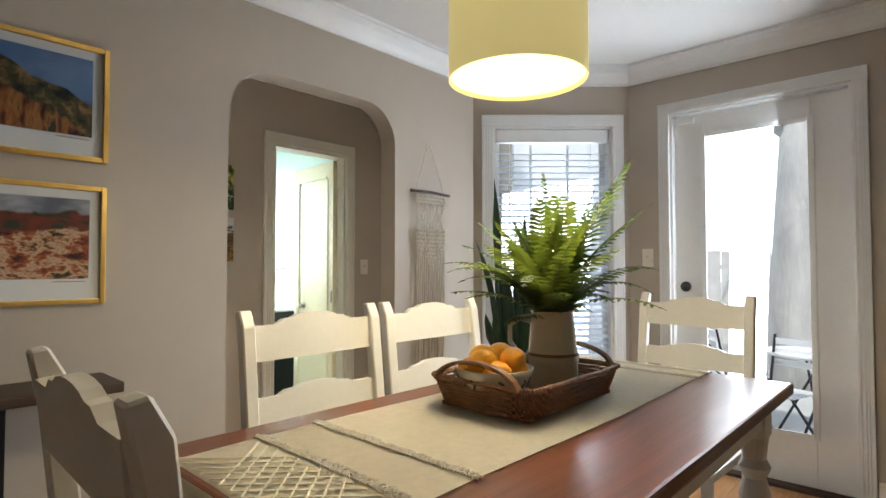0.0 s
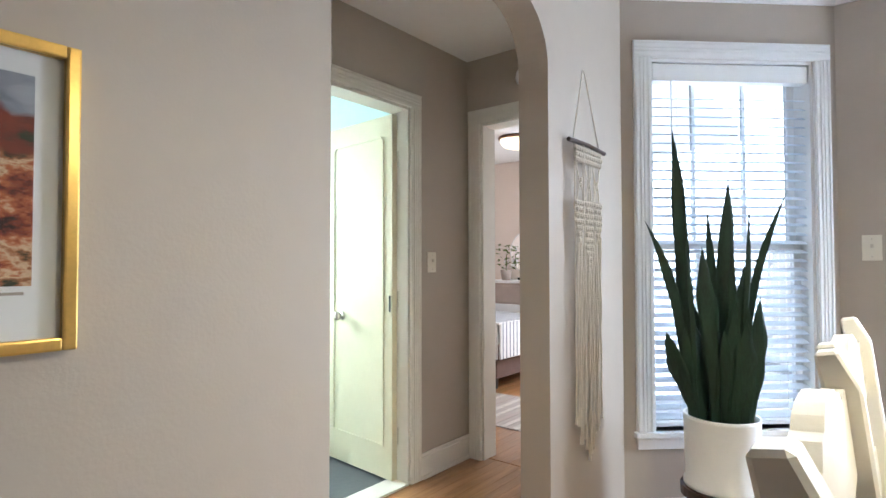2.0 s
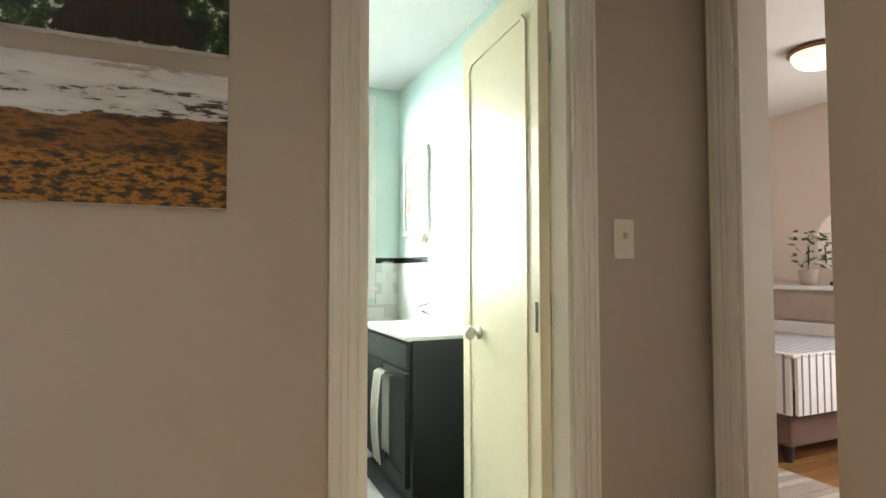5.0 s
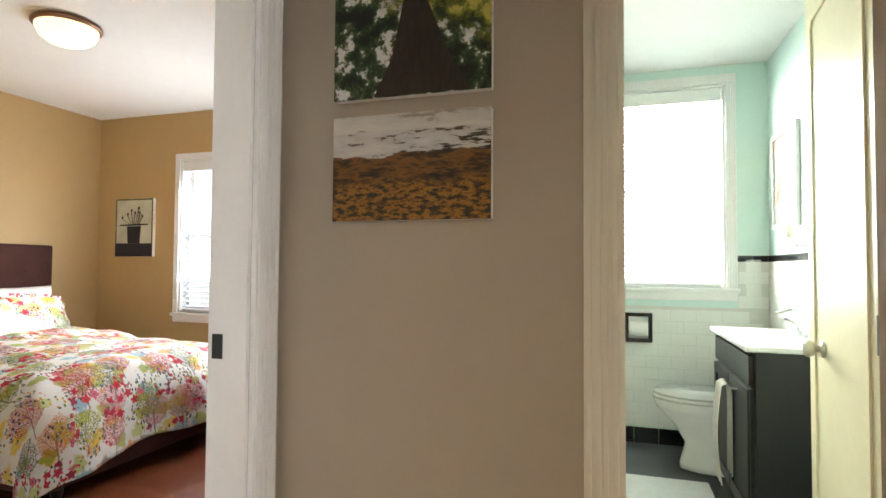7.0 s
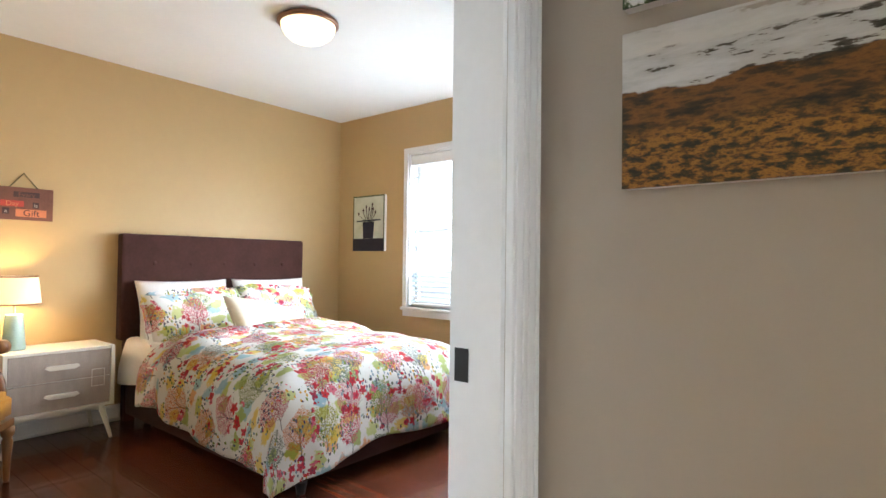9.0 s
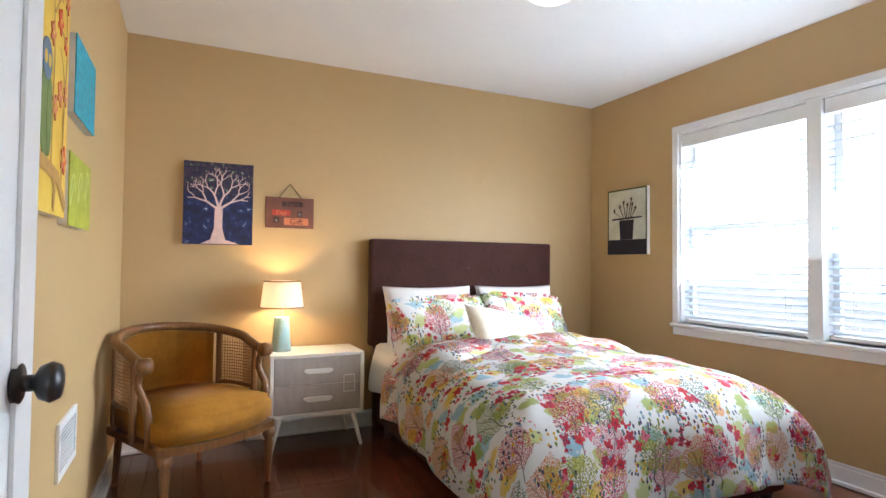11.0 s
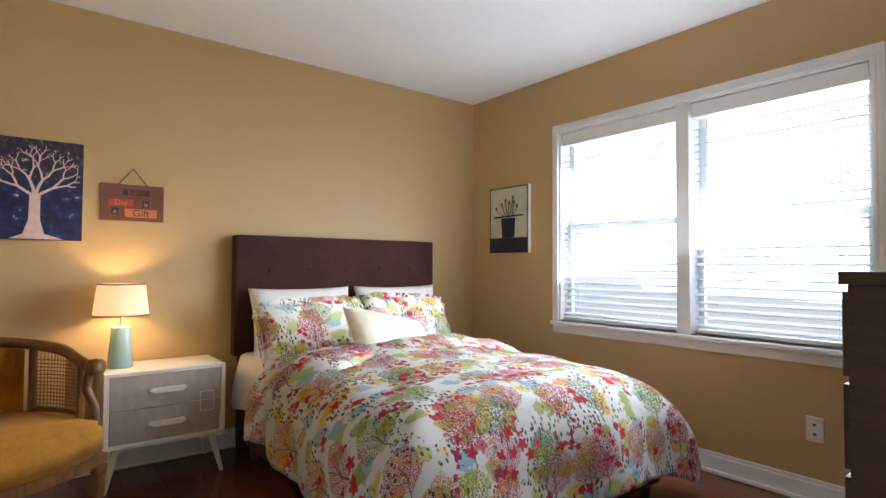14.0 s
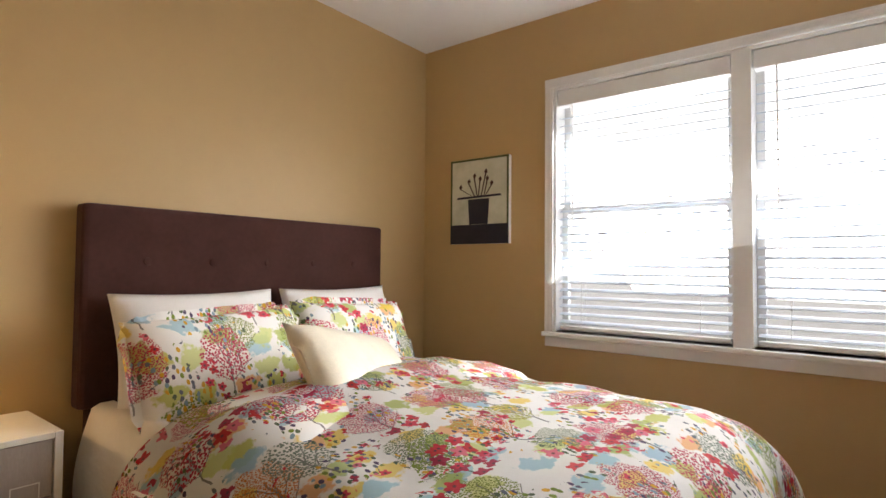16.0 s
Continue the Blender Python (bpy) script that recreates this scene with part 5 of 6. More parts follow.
        v = grid(3.6, vec, 0.75)
        x, y = local(v, vec)
        c, sel = palette(v, cols)
        on = math_("GREATER_THAN", sel, few)
        up = math_("SUBTRACT", -0.015, y)
        rr = math_("ADD", radius(x, math_("SUBTRACT", up, 0.03), 0.85), wobble(24.0, 0.075))
        crown_a = math_("MULTIPLY", step(rr, 0.090, 0.083), on)
        col = mix(math_("MULTIPLY", crown_a, 0.16), col, mix(0.45, c, (0.85, 0.70, 0.30)))
        stem = math_("MULTIPLY", math_("LESS_THAN", math_("ABSOLUTE", math_("ADD", x, wobble(14.0, 0.03)), 0.0), 0.0032), inside(up, -0.13, 0.04))
        for slope, lo, hi in ((0.75, -0.05, 0.05), (0.4, -0.02, 0.08), (1.3, -0.08, -0.01)):
            d = math_("ABSOLUTE", math_("SUBTRACT", math_("ABSOLUTE", math_("ADD", x, wobble(20.0, 0.02)), 0.0), math_("MULTIPLY", math_("SUBTRACT", up, lo), slope)), 0.0)
            stem = math_("MAXIMUM", stem, math_("MULTIPLY", math_("LESS_THAN", d, 0.0022), inside(up, lo, hi)))
        col = mix(math_("MULTIPLY", math_("MULTIPLY", stem, on), 0.8), col, (0.11, 0.10, 0.10))
        col = mix(math_("MULTIPLY", crown_a, step(dt_.outputs["Distance"], 0.42, 0.34)), col, c)
    # small leaves and berries in drifts
    vec = shifted((0.11, 0.83, 0), 0.03)
    v = grid(44.0, vec, 1.0)
    x, y = local(v, vec)
    c, sel = palette(v, [(0.10, 0.07, 0.14), (0.20, 0.28, 0.04), (0.14, 0.16, 0.20), (0.10, 0.14, 0.08), (0.70, 0.40, 0.04), (0.24, 0.36, 0.44)])
    drift = math_("GREATER_THAN", wobble(6.0, 1.0), 0.02)
    col = mix(math_("MULTIPLY", math_("MULTIPLY", math_("LESS_THAN", radius(x, y, 0.6), 0.0058), drift), math_("GREATER_THAN", sel, 0.3)), col, c)
    # five-petalled flowers in clusters
    for off, sc_, size_, gate in (((0.57, 0.21, 0), 17.0, 0.029, 0.055), ((0.19, 0.63, 0), 24.0, 0.018, 0.10)):
        vec = shifted(off, 0.012)
        v = grid(sc_, vec, 0.85)
        x, y = local(v, vec)
        c, sel = palette(v, [(0.62, 0.012, 0.04), (0.70, 0.04, 0.09), (0.45, 0.01, 0.06), (0.74, 0.16, 0.24), (0.62, 0.02, 0.03)])
        ang = math_("ARCTAN2", y, x)
        lobe = math_("ADD", 0.80, math_("MULTIPLY", math_("COSINE", math_("ADD", math_("MULTIPLY", ang, 5.0), math_("MULTIPLY", sel, 6.0)), 0.0), 0.20))
        rr = radius(x, y)
        near = math_("GREATER_THAN", wobble(4.6 if sc_ < 20 else 5.7, 1.0), gate)
        fm = math_("MULTIPLY", math_("LESS_THAN", rr, math_("MULTIPLY", lobe, size_)), math_("MULTIPLY", near, math_("GREATER_THAN", sel, 0.25)))
        col = mix(math_("MULTIPLY", fm, 0.95), col, mix(step(rr, 0.003, 0.006), (0.10, 0.02, 0.04), c))
    l.new(col, b.inputs["Base Color"])
    wn, bp_ = node("TexNoise", Scale=5.0, Detail=5.0), node("Bump", Strength=0.35, Distance=0.02)
    l.new(uv.outputs[0], wn.inputs[0]), l.new(wn.outputs[0], bp_.inputs["Height"]), l.new(bp_.outputs[0], b.inputs["Normal"])
    return m


FLORAL = floral("floral_tree_print_cotton")


def draped(bm, fn, nu, nv, size):
    """A cloth from fn(u, v) with its flat coordinates kept as UV in metres."""
    uvl = bm.loops.layers.uv.new("UVMap")
    g = [[bm.verts.new(fn(i / nu, j / nv)) for j in range(nv + 1)] for i in range(nu + 1)]
    for i in range(nu):
        for j in range(nv):
            f = bm.faces.new((g[i][j], g[i + 1][j], g[i + 1][j + 1], g[i][j + 1]))
            for lp, (a, c) in zip(f.loops, ((i, j), (i + 1, j), (i + 1, j + 1), (i, j + 1))):
                lp[uvl].uv = (c / nv * size[1], a / nu * size[0])
    return bm


TOPZ = 0.635


def duvet(u, v):
    """u from the pillows to the foot and over it, v across from the near side."""
    L, Wd, over, sidev = 1.14, 1.10, 0.60, 0.535
    s = u * (L + over)
    w = (v - 0.5) * (Wd + 2 * sidev)
    x, z = -1.45 + min(s, L), TOPZ
    r = 0.27

    def fall(d):
        """How far a hang of length d goes out and down past a rounded edge."""
        if d <= 0:
            return 0, 0
        q = r * math.pi / 2
        if d < q:
            return r * math.sin(d / r), r * (1 - math.cos(d / r))
        return r + 0.10 * (d - q), r + 0.985 * (d - q)
    ox, dz1 = fall(s - L)
    oy, dz2 = fall(abs(w) - Wd / 2)
    y = 2.305 + math.copysign(min(abs(w), Wd / 2) + oy, w)
    x += ox
    hang = max(dz1, dz2) + 0.25 * min(dz1, dz2)
    z -= hang
    n1, n2 = noise.noise((s * 1.7, w * 1.7, 3)), noise.noise((s * 5, w * 5, 8))
    n3 = noise.noise((s * 11 + n1 * 2, w * 7, 4))
    z += 0.026 * n1 + 0.016 * n2 + 0.007 * n3 - 0.04 * min(1, s / L) - 0.02 * max(0, min(1, w)) + 0.03 * (1 - (w / 1.2) ** 2) - 0.03 * min(1, abs(w) / (Wd / 2)) ** 3
    z += 0.03 * math.exp(-((s - 0.25) / 0.12) ** 2)
    if dz2 > 0.05:
        y += math.copysign(0.035 * math.sin(s * 9 + 2 * n1) * min(1, dz2 * 3), w)
    if dz1 > 0.05:
        x += 0.035 * math.sin(w * 8 + 2 * n1) * min(1, dz1 * 3)
    return (x, y, max(z, 0.055))


dv = thing("duvet", pose(0, 0, 0), "white duvet printed with colourful trees and flowers", "duvet")
bm = draped(bmesh.new(), duvet, 90, 100, (1.95, 2.3))
bmesh.ops.solidify(bm, geom=bm.faces[:], thickness=0.02)
part("cover", bm, FLORAL, dv, smooth=True)


def fold(u, v):
    w = (v - 0.5) * 1.66
    s = u * 0.46
    z = TOPZ + 0.024 + 0.02 * math.sin(math.pi * min(1, u * 1.0)) ** 0.5 + 0.012 * noise.noise((s * 4, w * 2.5, 1))
    z -= 0.03 * min(1, abs(w) / 0.60) ** 3 + 0.04 * s / 1.14 + 0.02 * max(0, w) + 1.1 * max(0, abs(w) - 0.56) ** 1.4
    if u > 0.93:
        z -= (u - 0.93) * 0.35
    return (-1.42 + s + 0.015 * noise.noise((w * 3, 2, 0)), 2.305 + w * 0.985, z)


bm = draped(bmesh.new(), fold, 26, 60, (0.46, 1.62))
part("turned_back_fold", bm, FLORAL, dv, smooth=True)
ss = thing("bed_sheet", pose(0, 0, 0), "white bed sheet hanging loosely beside the headboard", "sheet")


def sheet(u, v):
    x = -1.96 + 0.56 * u
    if v < 0.25:
        y, z = 1.62 + 0.2 * (0.25 - v), 0.572
    else:
        t = (v - 0.25) / 0.75
        y, z = 1.605 - 0.055 * math.sin(t * 1.7) - 0.02 * math.sin(u * 7), 0.572 - 0.30 * t + 0.06 * t * u
    return (x, y, z)


bm = draped(bmesh.new(), sheet, 20, 14, (0.5, 0.5))
part("sheet_cloth", bm, LINENW, ss, smooth=True)


def pillow(name, m, w, h, d, material, label, flange=0.0, category="pillow"):
    ob = thing(name, m, label, category)
    bm = bmesh.new()
    uvl = bm.loops.layers.uv.new("UVMap")
    nu, nv = 28, 20
    for s in (1, -1):
        g = []
        for i in range(nu + 1):
            a = -1 + 2 * i / nu
            row = []
            for j in range(nv + 1):
                c = -1 + 2 * j / nv
                e = max(0, (1 - a ** 4)) ** 0.55 * max(0, (1 - c ** 4)) ** 0.55
                pin = 1 - 0.06 * (a * a * (1 - abs(c)) * 0 + (1 - a * a) * c * c + (1 - c * c) * a * a)
                wr = 0.05 * noise.noise((a * 2 + m.translation.x, c * 2, m.translation.y * 5)) * e
                row.append(bm.verts.new((a * w / 2 * pin, s * d / 2 * (e + wr), c * h / 2 * pin)))
            g.append(row)
        for i in range(nu):
            for j in range(nv):
                q = (g[i][j], g[i + 1][j], g[i + 1][j + 1], g[i][j + 1])
                idx = ((i, j), (i + 1, j), (i + 1, j + 1), (i, j + 1))
                if s == 1:
                    q, idx = q[::-1], idx[::-1]
                f = bm.faces.new(q)
                for lp, (a_, c_) in zip(f.loops, idx):
                    lp[uvl].uv = (a_ / nu * w + m.translation.y, -c_ / nv * h + 0.3)
    bmesh.ops.remove_doubles(bm, verts=bm.verts, dist=1e-5)
    part("pillow_body", bm, material, ob, smooth=True)
    if flange:
        bm = bmesh.new()
        pts = []
        for i in range(97):
            a = 2 * math.pi * i / 96
            c, s = math.cos(a), math.sin(a)
            pts.append((w * 0.475 * math.copysign(abs(c) ** 0.35, c), 0.004 * math.sin(i * 1.3), h * 0.475 * math.copysign(abs(s) ** 0.35, s)))
        uvl = bm.loops.layers.uv.new("UVMap")
        a = [bm.verts.new(p) for p in pts]
        b = [bm.verts.new((p[0] * (1 + flange / w * 2), p[1] * 2 + 0.008 * math.sin(k * 0.9), p[2] * (1 + flange / h * 2))) for k, p in enumerate(pts)]
        for i in range(96):
            f = bm.faces.new((a[i], a[i + 1], b[i + 1], b[i]))
            for lp in f.loops:
                lp[uvl].uv = (lp.vert.co.x + w / 2 + m.translation.y, 0.3 - lp.vert.co.z - h / 2)
        part("flange", bm, material, ob, smooth=True)
    return ob


# pillow: local x across the bed, z up its face, y through it
pillow("bed_pillow", pose(-1.87, 1.955, 0.742, -14, 0, 90), 0.66, 0.44, 0.16, LINENW, "white pillow leaning on the headboard")
pillow("bed_pillow", pose(-1.87, 2.655, 0.742, -14, 0, 90), 0.66, 0.44, 0.16, LINENW, "white pillow leaning on the headboard")
pillow("sham_pillow", pose(-1.68, 1.95, 0.695, -26, -2, 91), 0.68, 0.41, 0.19, FLORAL, "floral printed pillow sham with a flange", 0.035)
pillow("sham_pillow", pose(-1.72, 2.62, 0.700, -24, 3, 88), 0.66, 0.41, 0.19, FLORAL, "floral printed pillow sham with a flange", 0.035)
pillow("throw_cushion", pose(-1.29, 2.25, 0.652, -42, 12, 100), 0.62, 0.42, 0.15, SATIN, "small cream satin throw cushion", 0.008, "cushion")

ns = thing("nightstand", pose(-1.71, 0.887, 0), "cream nightstand with two grey-washed drawers on splayed legs", "nightstand")
part("carcass", B(-0.34, -0.012, 0.0, 0.555, 0.205, 0.568, bevel=0.003), TRIM, ns)
bm = bmesh.new()
for q in ((0, 0.022, 0.205, 0.568), (0.533, 0.555, 0.205, 0.568), (0.0225, 0.5325, 0.205, 0.222), (0.0225, 0.5325, 0.55, 0.568)):
    box(bm, -0.0115, 0.006, *q, bevel=0.002)
part("face_frame", bm, TRIM, ns)
for z0, z1 in ((0.224, 0.384), (0.388, 0.548)):
    d = part("drawer", B(-0.0115, 0.0, 0.0245, 0.5305, z0, z1, bevel=0.002), DRAWER, ns, "grey-washed drawer front")
    zc = (z0 + z1) / 2
    bm = bmesh.new()
    plate(bm, [(0.20, zc + 0.012), (0.355, zc + 0.012), (0.365, zc), (0.34, zc - 0.014), (0.215, zc - 0.014), (0.19, zc)], 0.0005, 0.018, "x")
    part("handle", bm, TRIM, d)
bm = bmesh.new()
for q in ((0.43, 0.50, 0.33, 0.333), (0.43, 0.50, 0.43, 0.433), (0.43, 0.433, 0.3335, 0.4295), (0.497, 0.50, 0.3335, 0.4295)):
    box(bm, 0.0003, 0.0022, *q)
part("overlay_square", bm, TRIM, ns)
for y, s in ((0.06, -1), (0.495, 1)):
    for x, t in ((-0.035, 1), (-0.30, -1)):
        part("leg", tube(bmesh.new(), [(x + 0.03 * t, y + s * 0.05, 0), (x, y, 0.204)], 0.010, 8, 1.9), TRIM, ns)
bm = plate(bmesh.new(), [(0.05, 0.2045), (0.505, 0.2045), (0.50, 0.17), (0.44, 0.185), (0.11, 0.185), (0.055, 0.17)], -0.045, -0.025, "x")
part("apron", bm, TRIM, ns)
lm = thing("table_lamp", pose(-1.90, 0.975, 0.5685), "lit table lamp with a pale teal base and cream shade", "lamp")
part("base", turned(bmesh.new(), [(0.056, 0), (0.058, 0.006), (0.044, 0.20), (0.04, 0.206), (0.012, 0.208)], 32), TEAL, lm, "pale teal ceramic base", smooth=True)
part("neck", tube(bmesh.new(), [(0, 0, 0.207), (0, 0, 0.30)], 0.006), NICKEL, lm)
part("shade", turned(bmesh.new(), [(0.127, 0.265), (0.108, 0.425), (0.106, 0.425), (0.125, 0.265)], 40, caps=False), translucent(LAMPSH, (1, 0.85, 0.6), 0.3), lm, "lit cream fabric shade", smooth=True)
for r, z in ((0.1285, 0.266), (0.1095, 0.424)):
    part("shade_trim", turned(bmesh.new(), [(r, z - 0.004), (r + 0.001, z), (r, z + 0.004)], 40, caps=False), CANE, lm, smooth=True)
part("cord", tube(bmesh.new(), [(-0.05, -0.02, 0.004), (-0.13, -0.04, 0.004), (-0.155, -0.06, -0.05), (-0.155, -0.13, -0.5), (-0.12, -0.2, -0.563)], 0.003, 6), BLACKM, lm)

# armchair: local +x is its front
ac = thing("armchair", pose(-1.45, 0.475, 0, 0, 0, 30), "gold velvet barrel armchair with carved wood and cane sides", "armchair")
seat = [(-0.30 + 0.04, -0.27), (0.27, -0.30), (0.33, -0.15), (0.345, 0), (0.33, 0.15), (0.27, 0.30), (-0.26, 0.27), (-0.33, 0)]
bm = plate(bmesh.new(), seat, 0.30, 0.44, "z")
bmesh.ops.bevel(bm, geom=bm.edges[:], offset=0.03, segments=3, affect="EDGES")
part("seat", bm, VELVET, ac, "gold velvet seat", smooth=True)
part("seat_rail", plate(bmesh.new(), [(u * 1.0, v * 1.0) for u, v in seat], 0.27, 0.305, "z"), CHAIRW, ac)


def rim(a):
    """The barrel's plan: a half round with arms that run forward."""
    if abs(a) <= math.pi / 2:
        return -0.02 - 0.34 * math.cos(a), 0.31 * math.sin(a)
    return -0.02 + (abs(a) - math.pi / 2) * 0.15, math.copysign(0.31, a)


AN = np.linspace(-2.75, 2.75, 41)


def rim_z(a):
    return 0.655 + 0.10 * max(0, math.cos(a * 0.62)) ** 1.2


pts = [(*rim(a), rim_z(a)) for a in AN]
bm = tube(bmesh.new(), pts, 0.024, 10)
for e in (pts[0], pts[-1]):
    turned(bm, [(0.01, -0.03), (0.034, -0.025), (0.036, 0.0), (0.034, 0.025), (0.01, 0.03)], 16, pose(e[0] + 0.01, e[1], e[2] - 0.005, 90, 0, 0))
part("top_rail", bm, CHAIRW, ac, "carved honey wood rail", smooth=True)


def panel(a0, a1, mt, nm, inset, thick):
    bm = bmesh.new()
    rows = []
    for a in np.linspace(a0, a1, 16):
        x, y = rim(a)
        k = 1 - inset
        rows.append([bm.verts.new((x * k, y * k, z)) for z in (0.42, 0.55, rim_z(a) - 0.02)] )
    for a, b in zip(rows, rows[1:]):
        for j in range(2):
            bm.faces.new((a[j], a[j + 1], b[j + 1], b[j]))
    bmesh.ops.solidify(bm, geom=bm.faces[:], thickness=thick)
    part(nm, bm, mt, ac, smooth=True)


panel(-1.0, 1.0, VELVET, "back_cushion", 0.10, 0.04)
for s in (-1, 1):
    bm = bmesh.new()
    for k in range(22):
        a = s * (1.12 + 1.05 * k / 21)
        x, y = rim(a)
        tube(bm, [(x, y, 0.45), (x, y, rim_z(a) - 0.015)], 0.0028, 4)
    for k in range(14):
        z = 0.455 + k * 0.016
        tube(bm, [(*rim(s * a), min(z, rim_z(a) - 0.02)) for a in np.linspace(1.12, 2.17, 8)], 0.0028, 4)
    part("cane_panel", bm, CANE, ac)["kind"] = "stuff"
    for a in (1.06, 2.22):
        x, y = rim(s * a)
        part("back_post", tube(bmesh.new(), [(x, y, 0.30), (x, y, rim_z(a))], 0.016, 8), CHAIRW, ac)
    part("lower_rail", tube(bmesh.new(), [(*rim(s * a), 0.445) for a in np.linspace(1.06, 2.22, 8)], 0.013, 8), CHAIRW, ac)
    e = rim(s * 2.72)
    part("arm_post", tube(bmesh.new(), [(e[0] + 0.0, e[1], 0.65), (e[0] - 0.03, e[1], 0.60), (e[0] - 0.035, e[1], 0.55), (e[0] + 0.03, e[1] * 0.98, 0.48), (e[0] + 0.045, e[1] * 0.97, 0.42), (e[0] + 0.04, e[1] * 0.95, 0.30)], 0.017, 8), CHAIRW, ac, smooth=True)
for x, y in ((0.27, -0.265), (0.27, 0.265)):
    part("front_leg", turned(bmesh.new(), [(0.012, 0), (0.014, 0.02), (0.017, 0.10), (0.024, 0.20), (0.018, 0.215), (0.03, 0.235), (0.03, 0.269)], 16, pose(x, y, 0)), CHAIRW, ac, smooth=True)
for x, y in ((-0.24, -0.22), (-0.24, 0.22)):
    part("back_leg", tube(bmesh.new(), [(x - 0.04, y, 0), (x, y, 0.269)], 0.013, 8, 1.5), CHAIRW, ac)

# pictures in the bedroom
mh = pose(-2.07, 0, 0, 0, 0, 90)  # along the headboard wall
NIGHT = ramp_mat("night_blue_canvas", [(26, (1, 1, 1), [(0.40, (0.006, 0.009, 0.045)), (0.56, (0.012, 0.02, 0.10)), (0.64, (0.03, 0.05, 0.16)), (0.70, (0.55, 0.6, 0.68))], 0, 0, 0, 0), (34, (1, 1, 1), [(0.40, (0.010, 0.012, 0.05)), (0.54, (0.05, 0.025, 0.06)), (0.62, (0.06, 0.10, 0.05)), (0.68, (0.6, 0.62, 0.55))], 0.28, 0.36, 0.10, 0)])
PINKT = mat("pale_pink_paint", (0.72, 0.52, 0.48), 0.6, 0.15, 30)
tr = canvas("tree_painting", pose(-2.07, 0.610, 1.212, 0, 0, 90), 0.395, 0.502, NIGHT, "canvas painting of a pale tree on night blue")
bm = plate(bmesh.new(), [(-0.10, 0.004), (-0.045, 0.03), (-0.025, 0.10), (-0.022, 0.22), (0.022, 0.22), (0.022, 0.10), (0.04, 0.03), (0.12, 0.004)], -0.0325, -0.0302)
part("painted_trunk", bm, PINKT, tr)
random.seed(8)
bm = bmesh.new()


def branch(x, z, a, ln, r, d):
    x1, z1 = x + ln * math.cos(a), z + ln * math.sin(a)
    if not (-0.185 < x1 < 0.185 and z1 < 0.48):
        return
    tube(bm, [(x, -0.0315, z), ((x + x1) / 2 + random.uniform(-0.006, 0.006), -0.0315, (z + z1) / 2), (x1, -0.0315, z1)], r, 5, 0.7)
    if d:
        for s in (-1, 1):
            branch(x1, z1, a + s * random.uniform(0.25, 0.6), ln * random.uniform(0.62, 0.8), r * 0.66, d - 1)


for a, ln in ((2.55, 0.085), (1.85, 0.09), (1.25, 0.09), (0.6, 0.085)):
    branch(0.0, 0.215, a, ln, 0.0085, 4)
bmesh.ops.scale(bm, vec=(1, 0.12, 1), space=Matrix.Translation((0, 0.0315, 0)), verts=bm.verts)
part("painted_crown", bm, PINKT, tr)
sg = thing("wooden_sign", pose(-2.07, 1.038, 1.330, 0, 0, 90), "brown wooden sign reading Every Day is a Gift", "sign")
SIGNW = mat("rust_brown_sign", (0.17, 0.065, 0.04), 0.7, 0.25, 12, 0.1, 60)
part("board", B(-0.152, 0.152, -0.012, -0.001, 0, 0.198, bevel=0.002), SIGNW, sg)
part("hanging_ribbon", tube(bmesh.new(), [(-0.075, -0.008, 0.19), (0.0, -0.006, 0.286), (0.075, -0.008, 0.19)], 0.0035, 6), mat("olive_ribbon", (0.10, 0.09, 0.03), 0.8), sg)
REDP, ORP, DKP = mat("red_sign_paint", (0.45, 0.05, 0.03), 0.6, 0.15, 20), mat("orange_sign_paint", (0.62, 0.20, 0.08), 0.6, 0.15, 20), mat("dark_sign_paint", (0.05, 0.02, 0.018), 0.6, 0.15, 20)


def lettering(text, m, size, material, parent):
    d = bpy.data.curves.new("lettering", "FONT")
    d.body, d.size, d.extrude, d.align_x = text, size, 0.0006, "CENTER"
    ob = new("lettering", d)
    dg = bpy.context.evaluated_depsgraph_get()
    me = bpy.data.meshes.new_from_object(ob.evaluated_get(dg))
    bpy.data.objects.remove(ob)
    me.materials.clear()
    me.materials.append(material)
    q = new("lettering", me)
    q.parent, q.matrix_basis = parent, m
    return q


for txt, x, z, w, h, bgm, fgm, sz in (("Every", 0.015, 0.155, 0.13, 0.032, DKP, SIGNW, 0.038), ("Day", -0.055, 0.098, 0.115, 0.036, REDP, ORP, 0.040), ("is", 0.062, 0.093, 0.032, 0.036, DKP, DRAWER, 0.034), ("a", -0.085, 0.052, 0.034, 0.036, DKP, DRAWER, 0.036), ("Gift", 0.04, 0.043, 0.155, 0.046, ORP, DKP, 0.054)):
    part("word_panel", B(x - w / 2, x + w / 2, -0.0135, -0.0125, z - h / 2, z + h / 2), bgm, sg)
    lettering(txt, pose(x, -0.0142, z - sz * 0.33, 90, 0, 0), sz, fgm, sg)

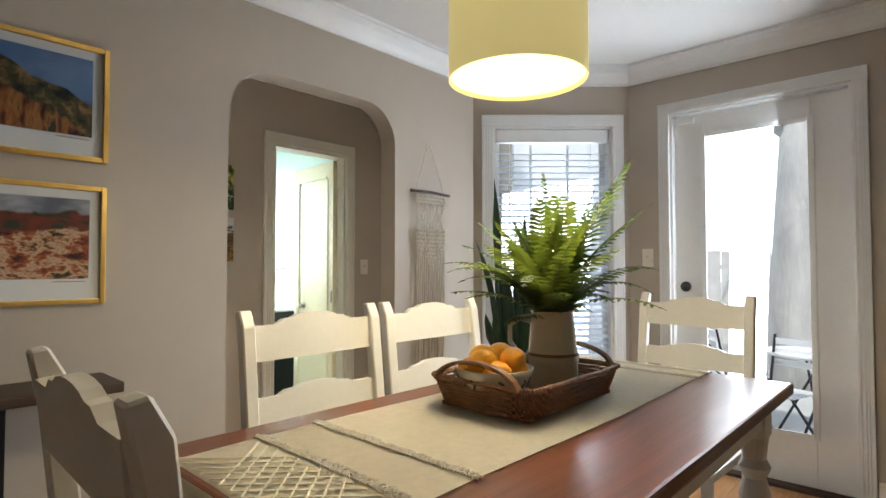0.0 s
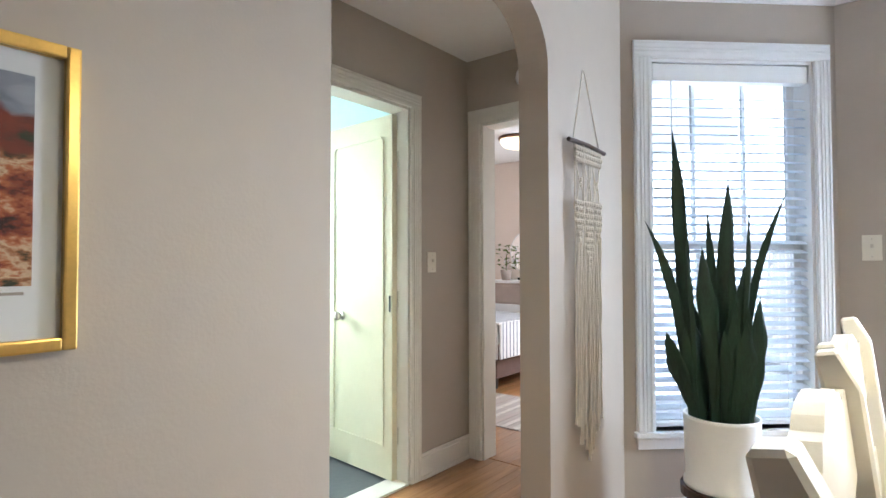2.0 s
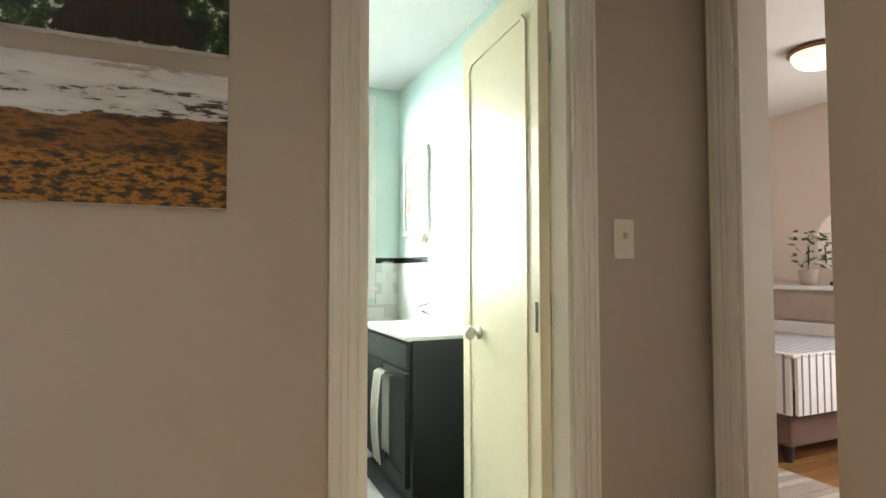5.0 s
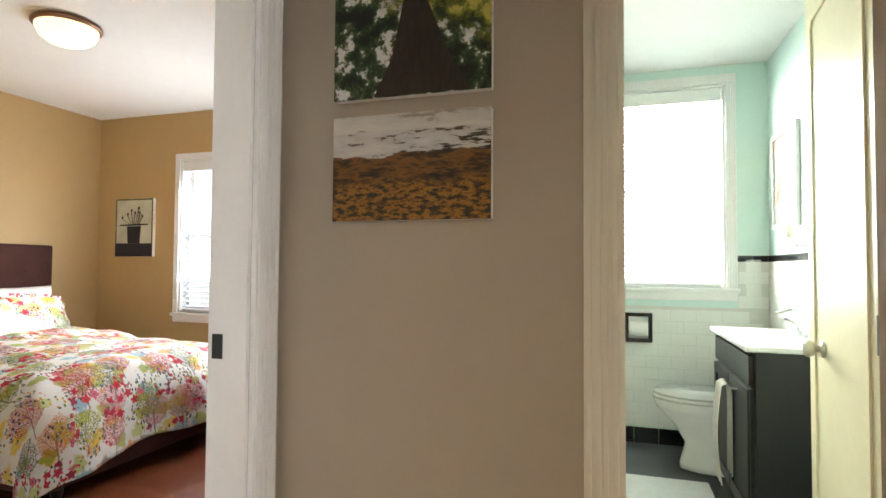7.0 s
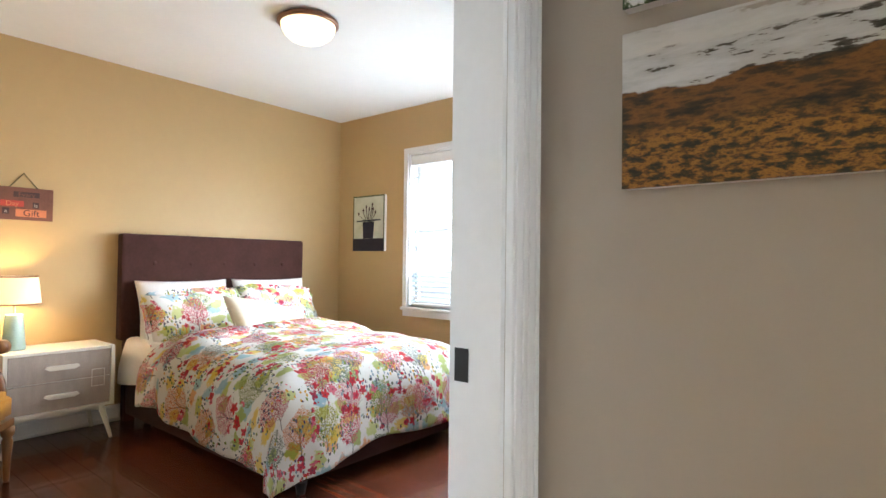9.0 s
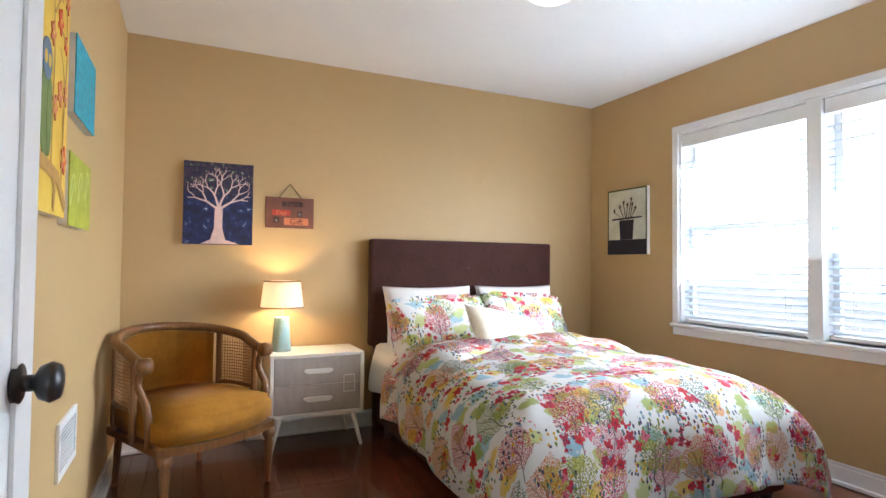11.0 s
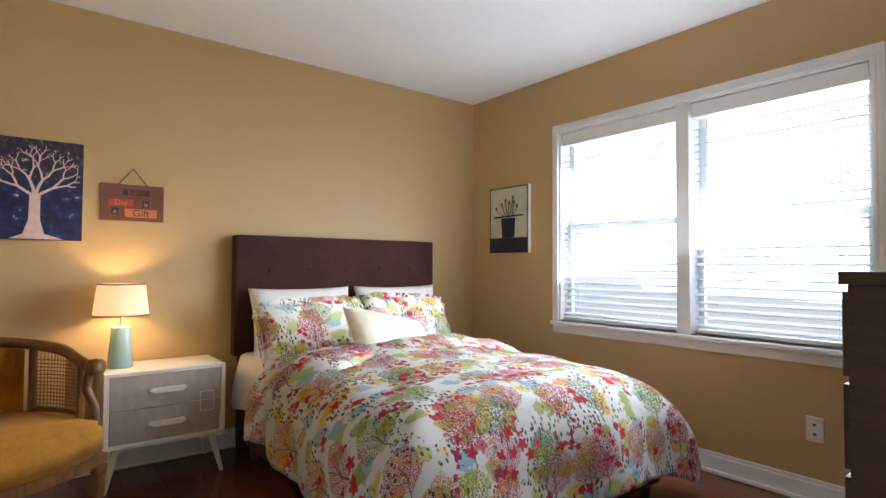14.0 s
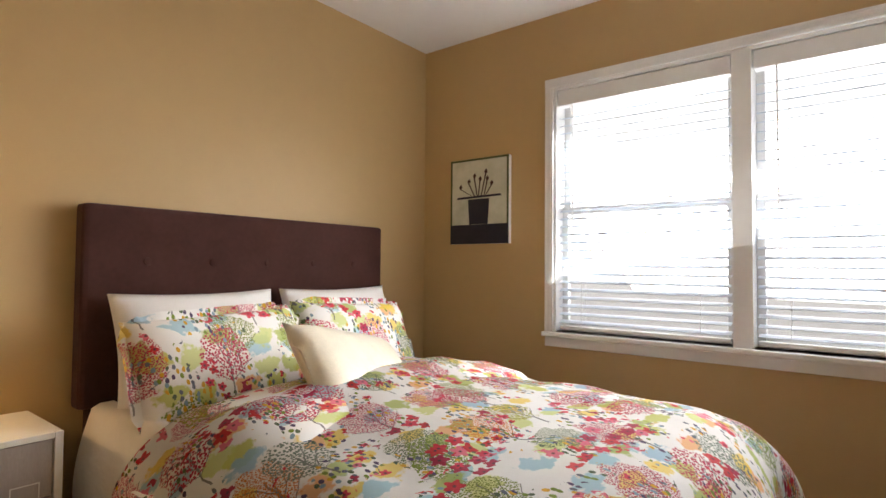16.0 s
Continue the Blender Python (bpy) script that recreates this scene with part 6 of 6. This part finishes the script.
CREAMG = ramp_mat("pale_green_canvas", [(5, (1, 1, 1), [(0.35, (0.48, 0.50, 0.36)), (0.6, (0.66, 0.66, 0.54))], 0, 0, 0, 0)])
EDGEG = mat("dark_green_edge", (0.08, 0.10, 0.035), 0.6, 0.3, 30)
NAVY = mat("dark_navy_paint", (0.014, 0.014, 0.03), 0.5, 0.3, 18)
hp = canvas("brush_painting", pose(-1.63, 3.51, 1.195), 0.412, 0.507, CREAMG, "canvas painting of paintbrushes in a black top hat")
for q in ((-0.205, -0.193, 0, 0.506), (0.193, 0.205, 0, 0.506), (-0.192, 0.192, 0.494, 0.506)):
    part("painted_edge", B(q[0], q[1], -0.0312, -0.0302, q[2], q[3]), EDGEG, hp)
part("painted_table", B(-0.204, 0.204, -0.0318, -0.0302, 0.001, 0.115), NAVY, hp)
bm = plate(bmesh.new(), [(-0.065, 0.116), (0.065, 0.116), (0.075, 0.265), (-0.075, 0.265)], -0.0325, -0.0303)
plate(bm, [(-0.16, 0.268), (0.16, 0.275), (0.15, 0.287), (-0.15, 0.281)], -0.0325, -0.0303)
part("painted_hat", bm, NAVY, hp)
BRUSHP = mat("painted_brush_brown", (0.06, 0.025, 0.02), 0.6, 0.3, 30)
for x0, x1, z1 in ((-0.05, -0.13, 0.36), (-0.03, -0.07, 0.39), (-0.01, -0.03, 0.42), (0.0, 0.01, 0.40), (0.02, 0.05, 0.44), (0.04, 0.06, 0.40), (0.05, 0.09, 0.37)):
    bm = plate(bmesh.new(), [(x0 - 0.003, 0.285), (x0 + 0.003, 0.285), (x1 + 0.004, z1 - 0.03), (x1 + 0.013, z1 - 0.02), (x1 + 0.004, z1), (x1 - 0.010, z1 - 0.015), (x1 - 0.005, z1 - 0.03)], -0.0322, -0.0303)
    part("painted_brush", bm, BRUSHP, hp)

YEL = ramp_mat("yellow_owl_canvas", [(6, (1, 1, 1), [(0.35, (0.72, 0.42, 0.03)), (0.6, (0.80, 0.55, 0.07))], 0, 0, 0, 0)])
TURQ = mat("turquoise_canvas_paint", (0.03, 0.30, 0.38), 0.6, 0.35, 40, 0.2, 60)
LIME = mat("lime_canvas_paint", (0.42, 0.45, 0.04), 0.6, 0.25, 20, 0.2, 60)
LIMEL = mat("light_lime_paint", (0.62, 0.66, 0.22), 0.6, 0.1, 20)
ml = 180
ow = canvas("owl_painting", pose(-0.01, 0.10, 1.225, 0, 0, ml), 0.62, 0.80, YEL, "yellow canvas painting of two birds on a branch", 0.035)
REDO = mat("orange_red_petal_paint", (0.62, 0.09, 0.02), 0.6, 0.15, 20)
BR_ = mat("painted_branch_tan", (0.48, 0.26, 0.06), 0.6, 0.2, 20)
PF = -0.0375  # the painted layer's depth


def flat(bm):
    bmesh.ops.scale(bm, vec=(1, 0.12, 1), space=Matrix.Translation((0, -PF, 0)), verts=bm.verts)
    return bm


def oval(x, z, rx, rz, lift=0.0, n=20, lobes=0):
    return plate(bmesh.new(), [(x + rx * (1 + 0.3 * math.cos(lobes * a) * (lobes > 0)) * math.cos(a), z + rz * (1 + 0.3 * math.cos(lobes * a) * (lobes > 0)) * math.sin(a)) for a in np.linspace(0, 2 * math.pi, n, endpoint=False)], PF - lift, -0.0354)


part("painted_branch", flat(tube(bmesh.new(), [(-0.30, PF, 0.15), (-0.1, PF, 0.13), (0.08, PF, 0.115), (0.2, PF, 0.10), (0.29, PF, 0.03)], 0.020, 6)), BR_, ow)
part("painted_branch", flat(tube(bmesh.new(), [(0.13, PF, 0.12), (0.17, PF, 0.06), (0.16, PF, 0.01)], 0.012, 6, 0.7)), BR_, ow)
for pts, r in (([(0.12, PF, 0.12), (0.13, PF, 0.40), (0.10, PF, 0.62), (0.13, PF, 0.79)], 0.006), ([(0.24, PF, 0.09), (0.255, PF, 0.30), (0.275, PF, 0.45), (0.25, PF, 0.62), (0.27, PF, 0.78)], 0.008), ([(0.265, PF, 0.35), (0.22, PF, 0.42), (0.19, PF, 0.45)], 0.005), ([(0.125, PF, 0.52), (0.18, PF, 0.58), (0.21, PF, 0.58)], 0.005), ([(0.26, PF, 0.48), (0.21, PF, 0.50)], 0.006)):
    part("painted_stem", flat(tube(bmesh.new(), pts, r, 6, 0.6)), BR_, ow)
OLIVE = mat("painted_olive", (0.16, 0.22, 0.06), 0.6, 0.2, 20)
SLATEB = mat("painted_slate_blue", (0.14, 0.20, 0.30), 0.6, 0.2, 20)
for x, body, wing, head in ((0.055, OLIVE, OLIVE, SLATEB), (-0.075, TURQ, REDP, REDP)):
    b_ = part("painted_bird", oval(x, 0.25, 0.052, 0.125), body, ow)
    part("painted_wing", oval(x + 0.032, 0.24, 0.026, 0.10, 0.0006), wing, b_)
    part("painted_head", oval(x, 0.375, 0.046, 0.052, 0.0009), head, b_)
    for e in (-0.018, 0.020):
        part("painted_eye", oval(x + e, 0.375, 0.013, 0.018, 0.0014, 12), YEL, b_)
random.seed(21)
for x, z in ((0.10, 0.70), (0.19, 0.62), (0.27, 0.60), (0.19, 0.52), (0.11, 0.46), (0.26, 0.48), (0.15, 0.28), (0.205, 0.33), (0.27, 0.34), (0.265, 0.16), (0.20, 0.76), (-0.18, 0.60), (-0.10, 0.70), (-0.22, 0.45), (0.0, 0.62)):
    r = random.uniform(0.017, 0.026)
    f_ = part("painted_blossom", oval(x, z, r, r * 1.25, 0.0005, 30, 5), ORP if random.random() < 0.3 else REDO, ow)
    part("painted_centre", oval(x, z, r * 0.3, r * 0.3, 0.0011, 8), YEL, f_)
canvas("turquoise_painting", pose(-0.64, 0.10, 1.565, 0, 0, ml), 0.36, 0.25, TURQ, "small turquoise textured canvas")
gr = canvas("green_painting", pose(-0.59, 0.10, 1.212, 0, 0, ml), 0.36, 0.225, LIME, "small lime green canvas with painted vines")
bm = bmesh.new()
for k in range(3):
    tube(bm, [(-0.14 + 0.12 * k + 0.035 * math.cos(a), -0.031, 0.11 + 0.05 * math.sin(a * 1.3) + 0.02 * k) for a in np.linspace(0, 5.2, 14)], 0.004, 5)
bmesh.ops.scale(bm, vec=(1, 0.12, 1), space=Matrix.Translation((0, 0.031, 0)), verts=bm.verts)
part("painted_vine", bm, LIMEL, gr)
vt = thing("wall_vent", pose(-0.62, 0.10, 0.42, 0, 0, ml), "white louvred wall vent near the floor", "vent")
bm = bmesh.new()
for q in ((-0.14, -0.115, 0, 0.18), (0.115, 0.14, 0, 0.18), (-0.115, 0.115, 0, 0.025), (-0.115, 0.115, 0.155, 0.18)):
    box(bm, q[0], q[1], -0.012, -0.001, q[2], q[3], bevel=0.002)
part("frame", bm, WHITE, vt)
part("backing", B(-0.115, 0.115, -0.004, -0.001, 0.025, 0.155), BLACKM, vt)
for k in range(9):
    part("louvre", B(-0.114, 0.114, -0.010, -0.0045, 0.031 + k * 0.0138, 0.038 + k * 0.0138), WHITE, vt)
cl = thing("ceiling_light", pose(-0.47, 1.93, HB), "flush ceiling light with a bronze ring and lit dome", "lamp")
part("ring", turned(bmesh.new(), [(0.150, -0.001), (0.166, -0.010), (0.168, -0.022), (0.160, -0.030), (0.150, -0.032), (0.140, -0.020)], 40), BRONZE, cl, smooth=True)
part("dome", turned(bmesh.new(), [(0.149, -0.024), (0.147, -0.046), (0.131, -0.080), (0.097, -0.106), (0.050, -0.121), (0.004, -0.126)], 36), DOME, cl, "lit frosted glass dome", smooth=True)
dc = thing("tall_dresser", pose(1.07, 2.46, 0), "tall dark brown wooden chest of drawers", "dresser")
part("body", B(-0.225, 0.24, -0.20, 0.55, 0.06, 1.05, bevel=0.004), SHELFW, dc)
part("top", B(-0.24, 0.245, -0.22, 0.57, 1.0505, 1.085, bevel=0.004), SHELFW, dc)
for k in range(4):
    d = part("drawer", B(-0.243, -0.226, -0.18, 0.53, 0.09 + k * 0.24, 0.31 + k * 0.24, bevel=0.003), SHELFW, dc)
    for y in (0.0, 0.35):
        part("knob", turned(bmesh.new(), [(0.008, 0), (0.015, 0.012), (0.008, 0.02)], 10, pose(-0.243, y, 0.2 + k * 0.24, 0, -90, 0)), BLACKM, d)
for x in (-0.19, 0.2):
    for y in (-0.16, 0.51):
        part("foot", B(x - 0.025, x + 0.025, y - 0.025, y + 0.025, 0, 0.059), SHELFW, dc)

# ---- spare room, seen through its doorway ----
sb = thing("spare_bed", pose(0, 0, 0), "bed with a striped white coverlet and brown skirt", "bed")
part("skirt", B(5.10, 6.05, 1.92, 3.25, 0.10, 0.42, bevel=0.02), SKIRT, sb)
part("mattress", B(5.06, 6.08, 1.88, 3.26, 0.425, 0.62, bevel=0.05), LINENW, sb)
bm = bmesh.new()
STRIPE = mat("blue_grey_stripe", (0.22, 0.24, 0.30), 0.9, 0.1, 20)
box(bm, 5.03, 6.11, 1.85, 3.2, 0.624, 0.645, bevel=0.008)
box(bm, 5.03, 5.052, 1.87, 3.2, 0.30, 0.623, bevel=0.006), box(bm, 5.06, 6.08, 1.845, 1.868, 0.30, 0.623, bevel=0.006)
cv = part("coverlet", bm, LINENW, sb)
bm = bmesh.new()
for k in range(16):
    x = 5.09 + k * 0.063
    box(bm, x, x + 0.012, 1.86, 3.19, 0.6455, 0.6475), box(bm, x, x + 0.012, 1.8425, 1.8445, 0.305, 0.64)
for k in range(18):
    y = 1.90 + k * 0.07
    box(bm, 5.0265, 5.0295, y, y + 0.012, 0.305, 0.64)
part("stripes", bm, STRIPE, cv, "blue-grey woven stripes")
for x in (5.16, 5.98):
    for y in (1.98, 3.2):
        part("foot", turned(bmesh.new(), [(0.025, 0), (0.035, 0.099)], 10, pose(x, y, 0)), BLACKM, sb)
ds = thing("spare_dresser", pose(6.35, 2.35, 0), "taupe dresser with white edged drawers", "dresser")
part("body", B(-0.22, 0.22, -0.42, 0.42, 0.08, 0.97, bevel=0.004), TAUPE, ds)
part("top", B(-0.24, 0.23, -0.44, 0.44, 0.9705, 1.0, bevel=0.004), WHITE, ds)
for k in range(4):
    part("drawer", B(-0.235, -0.2205, -0.39, 0.39, 0.12 + k * 0.21, 0.31 + k * 0.21, bevel=0.003), TAUPE if k % 2 else WHITE, ds)
for y in (-0.36, 0.36):
    for x in (-0.18, 0.18):
        part("foot", B(x - 0.03, x + 0.03, y - 0.03, y + 0.03, 0, 0.079), TAUPE, ds)
mi = thing("round_mirror", pose(6.42, 2.30, 1.0005), "round vanity mirror standing on a dresser", "mirror")
part("glass", turned(bmesh.new(), [(0.25, 0), (0.25, 0.008)], 40, pose(-0.02, 0, 0.33, 0, -90, 0)), MIRRORM, mi)
part("rim", tube(bmesh.new(), [(-0.02, 0.255 * math.cos(a), 0.33 + 0.255 * math.sin(a)) for a in np.linspace(0, 2 * math.pi, 41)], 0.010, 8), WHITE, mi)
part("mirror_base", B(-0.08, 0.06, -0.13, 0.13, 0, 0.03, bevel=0.004), BLACKM, mi)
part("upright", B(-0.01, 0.015, -0.02, 0.02, 0.031, 0.09), BLACKM, mi)
fp = thing("flower_pot", pose(6.28, 2.55, 1.0005), "small potted plant with pale flowers", "plant")
part("pot", turned(bmesh.new(), [(0.05, 0), (0.07, 0.12), (0.065, 0.12), (0.045, 0.01)], 20), TAUPE, fp, smooth=True)
random.seed(4)
bm, b2 = bmesh.new(), bmesh.new()
for k in range(60):
    a, r, z = random.uniform(0, 6.28), random.uniform(0, 0.12), random.uniform(0.14, 0.42)
    x, y = r * math.cos(a), r * math.sin(a)
    u = Vector((random.uniform(-1, 1), random.uniform(-1, 1), random.uniform(-0.3, 1))).normalized() * 0.035
    w = u.orthogonal().normalized() * 0.012
    c = Vector((x, y, z))
    q = b2 if k % 3 == 0 else bm
    q.faces.new([q.verts.new(p) for p in (c - u, c + w, c + u, c - w)])
tube(bm, [(0, 0, 0.05), (0.01, 0, 0.3)], 0.006)
part("foliage", bm, FERN, fp)["kind"] = "stuff"
part("blossom", b2, LINENW, fp)["kind"] = "stuff"
RUGP = mat("pale_worn_rug_wool", (0.60, 0.55, 0.49), 0.95, 0.2, 14, 0.4, 90)
rg = thing("spare_rug", pose(0, 0, 0), "striped grey and cream woven rug", "rug")
part("rug_base", B(4.15, 5.0, 1.0, 2.4, 0, 0.006), DRAWER, rg)
for k in range(14):
    part("rug_stripe", B(4.16, 4.99, 1.03 + k * 0.1, 1.03 + k * 0.1 + random.uniform(0.02, 0.05), 0.0065, 0.009), RUGP if k % 3 else TAUPE, rg)
cl2 = copy_thing(cl, pose(5.45, 1.92, H))

# ---- outdoors ----
struct("ground", B(-60, 60, -60, 60, -0.35, -0.25), CONCRETE, "pale concrete and dry ground", "ground")
HAZE = glow("bright_hazy_sky", (0.93, 0.97, 1.0), 2.6, (0.8, 0.85, 0.9))
struct("backdrop_north", B(-70, 70, 55, 55.5, -3, 40), HAZE, "plain bright hazy sky", "sky")
struct("backdrop_east", B(55, 55.5, -60, 54, -3, 40), HAZE, "plain bright hazy sky", "sky")
fn = thing("fence", pose(11.5, -9, -0.25), "weathered wooden board fence", "fence")
for k in range(60):
    part("board", B(0, 0.02, k * 0.28, k * 0.28 + 0.265, 0, 1.75 + random.uniform(-0.02, 0.02)), FENCEW, fn)
for z in (0.4, 1.4):
    part("rail", B(0.021, 0.06, 0, 16.8, z, z + 0.09), FENCEW, fn)
tr = thing("yard_tree", pose(8.1, -0.95, -0.25), "old tree with a thick pale trunk and bare limbs", "tree")
bm = bmesh.new()
tube(bm, [(0, 0, -0.05), (0.02, 0.03, 0.4), (0.04, 0.02, 1.2), (0.02, -0.05, 2.4), (0.1, -0.1, 3.6)], 0.27, 18, 0.7)
part("trunk", bm, BARK, tr, smooth=True)
random.seed(2)
for k in range(9):
    a = k * 2.4
    x, y, z = 0.05, -0.05, 2.9 + 0.1 * k
    pts = [(x, y, z)]
    for j in range(5):
        x, y, z = x + 0.5 * math.cos(a) + random.uniform(-0.15, 0.15), y + 0.5 * math.sin(a) + random.uniform(-0.15, 0.15), z + 0.35 + random.uniform(-0.1, 0.15)
        pts.append((x, y, z))
    part("limb", tube(bmesh.new(), pts, 0.07, 8, 0.15), BARK, tr)


def folding_chair(m):
    ob = thing("patio_chair", m, "dark metal folding patio chair", "chair", "folding chairs on the patio")
    for s in (-1, 1):
        part("leg_frame", tube(bmesh.new(), [(0.22, s * 0.2, 0), (-0.16, s * 0.2, 0.45), (-0.24, s * 0.2, 0.88)], 0.011), BLACKM, ob)
        part("leg_frame", tube(bmesh.new(), [(-0.22, s * 0.185, 0), (0.2, s * 0.185, 0.45)], 0.011), BLACKM, ob)
    for k in range(6):
        part("seat_slat", B(-0.17 + k * 0.065, -0.12 + k * 0.065, -0.19, 0.19, 0.448, 0.46), WHITE, ob)
    for k in range(3):
        part("back_slat", B(-0.24, -0.228, -0.2, 0.2, 0.62 + k * 0.09, 0.67 + k * 0.09), WHITE, ob)
    return ob


fo = folding_chair(pose(5.5, -1.32, -0.25, 0, 0, 160))
copy_thing(fo, pose(6.1, -0.85, -0.25, 0, 0, -60))
ot = thing("patio_table", pose(6.0, -1.45, -0.25), "small round white patio table", "table")
part("tabletop", turned(bmesh.new(), [(0.36, 0.70), (0.37, 0.71), (0.37, 0.725), (0.02, 0.73)], 36), WHITE, ot)
for k in range(3):
    a = k * 2.094
    part("leg", tube(bmesh.new(), [(0.3 * math.cos(a), 0.3 * math.sin(a), 0), (0.08 * math.cos(a + 2.6), 0.08 * math.sin(a + 2.6), 0.699)], 0.011), BLACKM, ot)

# ---- boards and tiles, piece by piece ----
random.seed(14)


def boards(parent, x0, x1, y0, y1, w, material, lo=0.7, hi=1.5, clip=None):
    """Floor boards along x, each a piece of its own, on shared meshes by length."""
    made = {}
    y = y0
    while y < y1 - 0.01:
        ww = min(w, y1 - y)
        x = x0 - random.uniform(0, 0.5)
        while x < x1:
            ln = round(random.uniform(lo, hi) * 5) / 5
            a, b = max(x, x0), min(x + ln, x1)
            if b - a > 0.03:
                key = (round(b - a, 3), round(ww, 4))
                if key not in made:
                    made[key] = mesh_of("board", B(0.0008, b - a - 0.0008, 0.0008, ww - 0.0008, -0.0125, 0, bevel=0), material)
                ob = new("board", made[key])
                ob.parent = parent
                ob.matrix_basis = pose(a, y, random.uniform(-0.0006, 0))
            x += ln
        y += ww


boards(F_BED, -2.07, 1.38, 0.10, 3.51, 0.088, DARKFLOOR, 1.0, 1.8)
boards(F_HALL, 1.40, 3.57, 0.0, 1.10, 0.058, OAK, 0.6, 1.4)
boards(F_SPARE, 3.58, 6.6, 0.26, 3.3, 0.072, OAK, 1.2, 2.2)
boards(F_DIN, -1.4, 3.9, -4.3, -0.001, 0.12, OAK, 2.0, 3.0)


def tiles(name, m, u0, u1, z0, z1, tw, th, material, label):
    """Wall tiles in courses on a grout bed; local x along the wall, room at y < 0."""
    ob = struct(name, B(u0, u1, -0.006, -0.0005, z0, z1), GROUT, label, "tiles")
    ob.matrix_basis = m
    me = mesh_of("tile", B(0.001, tw - 0.001, -0.0095, -0.0062, 0.001, th - 0.001, bevel=0), material)
    r = 0
    z = z0
    while z < z1 - th * 0.5:
        u = u0 - (tw / 2 if r % 2 else 0)
        while u < u1 - 0.01:
            if u >= u0 - 0.001 and u + tw <= u1 + 0.001:
                t = new("tile", me)
                t.parent, t.matrix_basis = ob, pose(u, 0, z)
            u += tw
        z += th
        r += 1


tiles("tiles_bath_window_wall", wall_pose((1.45, 3.51), (3.41, 3.51)), 0.6, 1.835, 0.11, 0.88, 0.15, 0.075, WTILE, "white brick-laid wall tiles")
tiles("tiles_bath_window_side", wall_pose((1.45, 3.51), (3.41, 3.51)), 1.665, 1.835, 0.88, 1.165, 0.085, 0.075, WTILE, "white wall tiles beside the window")
tiles("tiles_bath_right", wall_pose((3.29, 3.51), (3.29, 1.22)), 0.0, 2.28, 0.11, 1.165, 0.15, 0.075, WTILE, "white brick-laid wall tiles")
tiles("tiles_black_dado", wall_pose((3.29, 3.51), (3.29, 1.22)), 0.0, 2.28, 1.166, 1.206, 0.15, 0.04, BLACKTILE, "black glazed dado tiles")
tiles("tiles_black_dado_window", wall_pose((1.45, 3.51), (3.41, 3.51)), 1.662, 1.83, 1.166, 1.206, 0.084, 0.04, BLACKTILE, "black glazed dado tiles")
tiles("tiles_black_base", wall_pose((1.45, 3.51), (3.41, 3.51)), 0.0, 1.835, 0.0, 0.10, 0.15, 0.10, BLACKTILE, "black glazed skirting tiles")
tiles("tiles_black_base_right", wall_pose((3.29, 3.51), (3.29, 1.22)), 0.0, 2.28, 0.0, 0.10, 0.15, 0.10, BLACKTILE, "black glazed skirting tiles")
